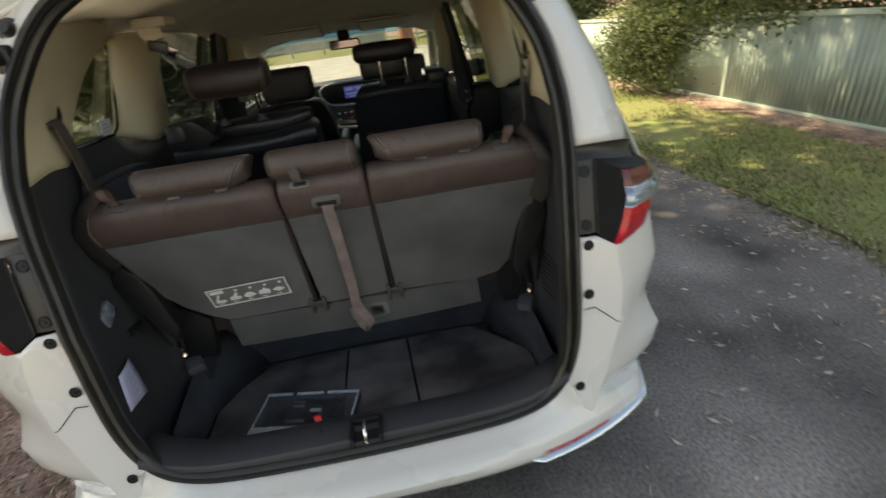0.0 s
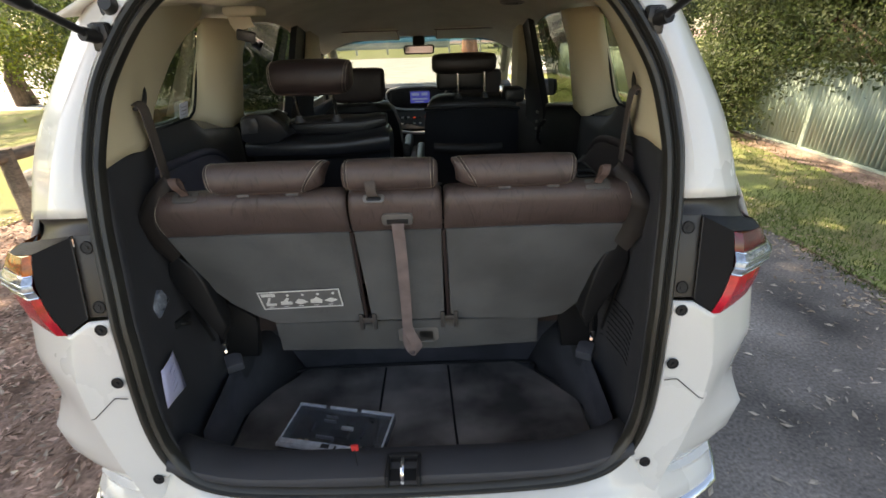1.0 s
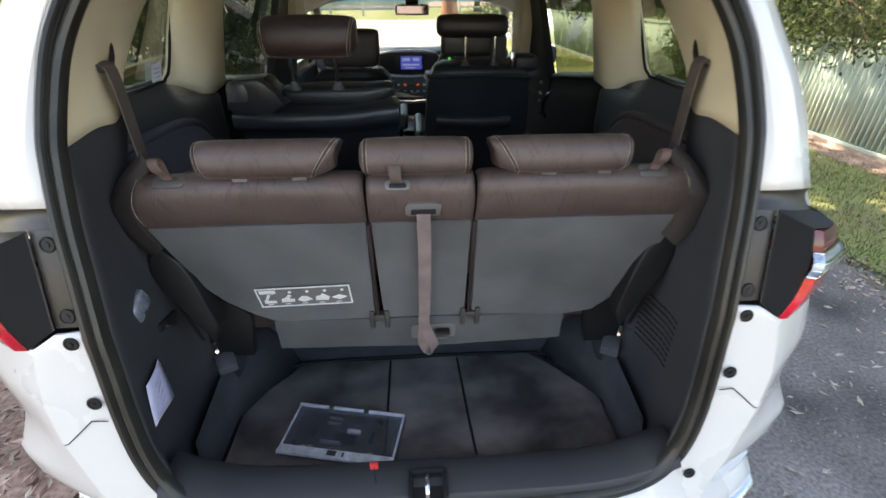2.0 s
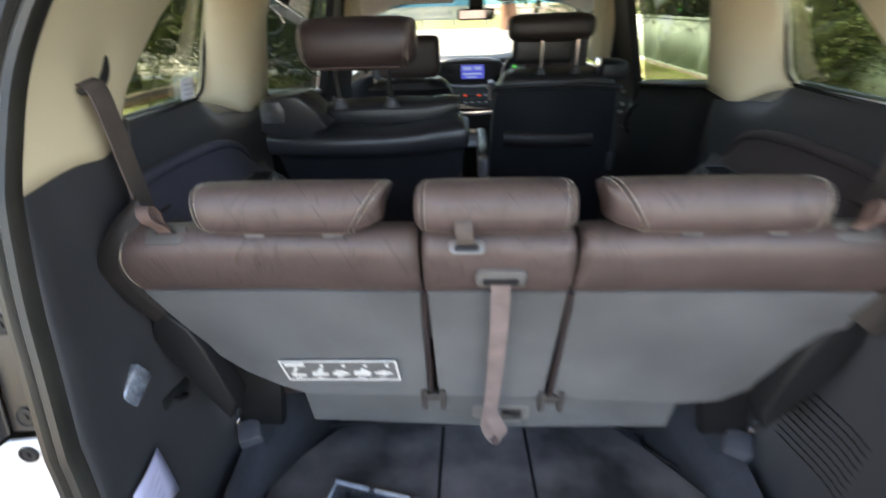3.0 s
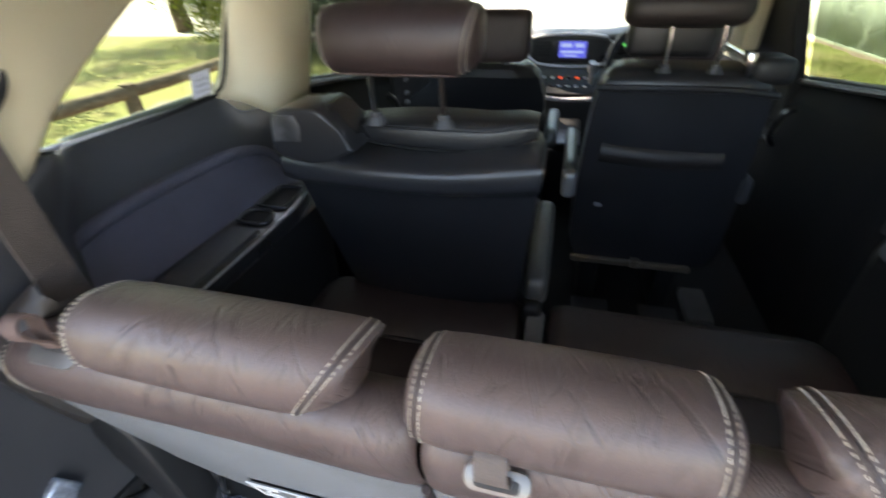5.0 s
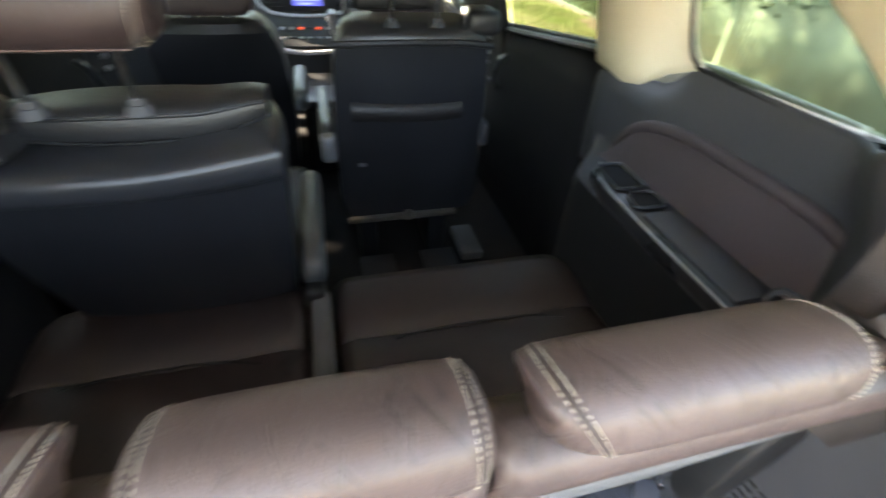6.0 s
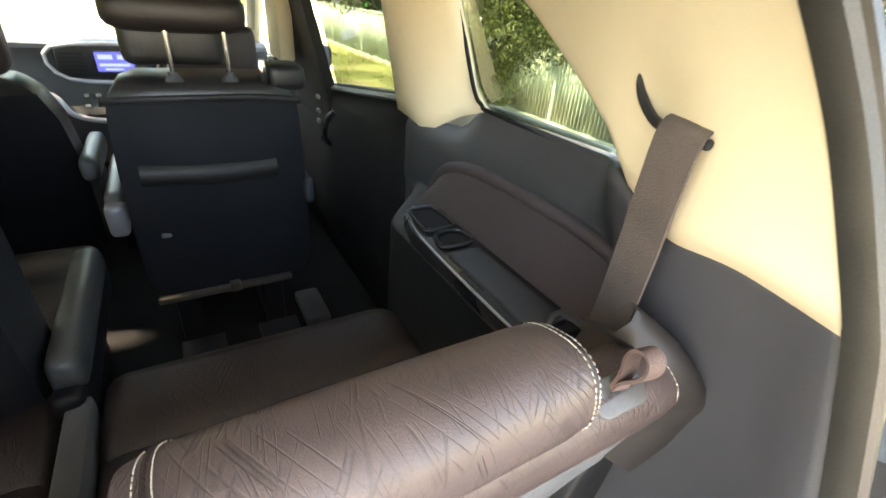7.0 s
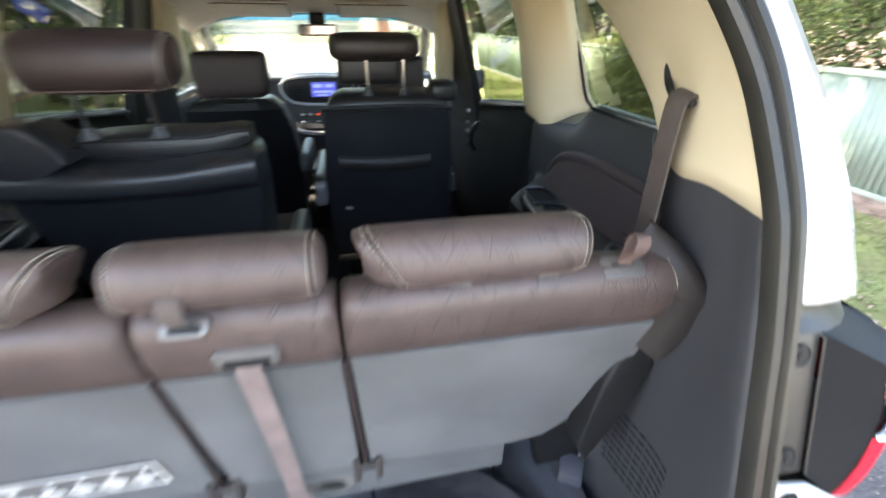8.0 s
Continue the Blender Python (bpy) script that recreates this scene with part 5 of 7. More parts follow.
part("border", moved(join(*frame_bits), m_lab), LABELWHITE, lab, "", 0)
SEATSHAPES = ([(-0.015, -0.020), (0.012, -0.020), (0.014, -0.012), (-0.006, -0.010), (0.004, 0.010), (-0.002, 0.013), (-0.011, -0.006), (-0.015, -0.010)],
              [(-0.016, -0.018), (0.015, -0.018), (0.017, -0.008), (0.004, -0.006), (0.012, 0.006), (0.004, 0.009), (-0.005, -0.003), (-0.014, -0.006)],
              [(-0.018, -0.012), (-0.004, -0.020), (0.018, -0.012), (0.006, 0.000), (-0.006, 0.002)],
              [(-0.017, -0.016), (0.014, -0.018), (0.018, -0.006), (0.002, 0.008), (-0.003, 0.000), (-0.014, -0.002)],
              [(-0.018, -0.008), (0.0, -0.017), (0.018, -0.008), (0.0, 0.001)])
for k, shape in enumerate(SEATSHAPES):
    xc = -0.083 + 0.041 * k
    part("pictogram", moved(plate([(xc + a, c) for a, c in shape], 0.0014), m_lab @ Matrix.Translation((0, -0.0024, 0))), LABELWHITE, lab, "", 0)
    part("pictogram_dot", moved(disc((xc + 0.010, -0.0018, 0.018), (0, 1, 0), 0.0040, 0.0014, 10), m_lab), LABELWHITE, lab, "", 0)
    part("pictogram_line", moved(box(xc - 0.010, xc + 0.003, -0.0024, -0.001, -0.0262, -0.0245), m_lab), LABELWHITE, lab, "", 0)
part("print_bar", moved(box(-0.102, -0.065, -0.0024, -0.001, 0.016, 0.027), m_lab), LABELWHITE, lab, "", 0)


def belt_set(s):
    b = thing("seat_belt", (s * 0.56, 0.28, 1.1), "grey-brown seat belt webbing running from the pillar slot", "seat belt", "third-row belts")
    path = smooth_path([(s * 0.562, 0.262, 1.312), (s * 0.548, 0.258, 1.309), (s * 0.541, 0.257, 1.295), (s * 0.540, 0.258, 1.25), (s * 0.541, 0.260, 1.18), (s * 0.545, 0.268, 1.09), (s * 0.545, 0.285, 1.03)], 5)
    part("webbing", ribbon(path, [(0.2 * s, 1, 0.05)] * len(path), 0.048, 0.0013), WEB, b)
    part("end_guide", tube(smooth_path([(s * 0.53, 0.27, 1.045), (s * 0.535, 0.33, 1.045), (s * 0.55, 0.33, 1.07), (s * 0.55, 0.27, 1.07)], 3, True), 0.005, 6, True), GREY, b)
    return b


belt_set(1)
belt_set(-1)


# ---- second row and front seats ----
def posts(xs, y, z0, z1, seat, lean=0.0):
    for x in xs:
        p = part("headrest_post", tube([(x, y, z0), (x, y - lean, z1)], 0.0055, 10), CHROME, seat, "chrome headrest post")
        part("collar", join(disc((x, y, z0 + 0.004), (0, 0, 1), 0.019, 0.012, 16, 0.014), disc((x, y, z0 + 0.012), (0, 0, 1), 0.011, 0.012, 12)), GREY, p)


def shell(x0, x1, yz, depth, seat, name, mat, label, crown=0.02, sweep=0.0):
    """Seat back: a rounded slab that follows the line of (y, z, side inset)."""
    rows = []
    for y, z, inset in yz:
        a, b = x0 + inset, x1 - inset
        w = b - a
        ring = []
        for u in (0, 0.02, 0.07, 0.2, 0.4, 0.6, 0.7, 0.78, 0.84, 0.89, 0.94, 0.98, 1):
            ring.append((a + w * u, y - crown * math.sin(math.pi * u) ** 0.5 + 0.03 * (1 - math.sin(math.pi * max(0.02, min(0.98, u))) ** 0.3), z + sweep * ease(u, 0.6, 1.0) * ease(z, 1.05, 1.12)))
        for u in (1, 0.9, 0.5, 0.1, 0):
            ring.append((a + w * u, y + depth, z))
        rows.append(ring)
    return part(name, grid(rows, loop=True, caps=True), mat, seat, label, 50)


def armrest(x0, x1, y0, y1, zt, seat, mat=None, name="armrest"):
    rows = []
    for y, f in ((y0, 0.5), (y0 + 0.006, 0.8), (y0 + 0.02, 0.97), (y0 + 0.05, 1.0), (y1 - 0.05, 1.0), (y1 - 0.02, 0.95), (y1 - 0.005, 0.75), (y1, 0.4)):
        r = super_ring(0, 0, (x1 - x0) / 2 * f, 0.038 * f, 0, 20, 3)
        rows.append([((x0 + x1) / 2 + a, y, zt - 0.038 + b) for _, a, b in r])
    return part(name, grid(rows, loop=True, caps=True), mat or GREYLEATHER, seat, "armrest in leather greyed for its reflected sheen", 60)


# second row, kerb side: slid back and reclined
s2 = thing("second_row_seat", (-0.28, 1.0, 0.4), "black captain seat reclined with brown headrest raised on chrome posts", "car seat", "second-row seats")
shell(-0.505, -0.045, [(0.90, 0.46, 0.06), (0.83, 0.60, 0.05), (0.755, 0.80, 0.03), (0.692, 1.0, 0.012), (0.670, 1.072, 0.006), (0.662, 1.084, 0.004), (0.642, 1.090, 0.001), (0.631, 1.096, 0.0), (0.627, 1.106, 0.0), (0.627, 1.124, 0.0), (0.630, 1.132, 0.001), (0.639, 1.138, 0.004), (0.672, 1.144, 0.014), (0.71, 1.147, 0.03)], 0.16, s2, "back_shell", SHELL, "black moulded seat back shell", 0.008, 0.014)
rows, pipe_, seam_ = [], [], []
for k in range(19):
    u = k / 18
    x = lerp(-0.392, -0.060, u)
    f = min(1, math.sin(math.pi * lerp(0.04, 0.96, u)) ** 0.26)
    cz = 1.168 + 0.012 * ease(u, 0.72, 1.0)
    rows.append([(x, 0.748 + dy * f + 0.012 * (1 - f), cz + dz * f) for _, dy, dz in super_ring(0, 0, 0.058, 0.030, 0, 24, 3.4)])
    pipe_.append((x, 0.748 - 0.0565 * f + 0.012 * (1 - f), cz + 0.016 * f))
    seam_.append((x, 0.748 - 0.0565 * f + 0.012 * (1 - f), cz - 0.020 * f))
pad = part("shoulder_pad", grid(rows, loop=True, caps=True), BLKLEATHER, s2, "black leather shoulder pad", 60)
part("pad_piping", tube(pipe_, 0.0028, 6), BLKLEATHER, pad)
part("pad_seam", tube(seam_, 0.0022, 6), MATTBLACK, pad)
tower_ = [(-0.507, 1.150), (-0.501, 1.204), (-0.494, 1.217), (-0.476, 1.223), (-0.416, 1.227), (-0.402, 1.221), (-0.374, 1.188), (-0.352, 1.158), (-0.40, 1.134), (-0.43, 1.128), (-0.49, 1.138)]
tower = part("belt_tower", plate(tower_, 0.115, Matrix.Translation((0, 0.633, 0)), 0.007, 3), SATIN, s2, "black plastic belt outlet on the shoulder", 30)
part("scuffed_face", plate([(-0.500, 1.168), (-0.450, 1.170), (-0.444, 1.196), (-0.452, 1.214), (-0.484, 1.213), (-0.496, 1.202)], 0.006, Matrix.Translation((0, 0.6305, 0)), 0.002), BEZELDARK, tower, "scuffed pale face of the belt outlet")
posts((-0.334, -0.214), 0.698, 1.19, 1.30, s2, 0.012)
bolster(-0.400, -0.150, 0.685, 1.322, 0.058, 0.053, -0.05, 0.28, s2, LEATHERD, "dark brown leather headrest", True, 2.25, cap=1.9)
part("seat_cushion", box(-0.50, -0.05, 0.86, 1.42, 0.58, 0.74, 0.04, 3), BLKLEATHER, s2)
part("seat_base", box(-0.46, -0.10, 0.90, 1.36, 0.40, 0.58, 0.02), BLACK, s2)
armrest(-0.066, -0.012, 0.77, 1.185, 0.842, s2)
part("arm_pivot", box(-0.064, -0.02, 0.74, 0.80, 0.60, 0.79, 0.015, 3), BLACK, s2)
part("recline_lever", box(-0.070, -0.045, 0.76, 0.80, 0.64, 0.652, 0.004), SILVER, s2)

# second row, road side: slid forward
s3 = thing("second_row_seat", (0.27, 1.45, 0.4), "black captain seat slid forward with headrest on chrome posts", "car seat", "second-row seats")
shell(0.042, 0.488, [(1.295, 0.585, 0.02), (1.29, 0.64, 0.0), (1.285, 0.80, 0.0), (1.272, 0.95, 0.004), (1.258, 1.08, 0.012), (1.245, 1.125, 0.02), (1.238, 1.145, 0.028), (1.25, 1.172, 0.05), (1.28, 1.182, 0.08)], 0.12, s3, "back_shell", SHELL, "black moulded seat back shell", 0.008)
part("pocket_band", tube(smooth_path([(0.09, 1.277, 0.955), (0.25, 1.268, 0.948), (0.405, 1.277, 0.950)], 5), 0.019, 10, flat=1.5), SHIELD, s3, "dark brown leather pocket band")
part("shell_edge", tube(smooth_path([(0.055, 1.25, 1.135), (0.15, 1.236, 1.14), (0.27, 1.232, 1.142), (0.38, 1.236, 1.14), (0.475, 1.25, 1.128)], 5), 0.009, 8), SATIN, s3)
posts((0.203, 0.317), 1.242, 1.18, 1.29, s3, 0.0)
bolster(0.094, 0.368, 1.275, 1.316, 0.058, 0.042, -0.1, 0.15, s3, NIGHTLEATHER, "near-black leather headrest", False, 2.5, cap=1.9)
part("headrest_back", box(0.112, 0.318, 1.275, 1.34, 1.205, 1.31, 0.02, 3), BLKLEATHER, s3)
part("hook", box(0.10, 0.145, 1.285, 1.30, 0.775, 0.79, 0.004), SILVER, s3, "small bag hook")
part("floor_bar", box(0.055, 0.416, 1.268, 1.288, 0.578, 0.598, 0.005), BARMETAL, s3, "dull brown-grey metal bar below the seat back")
part("bar_knob", box(0.238, 0.268, 1.258, 1.285, 0.58, 0.61, 0.006), BARMETAL, s3)
part("seat_cushion", box(0.045, 0.48, 1.36, 1.88, 0.58, 0.74, 0.04, 3), BLKLEATHER, s3)
for x in (0.12, 0.36):
    part("seat_rail", box(x - 0.03, x + 0.03, 1.30, 1.85, 0.40, 0.58, 0.01), BLACK, s3)
armrest(-0.005, 0.04, 1.30, 1.70, 0.90, s3)
part("arm_pivot", box(-0.004, 0.04, 1.27, 1.35, 0.80, 0.885, 0.015, 3), SILVER, s3)
part("side_cap", box(0.478, 0.508, 1.28, 1.38, 0.82, 0.90, 0.014, 3), GREY, s3)
part("belt_anchor", box(0.405, 0.497, 1.25, 1.36, 1.150, 1.212, 0.018, 3), BLKLEATHER, s3)
part("belt_guide", box(0.385, 0.402, 1.25, 1.27, 1.165, 1.225, 0.004), CHROME, s3)
part("floor_box", box(0.44, 0.52, 1.22, 1.40, 0.402, 0.44, 0.01), SEATCLOTH, None)
fb = bpy.data.objects["floor_box"]
tagged(fb, "pale grey seat rail cover on the dark carpet", "floor cover")
for k, x in enumerate((0.08, 0.30)):
    sl = part("rail_cover", box(x, x + 0.12, 1.10, 1.30, 0.402, 0.415, 0.004), GREY, None)
    tagged(sl, "grey floor rail cover on dark carpet", "rail cover")

# front seats
for x0, x1, lab_ in ((-0.50, -0.09, "black front passenger seat with dark headrest"), (0.12, 0.53, "black driver seat behind the steering wheel")):
    fs = thing("front_seat", ((x0 + x1) / 2, 2.0, 0.4), lab_, "car seat", "front seats")
    shell(x0, x1, [(1.86, 0.50, 0.02), (1.76, 0.80, 0.0), (1.66, 1.0, 0.008), (1.615, 1.08, 0.03), (1.625, 1.105, 0.06), (1.66, 1.112, 0.09)], 0.14, fs, "back_shell", BLKLEATHER, "black leather seat back", 0.01)
    part("seat_cushion", box(x0 + 0.02, x1 - 0.02, 1.86, 2.36, 0.52, 0.68, 0.04, 3), BLKLEATHER, fs)
    part("seat_base", box(x0 + 0.06, x1 - 0.06, 1.9, 2.3, 0.40, 0.52, 0.02), BLACK, fs)
    c = (x0 + x1) / 2
    posts((c - 0.055, c + 0.055), 1.68, 1.105, 1.16, fs)
    if x0 < 0:
        bolster(c - 0.135, c + 0.135, 1.70, 1.20, 0.05, 0.085, 0, 0.1, fs, LEATHERD, "dark leather headrest", False, 3.2)
    else:
        bolster(c - 0.125, c + 0.125, 1.70, 1.19, 0.05, 0.075, 0, 0.1, fs, LEATHERD, "dark leather headrest", False, 3.2)
    if x0 < 0:
        armrest(-0.085, -0.035, 1.62, 1.95, 0.90, fs)
con = thing("centre_console", (0, 2.2, 0.4), "black centre console box between the front seats", "console")
part("box", box(-0.075, 0.075, 1.98, 2.5, 0.40, 0.70, 0.02, 3), BLACK, con)
part("lid", box(-0.07, 0.07, 1.98, 2.2, 0.70, 0.73, 0.012, 3), BLKLEATHER, con)

# ---- dashboard ----
dash = thing("dashboard", (0, 2.8, 0.6), "grey and black dashboard with lit blue screen", "dashboard")
prof = [(2.70, 0.55), (2.68, 0.72), (2.70, 0.82), (2.745, 0.90), (2.76, 0.97), (2.752, 1.04), (2.735, 1.062), (2.74, 1.075), (2.80, 1.09), (2.95, 1.085), (3.12, 1.05)]
rows = []
for k in range(25):
    x = lerp(-0.68, 0.68, k / 24)
    hood = 0.03 * math.exp(-((x - 0.35) / 0.14) ** 2)
    rows.append([(x, y - (0.05 * math.exp(-((x - 0.35) / 0.15) ** 2) if z > 1.0 else 0) + 0.05 * (x / 0.68) ** 4, z + (hood if z > 1.05 else 0)) for y, z in prof])
solid(part("fascia", grid(rows), material("grey_dashboard_skin", (0.062, 0.064, 0.068), 0.45, var=0.06, scale=6, bump=0.2, fine=700), dash, "dark grey soft dashboard skin", 40), 0.01, 0)
scr = part("screen_surround", box(-0.235, 0.165, 2.728, 2.755, 0.935, 1.070, 0.012, 3), SATIN, dash, "glossy black screen surround with silver edge")
part("silver_edge", tube(smooth_path([(-0.235, 2.727, 1.068), (0.165, 2.727, 1.072), (0.155, 2.727, 0.935), (-0.20, 2.727, 0.935)], 4, True), 0.008, 8, True), BRIGHTSILVER, scr, "bright silver frame")
part("display", box(-0.085, 0.062, 2.722, 2.729, 0.966, 1.050, 0.002, 1), SCREEN, scr, "lit blue touch screen")
for x0, x1, z0, z1 in ((-0.074, -0.018, 1.020, 1.040), (0.0, 0.046, 1.020, 1.040), (-0.074, 0.046, 0.990, 1.002), (-0.055, 0.015, 0.973, 0.981)):
    part("icon_bar", box(x0, x1, 2.720, 2.7225, z0, z1), SCREENPALE, scr)
for k in range(6):
    part("vent_slat", box(-0.215, -0.13, 2.722, 2.735, 0.955 + 0.017 * k, 0.962 + 0.017 * k, 0.002, 1), BLACK, scr)
stack = part("control_panel", grid([[(x, lerp(2.60, 2.72, v) + 0.03 * abs(x), lerp(0.80, 0.91, v)) for x in (-0.24, -0.18, -0.06, 0.06, 0.18)] for v in (0, 0.3, 0.7, 1)]), SILVERDARK, dash, "dark silver control panel with pale buttons")
part("stack_edge", tube(smooth_path([(-0.42, 2.70, 0.90), (-0.27, 2.66, 0.875), (-0.20, 2.60, 0.80), (-0.05, 2.585, 0.772), (0.16, 2.60, 0.78)], 5), 0.012, 8), BRIGHTSILVER, stack, "silver curved edge")
rnd = random.Random(9)
for k in range(14):
    x, v = -0.16 + 0.045 * (k % 7), 0.35 + 0.3 * (k // 7)
    part("button", box(x, x + 0.02, lerp(2.60, 2.72, v) - 0.008, lerp(2.60, 2.72, v) + 0.004, lerp(0.78, 0.91, v), lerp(0.78, 0.91, v) + 0.012, 0.002, 1), (REDGLOW if k in (9, 11) else (BRIGHTSILVER, LABELWHITE, SATIN)[rnd.randrange(3)]), stack)
cl = part("instrument_cluster", box(0.22, 0.50, 2.70, 2.72, 0.985, 1.085, 0.01), SATIN, dash, "lit violet instrument cluster")
part("dial", disc((0.36, 2.698, 1.025), (0, 1, 0), 0.05, 0.004, 28), DIAL, cl)
part("dial_ring", tube([(0.36 + 0.052 * math.cos(a * math.tau / 24), 2.697, 1.025 + 0.052 * math.sin(a * math.tau / 24)) for a in range(24)], 0.004, 6, True), CHROME, cl)
part("green_light", box(0.245, 0.262, 2.694, 2.70, 1.03, 1.045, 0.002, 1), GREENGLOW, cl)
part("gear_selector", join(disc((0.10, 2.60, 0.90), (0, -0.5, 1), 0.012, 0.10, 12), disc((0.10, 2.575, 0.95), (0, -0.5, 1), 0.028, 0.045, 16, 0.02)), SILVER, dash, "silver gear selector")
wheel = thing("steering_wheel", (0.36, 2.5, 0.95), "black steering wheel rim with silver lower spokes", "steering wheel")
mw = Matrix.Translation((0.35, 2.46, 0.985)) @ pose(0, 0, 0, -22, 0, 0)
part("rim", moved(tube([(0.185 * math.cos(a * math.tau / 40), 0, 0.185 * math.sin(a * math.tau / 40)) for a in range(40)], 0.016, 10, True), mw), BLKLEATHER, wheel)
part("hub", moved(box(-0.075, 0.075, -0.03, 0.03, -0.07, 0.06, 0.02, 3), mw), BLACK, wheel)
for a in (0, 180, 270):
    part("spoke", moved(box(0.06, 0.18, -0.008, 0.008, -0.018, 0.018, 0.005), mw @ pose(0, 0, 0, 0, a, 0)), SILVER, wheel)
part("column", tube([(0.35, 2.48, 0.97), (0.35, 2.72, 0.88)], 0.045, 12), BLACK, wheel)

# ---- loose things in the well ----
case = thing("plastic_case", (-0.235, 0.22, 0.317), "clear plastic accessory case with small fittings lying on the mat", "case")
mc = Matrix.Translation((-0.232, 0.222, 0.318)) @ pose(0, 0, 0, 0, 0, -11.5)
PALECLEAR = milky("pale_translucent_plastic", (0.42, 0.46, 0.52), 0.30)
# Case bars and ribs: clear plastic's edge glints are put into this white.
CASEBAR = material("glint_white_plastic", (0.72, 0.76, 0.80), 0.25, var=0.15, scale=40)
CLIPBROWN = material("tan_plastic", (0.42, 0.30, 0.20), 0.35, var=0.1, scale=30)
LIDCLEAR = milky("clear_lid_plastic", (0.35, 0.40, 0.46), 0.04, 0.10)
SMOKE = milky("smoky_translucent_plastic", (0.075, 0.088, 0.10), 0.30)
part("tray", moved(box(-0.163, 0.163, -0.078, 0.078, 0.0, 0.004, 0.0015, 1), mc), SMOKE, case, "clear smoky plastic tray floor", 0)
for x0, x1, y0, y1 in ((-0.163, -0.157, -0.078, 0.078), (0.157, 0.163, -0.078, 0.078), (-0.157, 0.157, -0.078, -0.072), (-0.157, 0.157, 0.072, 0.078)):
    part("wall", moved(box(x0, x1, y0, y1, 0.004, 0.024, 0.001, 1), mc), PALECLEAR, case, "clear plastic wall", 0)
part("lid", moved(box(-0.160, 0.160, -0.075, 0.075, 0.0245, 0.0275, 0.001, 1), mc), LIDCLEAR, case, "clear plastic lid", 0)
for x0, x1 in ((-0.160, -0.072), (-0.055, 0.035), (0.052, 0.160)):
    part("hinge_bar", moved(tube([(x0, 0.076, 0.026), (x1, 0.076, 0.026)], 0.0055, 8), mc), CASEBAR, case, "bright clear hinge bar")
part("front_bar", moved(tube([(-0.163, -0.079, 0.020), (-0.02, -0.0795, 0.020), (0.155, -0.079, 0.020)], 0.0075, 8), mc), CASEBAR, case, "bright moulded front bar")
for x in (-0.158, 0.158):
    part("side_rib", moved(tube([(x, -0.07, 0.026), (x, 0.07, 0.026)], 0.0034, 6), mc), CASEBAR, case)
for x in (-0.148, 0.128, 0.142):
    part("inner_rib", moved(box(x, x + 0.006, -0.055, 0.06, 0.005, 0.020, 0.002, 1), mc), PALECLEAR, case, "clear inner rib", 0)
for x, y, w, d, mt in ((0.006, 0.008, 0.038, 0.011, LABELWHITE), (-0.061, 0.032, 0.040, 0.004, SILVER), (-0.061, 0.050, 0.040, 0.003, SILVER), (-0.061, -0.031, 0.058, 0.006, SILVER), (-0.024, -0.024, 0.062, 0.026, BLACK), (-0.090, -0.012, 0.008, 0.032, BLACK), (0.075, -0.014, 0.008, 0.032, BLACK), (0.088, 0.051, 0.011, 0.010, BLACK), (0.015, 0.030, 0.026, 0.006, GREY), (-0.110, -0.060, 0.086, 0.005, BEZEL), (0.070, -0.058, 0.070, 0.005, BEZEL)):
    part("insert", moved(box(x, x + w, y, y + d, 0.005, 0.017, 0.0012, 1), mc), mt, case, "small plastic fitting inside")
part("front_ledge", moved(box(-0.160, 0.156, -0.080, -0.062, 0.0278, 0.0305, 0.001, 1), mc), CASEBAR, case, "bright moulded front ledge")
part("catch", moved(box(-0.022, 0.004, -0.081, -0.066, 0.0300, 0.0325, 0.001, 1), mc), SILVERDARK, case, "small grey catch")
part("catch", moved(box(0.020, 0.026, -0.081, -0.068, 0.0300, 0.0325, 0.001, 1), mc), BLACK, case)
# moulded compartment outlines, slots and screw heads under the lid
for cx, cy, w_, h_ in ((-0.055, 0.044, 0.030, 0.018), (-0.090, 0.004, 0.020, 0.052), (0.088, -0.008, 0.026, 0.070), (0.024, 0.013, 0.052, 0.026), (-0.014, -0.038, 0.120, 0.026), (0.020, 0.048, 0.060, 0.016)):
    rim_ = [(cx + p, cy + q, 0.018) for p, q in round_rect(w_, h_, 0.004)]
    part("compartment_rim", moved(tube(rim_, 0.0008, 5, True), mc), PALECLEAR, case)
for x, y in ((-0.118, 0.052), (0.086, 0.056), (-0.130, -0.050), (0.128, -0.046)):
    part("screw_head", moved(disc((x, y, 0.0195), (0, 0, 1), 0.007, 0.004, 12), mc), BLACK, case)
for x, y in ((-0.105, -0.058), (-0.085, -0.056), (0.085, -0.058)):
    part("spare_clip", moved(box(x, x + 0.012, y, y + 0.006, 0.017, 0.023, 0.001, 1), mc), CLIPBROWN, case, "small tan clip")
tab = thing("release_tab", (-0.111, -0.044, 0.44), "small red plastic tab on a thin black stem at the sill", "tab")
part("stem", tube([(-0.111, -0.044, 0.43), (-0.111, -0.043, 0.50), (-0.111, -0.044, 0.562)], 0.0011, 6), BLACK, tab, "thin black stem")
part("tab", plate([(-0.119, 0.556), (-0.103, 0.556), (-0.102, 0.573), (-0.120, 0.573)], 0.008, Matrix.Translation((0, -0.044, 0)), 0.002), REDPLASTIC, tab, "red plastic tab")
note = thing("paper_note", (-0.565, 0.06, 0.68), "white paper note with faint writing stuck to the side trim", "paper")
corners = [(-x_trim(y, z) + 0.013, y, z) for y, z in ((0.124, 0.738), (0.030, 0.752), (0.010, 0.657), (0.126, 0.620))]
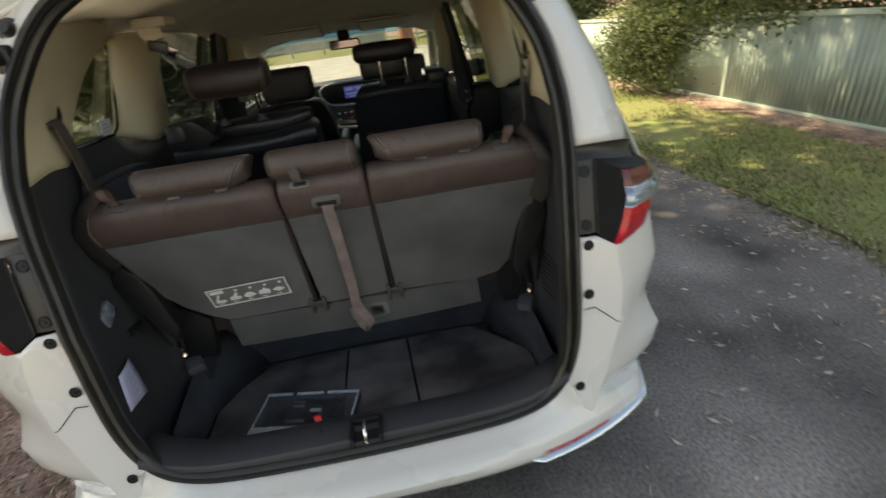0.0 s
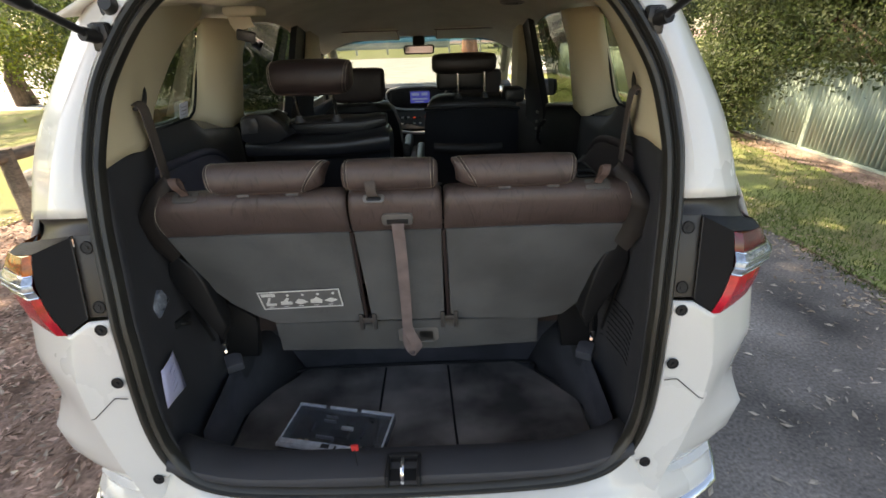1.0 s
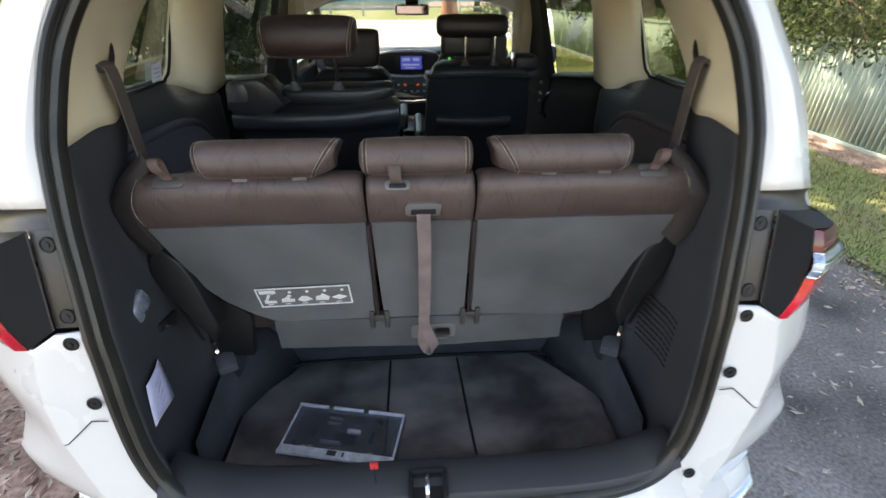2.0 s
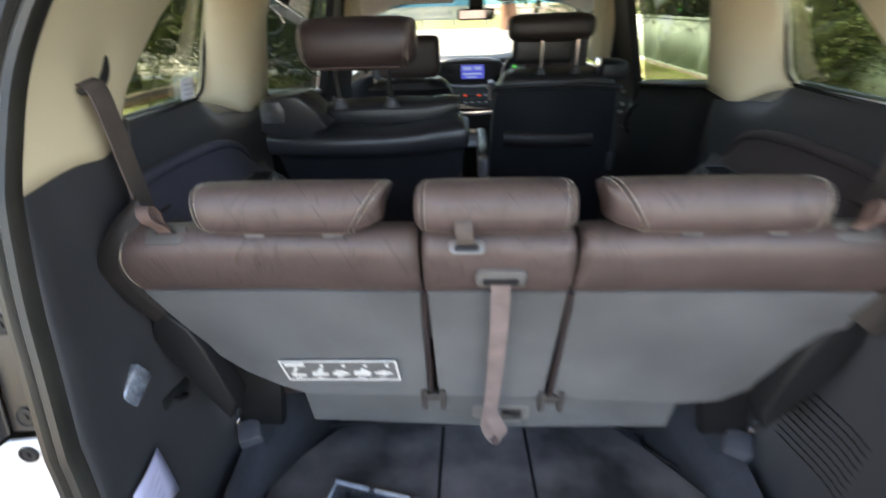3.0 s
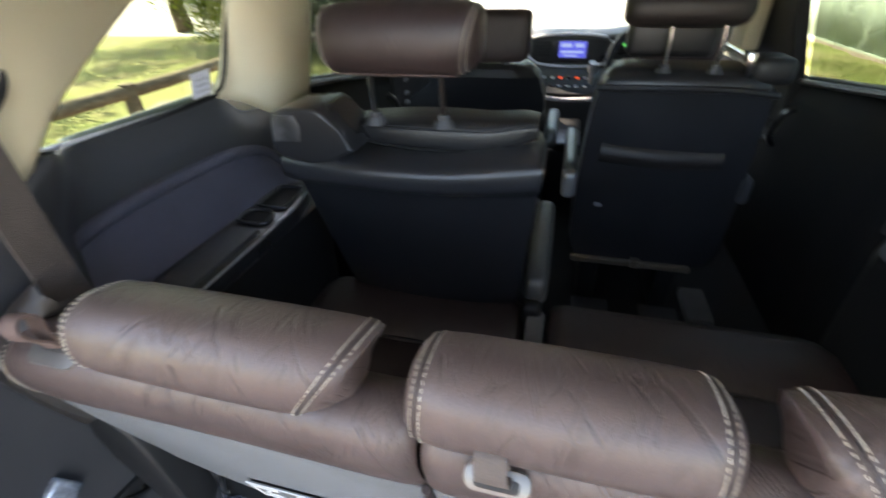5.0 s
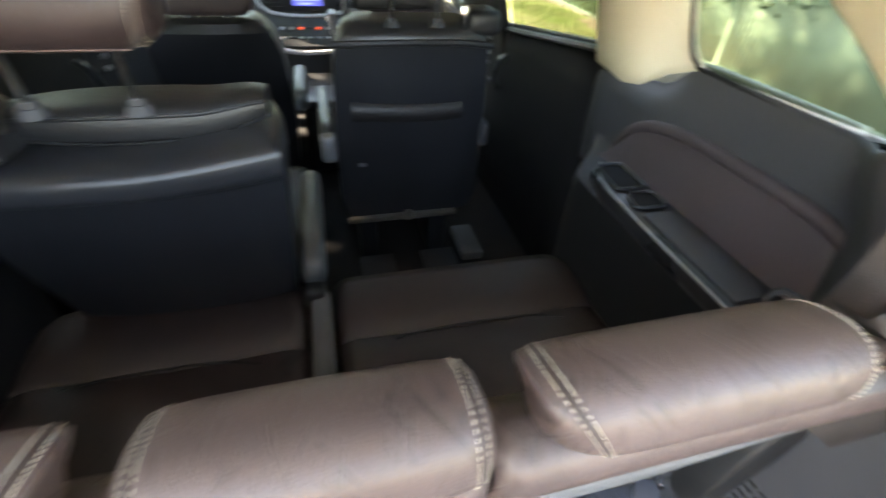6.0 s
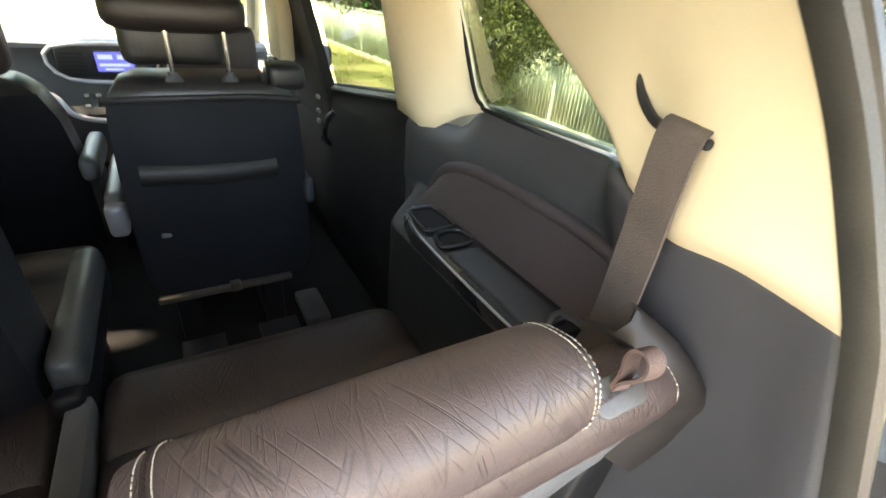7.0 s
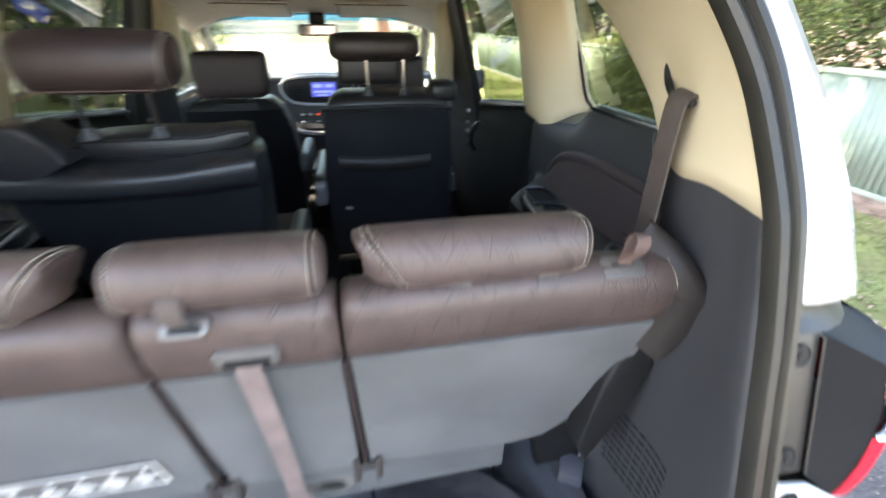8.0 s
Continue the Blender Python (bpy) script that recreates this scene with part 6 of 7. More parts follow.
rows = [[Vector(corners[0]).lerp(Vector(corners[1]), u).lerp(Vector(corners[3]).lerp(Vector(corners[2]), u), v) + Vector((0.003 * math.sin(3 * u + 2 * v), 0, 0)) for u in (0, 0.25, 0.5, 0.75, 1)] for v in (0, 0.25, 0.5, 0.75, 1)]
solid(part("sheet", grid(rows), NOTEPAPER, note), 0.0006, 0)
for k in range(4):
    part("writing_bar", tube([(-x_trim(0.1, 0.7) + 0.018, 0.100 - 0.004 * k, 0.722 - 0.018 * k), (-x_trim(0.055, 0.7) + 0.018, 0.055 - 0.002 * k, 0.722 - 0.016 * k)], 0.0008, 4), FAINTINK, note)
stk = thing("window_sticker", (-0.735, 0.755, 1.224), "small white sticker on the quarter window", "sticker")
b = bmesh.new()
b.faces.new([b.verts.new(p) for p in ((-0.729, 0.778, 1.208), (-0.729, 0.725, 1.205), (-0.718, 0.725, 1.252), (-0.718, 0.778, 1.255))])
solid(part("film", b, PAPER, stk, "", 0), 0.001, 0)
for k in range(3):
    part("print_bar", tube([(-0.726 + 0.003 * k, 0.77, 1.218 + 0.011 * k), (-0.726 + 0.003 * k, 0.735, 1.217 + 0.011 * k)], 0.001, 4), INK, stk)
# roof belt reel for the centre seat, with its plates stowed
reel = thing("roof_belt", (-0.42, 0.80, 1.50), "stowed roof seat belt with silver tongue hanging at the ceiling", "seat belt")
part("housing", box(-0.535, -0.43, 0.76, 0.86, 1.497, 1.525, 0.010, 3), HEADERTRIM, reel)
part("flap", grid([[(-0.522, 0.765, 1.497), (-0.452, 0.765, 1.495)], [(-0.515, 0.758, 1.475), (-0.447, 0.758, 1.478)], [(-0.505, 0.76, 1.455), (-0.442, 0.76, 1.468)]]), HEADERTRIM, reel, "pale belt guide flap")
part("buckle", moved(box(-0.028, 0.028, -0.010, 0.010, -0.016, 0.016, 0.006, 3), Matrix.Translation((-0.476, 0.765, 1.442)) @ pose(0, 0, 0, 10, 14, 10)), BEZELDARK, reel, "dark belt buckle")
part("tongue", moved(box(-0.016, 0.016, -0.003, 0.003, -0.016, 0.016, 0.002), Matrix.Translation((-0.449, 0.77, 1.420)) @ pose(0, 0, 0, 20, 35, 15)), CHROME, reel, "silver belt tongue")
sx = 0.46
vent = thing("roof_vent", (sx, 1.45, 1.545), "round slatted air vent in the headlining", "air vent")
part("ring", tube([(sx + 0.05 * math.cos(a * math.tau / 28), 1.45 + 0.05 * math.sin(a * math.tau / 28), 1.552) for a in range(28)], 0.008, 8, True), SILVER, vent)
for k in range(5):
    x = sx - 0.032 + 0.016 * k
    part("slat", box(x - 0.002, x + 0.002, 1.41, 1.49, 1.538, 1.556, 0.001, 1), BEZEL, vent)


# ---- outside ----
def leaf_material(name, base, glowing=0.35, spread=0.42):
    m = material(name, base, 0.5, var=0.2, scale=1.5, island=spread, fine=30)
    n, link = m.node_tree.nodes, m.node_tree.links
    b = n["Principled BSDF"]
    tr = n.new("ShaderNodeBsdfTranslucent")
    link.new(b.inputs["Base Color"].links[0].from_socket, tr.inputs[0])
    ms = n.new("ShaderNodeMixShader")
    ms.inputs[0].default_value = glowing
    link.new(b.outputs[0], ms.inputs[1])
    link.new(tr.outputs[0], ms.inputs[2])
    link.new(ms.outputs[0], n["Material Output"].inputs[0])
    return m


# Leaf tones also carry light: yellow for sunlit growth, dark for shaded growth.
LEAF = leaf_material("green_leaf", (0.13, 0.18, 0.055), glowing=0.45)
LEAFY = leaf_material("sunlit_yellow_green_leaf", (0.21, 0.25, 0.04), glowing=0.6)
LEAFD = leaf_material("shaded_dark_green_leaf", (0.062, 0.095, 0.036), glowing=0.4)
DRY = leaf_material("dry_leaf", (0.50, 0.36, 0.255), glowing=0.15)
DRYPINK = leaf_material("pinkish_dry_leaf", (0.54, 0.365, 0.30), glowing=0.15)
DRYDARK = leaf_material("dark_dry_leaf", (0.15, 0.085, 0.06), glowing=0.1)
DRYPALE = leaf_material("pale_dry_leaf", (0.50, 0.42, 0.34), glowing=0.1)
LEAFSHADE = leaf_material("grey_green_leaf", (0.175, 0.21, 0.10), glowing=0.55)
BLADE = leaf_material("grass_blade", (0.15, 0.205, 0.05), glowing=0.4)


def leaves(rng, pts, size, slim=0.42, flat=0.0):
    """Bent diamond leaves at the points, turned at random; flat: how far they lie level."""
    n = len(pts)
    d = rng.normal(size=(n, 3))
    d[:, 2] *= 1 - flat
    d /= np.linalg.norm(d, axis=1)[:, None]
    e = rng.normal(size=(n, 3))
    e[:, 2] *= 1 - flat
    e -= d * (e * d).sum(1)[:, None]
    e /= np.linalg.norm(e, axis=1)[:, None]
    nrm = np.cross(d, e)
    ln = size * rng.uniform(0.6, 1.3, n)[:, None]
    v = np.stack([pts - d * ln / 2, pts + e * ln * slim / 2 + nrm * ln * 0.08, pts + d * ln / 2, pts - e * ln * slim / 2 + nrm * ln * 0.08], 1).reshape(-1, 3)
    return v, np.arange(4 * n).reshape(-1, 4)


def crown_points(rng, lobes, n, clump=0.35, per=40):
    """Points in small clumps through a few lobes (centre, radii)."""
    vol = np.array([r[0] * r[1] * r[2] for _, r in lobes])
    m = max(1, n // per)
    pick = rng.choice(len(lobes), m, p=vol / vol.sum())
    u = rng.normal(size=(m, 3))
    u /= np.linalg.norm(u, axis=1)[:, None]
    rad = rng.uniform(0.35, 1.0, m) ** 0.5
    c = np.array([lobes[i][0] for i in pick]) + u * rad[:, None] * np.array([lobes[i][1] for i in pick])
    return (c[:, None] + rng.normal(size=(m, per, 3)) * clump * np.array([1, 1, 0.6])).reshape(-1, 3)


def tree(seed, base, height, girth, lobes, n, leaf, mats, label, bark=BARK, category="tree", clump=0.35, group="trees"):
    rng = np.random.default_rng(seed)
    t = thing("tree" if category == "tree" else "shrub", base, label, category, group)
    b = Vector(base)
    line = [b + Vector((rng.normal() * 0.04 * k, rng.normal() * 0.04 * k, height * k / 6)) for k in range(7)]
    bm = tube(line, [girth * f for f in (1.35, 1.05, 0.95, 0.85, 0.72, 0.6, 0.4)], 10)
    for c, r in lobes:
        c = Vector(c)
        a = line[3 + int(rng.integers(0, 3))]
        mid = a.lerp(c, 0.5) + Vector((0, 0, 0.1 * (c - a).length))
        bm = join(bm, tube(smooth_path([a, mid, c], 4), [girth * g for g in (0.5, 0.46, 0.42, 0.38, 0.32, 0.27, 0.22, 0.16, 0.1)], 7))
        for _ in range(4):
            q = c + Vector(rng.normal(size=3) * np.array(r) * 0.5)
            bm = join(bm, tube([mid.lerp(c, 0.4), q], [girth * 0.16, girth * 0.05], 5))
    part("trunk", bm, bark, t, "", 60)
    k = len(mats)
    for i, mt in enumerate(mats):
        pts = crown_points(rng, lobes, n // k, clump)
        pts = pts[pts[:, 2] > 0.05]
        v, f = leaves(rng, pts, leaf)
        raw("crown", v.tolist(), f.tolist(), mt, t, "loose leafy crown with gaps")
    return t


# ground sheets
def sheet_ob(name, x0, x1, y0, y1, z, mat, label, category, wave=0.0, nx=40, ny=40, seed=1):
    rng = np.random.default_rng(seed)
    rows = []
    for j in range(ny + 1):
        y = lerp(y0, y1, j / ny)
        row = []
        for i in range(nx + 1):
            x = lerp(x0, x1, i / nx)
            edge = wave * noise.noise(Vector((x0 if i == 0 else x1, y * 1.7, seed))) if i in (0, nx) else 0
            row.append((x + edge, y, z))
        rows.append(row)
    return tagged(part(name, grid(rows), mat, None, "", 0), label, category, kind="structure")


sheet_ob("ground", -400, 400, -400, 400, -0.012, LITTER, "brown leaf-littered soil", "ground", nx=4, ny=4)
sheet_ob("driveway", -0.75, 2.65, -3.0, 11.0, 0.0, ASPHALT, "dark weathered asphalt driveway with fallen leaves", "driveway", 0.10, 12, 80, 3)
sheet_ob("road", -60, 7.0, 11.0, 33.0, 0.002, CONCRETE, "pale sunlit road across the drive", "road", nx=6, ny=6)
# Unseen apron added behind the car to bounce sunlight into the opening.
sheet_ob("apron", 0.6, 9.0, -14.0, -2.6, 0.003, CONCRETE, "pale concrete apron added unseen behind the car to bounce light", "apron", nx=6, ny=6)
sheet_ob("mulch_strip", 4.18, 4.53, -9, 7.4, 0.008, LITTER, "brown leaf mulch along the fence foot", "mulch", 0.16, 4, 90, 8)
sheet_ob("verge_grass", 2.60, 4.52, -9, 17.0, 0.004, GRASSSOIL, "patchy mown grass verge beside the drive", "grass", 0.22, 8, 80, 5)
sheet_ob("lawn", -60, -3.75, -9, 11.0, 0.004, GRASSSOIL, "sunlit grass beyond the timber rail", "lawn", 0.1, 8, 40, 6)
sheet_ob("far_lawn", -60, 60, 33.0, 75.0, 0.004, GRASSSOIL, "bright green lawn across the road", "lawn", nx=6, ny=6)

rng = np.random.default_rng(11)
# grass blades on the verge
n = 60000
px = np.clip(2.60 + 1.75 * rng.uniform(0, 1, n) ** 1.35 + rng.normal(size=n) * 0.05, 2.5, 4.5)
py = rng.uniform(-0.5, 13.0, n)
thin = np.array([noise.noise(Vector((a * 1.1, b * 0.9, 4.0))) for a, b in zip(px, py)]) + 0.25 > rng.uniform(-0.2, 0.5, n)
px, py = px[thin], py[thin]
n = len(px)
h = rng.uniform(0.015, 0.05, n)
a = rng.uniform(0, math.tau, n)
bend = rng.normal(size=(n, 2)) * 0.02
w = 0.004
v = np.stack([np.stack([px - w * np.cos(a), py - w * np.sin(a), 0 * h], 1), np.stack([px + w * np.cos(a), py + w * np.sin(a), 0 * h], 1), np.stack([px + bend[:, 0], py + bend[:, 1], h], 1)], 1).reshape(-1, 3)
tagged(raw("grass", v.tolist(), np.arange(3 * n).reshape(-1, 3).tolist(), BLADE), "short green grass blades on the verge", "grass", kind="stuff")


def scatter(name, x0, x1, y0, y1, n, size, mat, label, seed, pattern=None, lift=0.012):
    rng = np.random.default_rng(seed)
    p = np.stack([rng.uniform(x0, x1, n), rng.uniform(y0, y1, n), rng.uniform(0.004, lift, n)], 1)
    if pattern:
        p = p[[pattern(a, b) > rng.uniform() for a, b, _ in p]]
    v, f = leaves(rng, p, size, 0.36, 0.86)
    v[:, 2] = np.maximum(v[:, 2], 0.003)
    tagged(raw(name, v.tolist(), f.tolist(), mat), label, "fallen leaves", kind="stuff")


scatter("leaf_litter", -3.9, -0.72, -0.6, 5.5, 17000, 0.042, DRYPINK, "brown fallen leaves and bark beside the car", 21, None, 0.03)
scatter("leaf_litter", -3.9, -0.72, -0.6, 5.5, 8000, 0.042, DRYDARK, "dark fallen leaves beside the car", 29, None, 0.034)
scatter("leaf_litter", -3.9, -0.72, -0.6, 5.5, 4200, 0.042, DRYPALE, "pale fallen leaves beside the car", 22, None, 0.035)
scatter("fallen_leaves", 0.8, 2.65, -1.0, 6.0, 1300, 0.042, DRYPALE, "pale leaves scattered on the asphalt", 23, lambda x, y: 0.35 + 0.65 * ease(noise.noise(Vector((x * 1.6, y * 1.1, 5.0))), -0.05, 0.3))
scatter("fallen_leaves", 1.7, 3.1, -1.0, 8.0, 6500, 0.044, DRY, "brown leaves along the grass edge", 24, lambda x, y: math.exp(-((x - 2.58) / 0.34) ** 2) * (0.4 + 0.6 * ease(noise.noise(Vector((x * 2.0, y * 1.1, 9.0))), -0.15, 0.25)))
scatter("fallen_leaves", 3.3, 4.5, -0.5, 7.4, 4200, 0.045, DRY, "brown leaves at the fence foot", 25, lambda x, y: ease(x, 3.75, 4.4) * (0.45 + 0.55 * ease(noise.noise(Vector((x * 1.3, y * 0.8, 2.0))), -0.2, 0.3)))
scatter("fallen_leaves", 2.7, 4.3, -0.5, 9.0, 6500, 0.038, DRY, "brown leaves lying in the grass", 27, lambda x, y: ease(noise.noise(Vector((x * 1.1, y * 0.7, 7.0))), -0.1, 0.35))
scatter("fallen_leaves", 0.75, 2.68, -1.2, 7.0, 4200, 0.013, DRY, "leaf crumbs and grit on the asphalt", 28, lambda x, y: 0.35 + 0.65 * ease(noise.noise(Vector((x * 1.3, y * 0.9, 3.0))), 0.0, 0.3), 0.006)
scatter("fallen_leaves", -0.75, 2.65, 2.0, 11.0, 500, 0.04, DRY, "leaves ahead on the drive", 26)

scatter("fallen_leaves", 1.6, 3.2, -1.0, 7.0, 4200, 0.036, DRYPALE, "pale dry leaves along the grass edge", 31, lambda x, y: math.exp(-((x - 2.50) / 0.42) ** 2) * ease(noise.noise(Vector((x * 2.6, y * 1.5, 14.0))), -0.05, 0.3), 0.02)

# corrugated steel fence
def fence_run(x, y0, y1, z1, label):
    f = thing("fence", (x, (y0 + y1) / 2, 0), label, "fence", "boundary fences")
    y = y0
    while y < y1 - 0.1:
        ye = min(y + 2.35, y1)
        part("post", box(x - 0.03, x + 0.03, y - 0.03, y + 0.03, -0.05, z1 + 0.03, 0.006), FENCEPAINT, f)
        prof = []
        yy = y + 0.03
        while yy < ye - 0.03:
            for dy, dx in ((0.0, 0.0), (0.036, 0.0), (0.042, -0.016), (0.056, -0.016), (0.062, 0.0)):
                prof.append((x + dx, min(yy + dy, ye - 0.03)))
            yy += 0.0625
        solid(part("panel", grid([[(a, b, 0.06) for a, b in prof], [(a, b, z1 - 0.02) for a, b in prof]]), FENCEPAINT, f, "ribbed pale green steel panel", 20), 0.003, 0)
        part("top_rail", box(x - 0.035, x + 0.012, y + 0.03, ye - 0.03, z1 - 0.04, z1 + 0.01, 0.005), FENCEPAINT, f)
        part("bottom_rail", box(x - 0.035, x + 0.012, y + 0.03, ye - 0.03, 0.045, 0.075, 0.005), FENCEPAINT, f)
        y = ye
    return f


fence_run(4.55, -2.5, 16.2, 1.03, "pale green ribbed steel boundary fence")
pl = part("fence_plinth", box(4.51, 4.60, -2.5, 16.2, -0.05, 0.045, 0.01), material("pale_sleeper", (0.34, 0.28, 0.23), 0.9, var=0.25, scale=4, bump=0.5, fine=60), None)
tagged(pl, "pale weathered timber strip under the fence", "plinth")

# timber rail on posts to the kerb side
rail = thing("timber_rail", (-3.6, 4, 0), "weathered log rail on short posts", "rail fence")
rng = np.random.default_rng(5)
part("log", tube(smooth_path([(-3.6 + rng.normal() * 0.015, 0.5 + k, 0.60 + rng.normal() * 0.012) for k in range(10)], 3), 0.055, 10), TIMBER, rail)
for y in (0.8, 3.05, 5.3, 7.6):
    part("post", tube([(-3.6, y, -0.05), (-3.6, y, 0.3), (-3.59, y, 0.66)], [0.07, 0.065, 0.06], 9), TIMBER, rail)
for k, (x, y, r) in enumerate(((-4.3, 4.1, 0.22), (-4.15, 4.5, 0.14), (-4.6, 5.2, 0.18))):
    bm = bmesh.new()
    bmesh.ops.create_icosphere(bm, subdivisions=3, radius=r)
    for v in bm.verts:
        v.co *= 1 + 0.25 * noise.noise(v.co * 6 + Vector((k * 5, 0, 0)))
        v.co.z *= 0.65
    tagged(part("rock", moved(bm, Matrix.Translation((x, y, r * 0.4))), ROCK, None), "pale rounded garden rock on the grass", "rock", "rocks")

# trees: unseen shade crown added over the drive, growth by the fence, the kerb side and the far side of the road
tree(1, (-9.5, 1.5, 0), 6.0, 0.3, [((-6.8, 1.9, 7.4), (3.4, 2.2, 1.4)), ((-4.6, 3.6, 7.0), (2.4, 1.5, 1.2)), ((-9.0, 3.4, 8.0), (2.2, 1.9, 1.5)), ((-3.6, 1.8, 6.4), (1.8, 2.2, 1.0)), ((-1.4, 4.4, 7.2), (2.0, 1.5, 0.9)), ((-1.2, 2.6, 7.6), (2.4, 2.4, 0.9)), ((-3.0, 5.4, 6.8), (1.3, 1.4, 0.7)), ((-1.0, 5.2, 6.8), (1.2, 1.1, 0.7)), ((-0.9, 6.7, 6.8), (0.6, 0.6, 0.5))], 21500, 0.30, (LEAF, LEAFD), "tall tree out of view, added to shade the drive", clump=0.5)
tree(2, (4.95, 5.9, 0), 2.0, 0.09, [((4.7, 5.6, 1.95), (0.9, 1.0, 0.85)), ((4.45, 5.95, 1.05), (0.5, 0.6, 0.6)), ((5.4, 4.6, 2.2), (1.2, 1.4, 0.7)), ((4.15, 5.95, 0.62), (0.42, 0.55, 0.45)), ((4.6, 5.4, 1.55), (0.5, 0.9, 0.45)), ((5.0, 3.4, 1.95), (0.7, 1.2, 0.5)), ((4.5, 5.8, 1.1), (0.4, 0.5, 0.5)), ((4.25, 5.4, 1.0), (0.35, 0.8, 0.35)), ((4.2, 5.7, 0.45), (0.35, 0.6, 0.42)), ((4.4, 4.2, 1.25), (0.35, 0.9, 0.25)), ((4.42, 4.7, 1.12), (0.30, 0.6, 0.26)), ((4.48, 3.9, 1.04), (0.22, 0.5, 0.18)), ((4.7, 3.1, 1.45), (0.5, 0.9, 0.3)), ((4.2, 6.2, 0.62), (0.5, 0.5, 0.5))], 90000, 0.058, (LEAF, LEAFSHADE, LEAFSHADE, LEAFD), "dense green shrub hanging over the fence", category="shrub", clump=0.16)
tree(3, (6.2, 2.6, 0), 2.6, 0.12, [((6.0, 2.8, 2.6), (1.4, 2.2, 0.9)), ((6.6, 5.2, 3.2), (1.6, 2.0, 1.2)), ((5.6, 3.6, 2.0), (0.8, 1.4, 0.6)), ((5.15, 1.6, 1.45), (0.55, 1.8, 0.55)), ((5.1, 4.2, 1.4), (0.5, 1.3, 0.5)), ((5.2, -0.6, 1.6), (0.6, 1.4, 0.7))], 38000, 0.085, (LEAF, LEAFD), "leafy trees behind the fence", clump=0.2)
tree(11, (7.2, 2.0, 0), 2.2, 0.1, [((6.9, 1.4, 1.2), (1.0, 2.4, 1.1)), ((6.9, 5.0, 1.4), (1.0, 2.4, 1.2)), ((7.1, -2.2, 1.3), (1.0, 2.0, 1.2)), ((7.4, 8.5, 1.5), (1.0, 2.2, 1.3))], 34000, 0.095, (LEAF, LEAFD), "dense hedge beyond the fence", category="shrub", clump=0.2)
tree(4, (7.5, 9.5, 0), 4.0, 0.2, [((6.5, 9.0, 3.6), (2.5, 2.5, 2.0)), ((5.0, 10.5, 2.8), (1.8, 1.6, 1.6)), ((8.5, 6.5, 4.5), (2.2, 2.2, 1.6))], 20000, 0.12, (LEAF, LEAFD), "tall trees beyond the fence", clump=0.3)
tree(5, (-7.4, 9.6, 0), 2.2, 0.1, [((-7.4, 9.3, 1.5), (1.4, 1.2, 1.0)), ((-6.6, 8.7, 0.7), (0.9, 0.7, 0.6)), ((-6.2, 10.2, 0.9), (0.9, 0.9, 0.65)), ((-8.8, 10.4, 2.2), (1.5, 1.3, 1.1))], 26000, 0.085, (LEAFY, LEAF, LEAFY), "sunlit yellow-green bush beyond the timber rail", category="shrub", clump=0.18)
tree(6, (-11.0, 12.0, 0), 4.0, 0.2, [((-10.8, 11.4, 4.0), (2.5, 2.3, 1.8)), ((-12.4, 8.4, 3.6), (2.0, 2.0, 1.8)), ((-8.8, 14.0, 3.6), (2.2, 2.0, 1.6))], 22000, 0.13, (LEAFY, LEAF), "tall sunlit trees on the kerb side", clump=0.3)
tree(7, (-8.2, 4.4, 0), 2.0, 0.09, [((-7.8, 4.0, 1.6), (1.4, 1.3, 1.2)), ((-8.5, 2.4, 2.2), (1.4, 1.4, 1.4))], 16000, 0.09, (LEAFY, LEAF), "yellow-green bushes on the kerb side", category="shrub", clump=0.2)
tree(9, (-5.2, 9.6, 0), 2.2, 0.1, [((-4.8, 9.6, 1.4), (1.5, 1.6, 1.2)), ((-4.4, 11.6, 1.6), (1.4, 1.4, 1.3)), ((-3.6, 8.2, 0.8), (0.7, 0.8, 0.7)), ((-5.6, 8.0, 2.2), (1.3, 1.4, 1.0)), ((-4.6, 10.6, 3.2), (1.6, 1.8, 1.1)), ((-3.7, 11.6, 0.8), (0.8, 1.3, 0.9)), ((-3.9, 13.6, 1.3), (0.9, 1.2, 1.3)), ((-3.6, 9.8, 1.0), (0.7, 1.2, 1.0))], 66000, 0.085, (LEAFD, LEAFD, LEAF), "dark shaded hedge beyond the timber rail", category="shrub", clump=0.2)
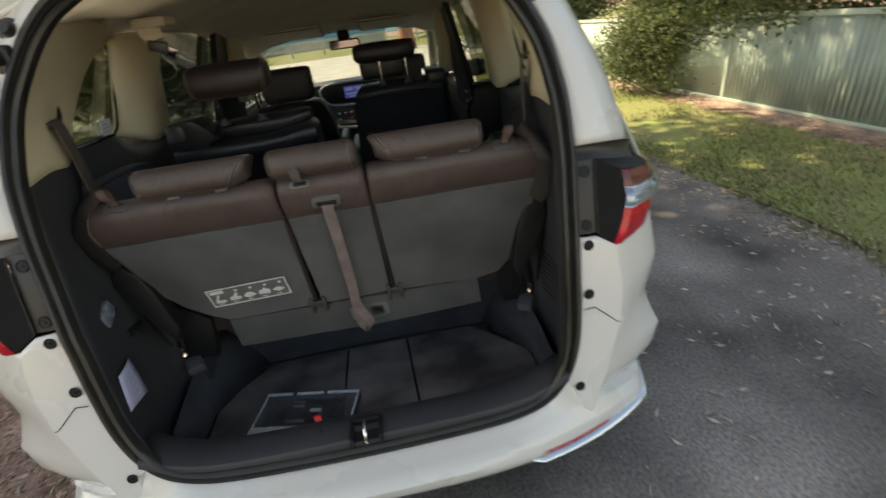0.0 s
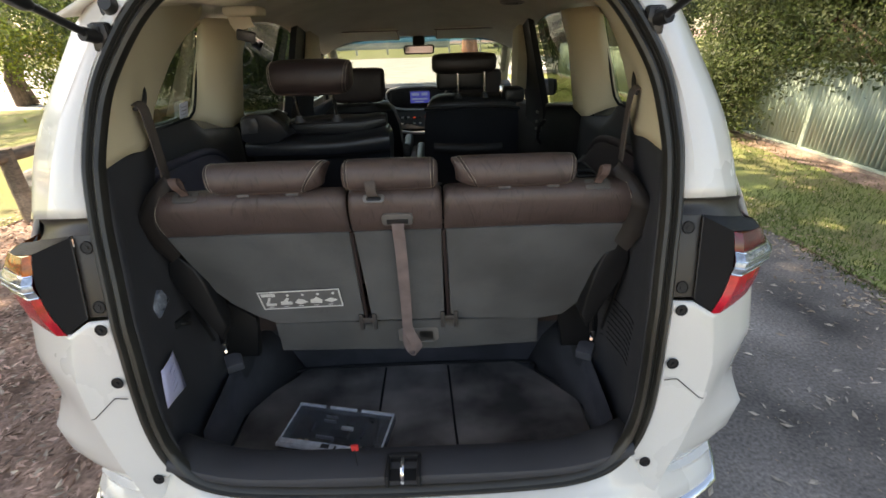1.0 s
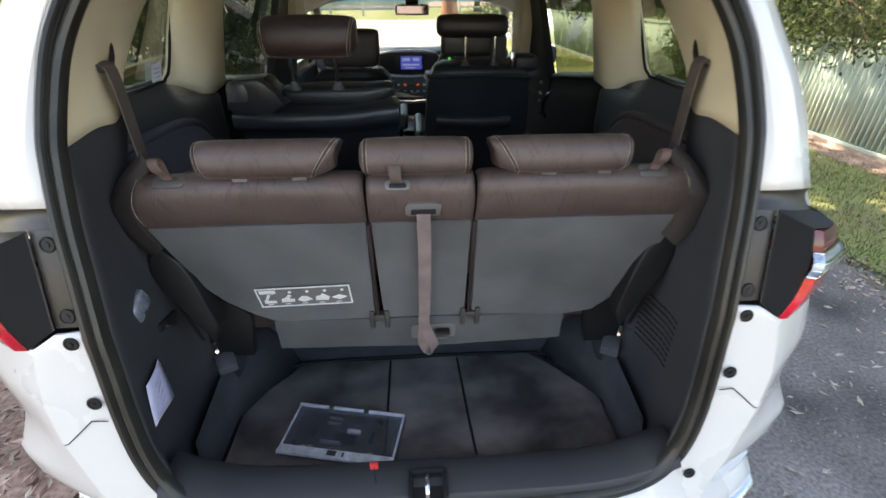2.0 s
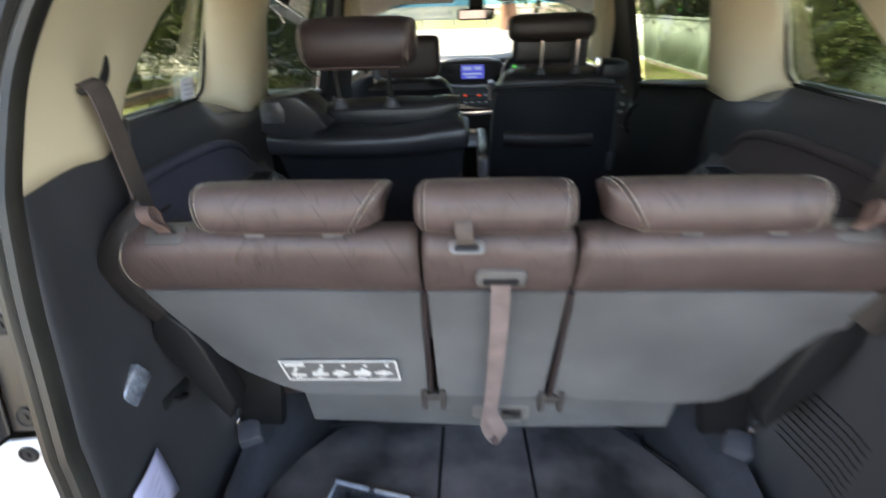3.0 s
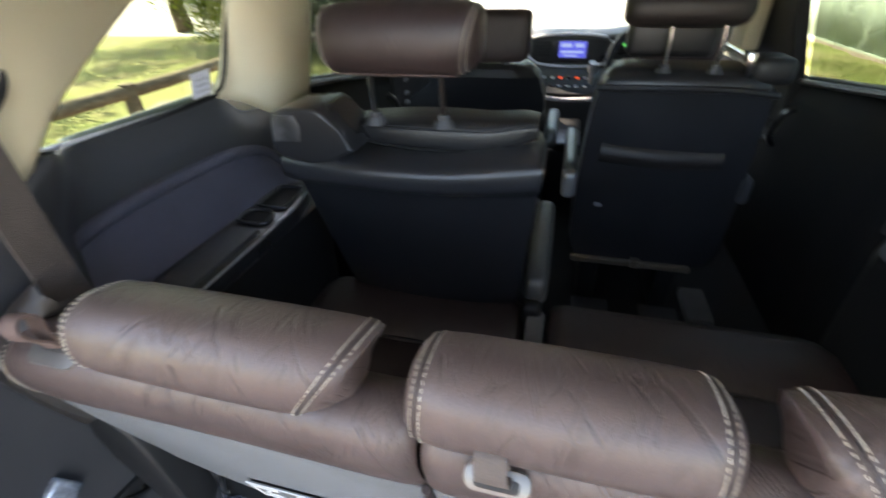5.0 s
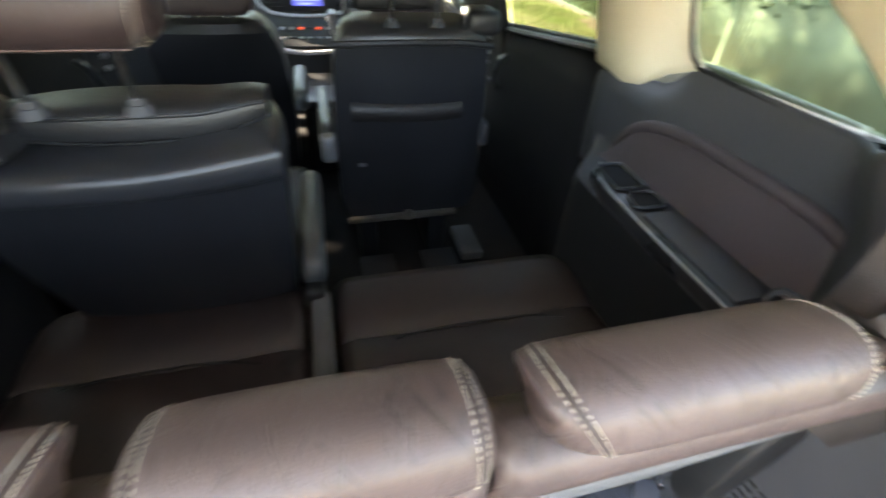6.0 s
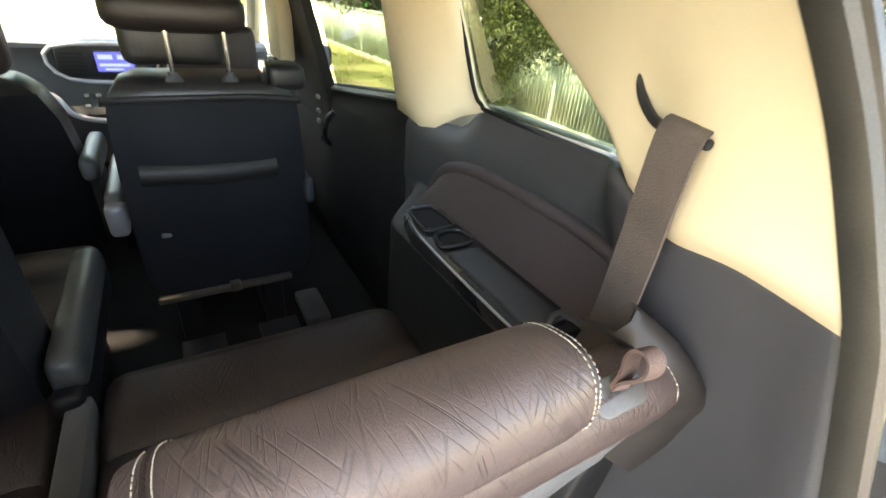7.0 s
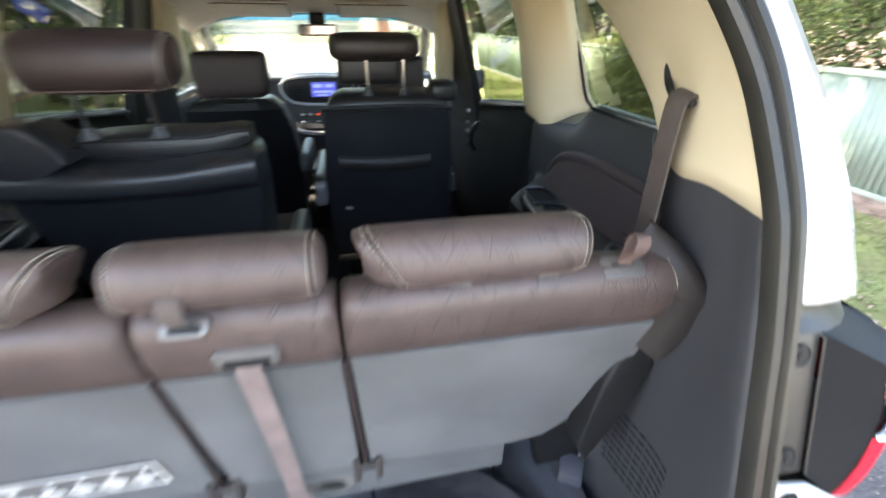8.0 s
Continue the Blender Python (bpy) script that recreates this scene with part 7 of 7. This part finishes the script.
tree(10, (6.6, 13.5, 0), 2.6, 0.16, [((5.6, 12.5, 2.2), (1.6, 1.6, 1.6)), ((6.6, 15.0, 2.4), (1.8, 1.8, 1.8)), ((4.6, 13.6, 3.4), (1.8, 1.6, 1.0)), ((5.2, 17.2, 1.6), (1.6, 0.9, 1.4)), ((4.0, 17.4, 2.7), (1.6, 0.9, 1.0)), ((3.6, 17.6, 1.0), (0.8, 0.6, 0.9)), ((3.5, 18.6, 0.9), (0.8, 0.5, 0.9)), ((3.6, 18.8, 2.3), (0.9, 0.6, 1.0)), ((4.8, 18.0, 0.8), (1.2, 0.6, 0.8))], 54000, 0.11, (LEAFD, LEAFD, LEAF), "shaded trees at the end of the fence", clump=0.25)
tree(8, (2.4, 30.0, 0), 8.0, 0.42, [((2.0, 30.0, 8.5), (4.0, 3.5, 2.0)), ((5.0, 31.0, 7.5), (3.0, 3.0, 2.0))], 9000, 0.35, (LEAF, LEAFY), "gum tree with orange-brown trunk across the road", REDBARK, clump=0.6)
for k, (x, y, hgt) in enumerate(((-20, 60, 9), (-10, 64, 8), (7, 52, 7), (13, 46, 8), (20, 56, 10), (-32, 58, 10), (30, 52, 10))):
    tree(20 + k, (x, y, 0), hgt * 0.5, 0.3, [((x, y, hgt * 0.6), (4.5, 4, hgt * 0.32)), ((x + 3, y - 1, hgt * 0.45), (3, 3, hgt * 0.25)), ((x - 3, y, hgt * 0.5), (3, 3, hgt * 0.25))], 4000, 0.6, (LEAF, LEAFY), "tree in the distance across the lawn", clump=0.8)
rf = thing("rail_fence", (-3, 40, 0), "pale timber post and rail fence across the lawn", "fence", "boundary fences")
for k in range(12):
    x = -22 + 2.6 * k
    part("post", box(x - 0.08, x + 0.08, 39.9, 40.05, 0, 1.25, 0.02, 1), PALEPAINT, rf)
    if k < 11:
        for z in (1.1, 0.65):
            part("rail", box(x, x + 2.6, 39.86, 39.94, z - 0.06, z + 0.06, 0.01, 1), PALEPAINT, rf)
gw = thing("garden_wall", (-8, 58, 0), "plain pale rendered wall beyond the lawn", "wall")
part("wall", box(-24, 2, 58, 58.3, 0, 2.6), CONCRETE, gw)
part("coping", box(-24.1, 2.1, 57.9, 58.4, 2.6, 2.75, 0.02, 1), CONCRETE, gw)
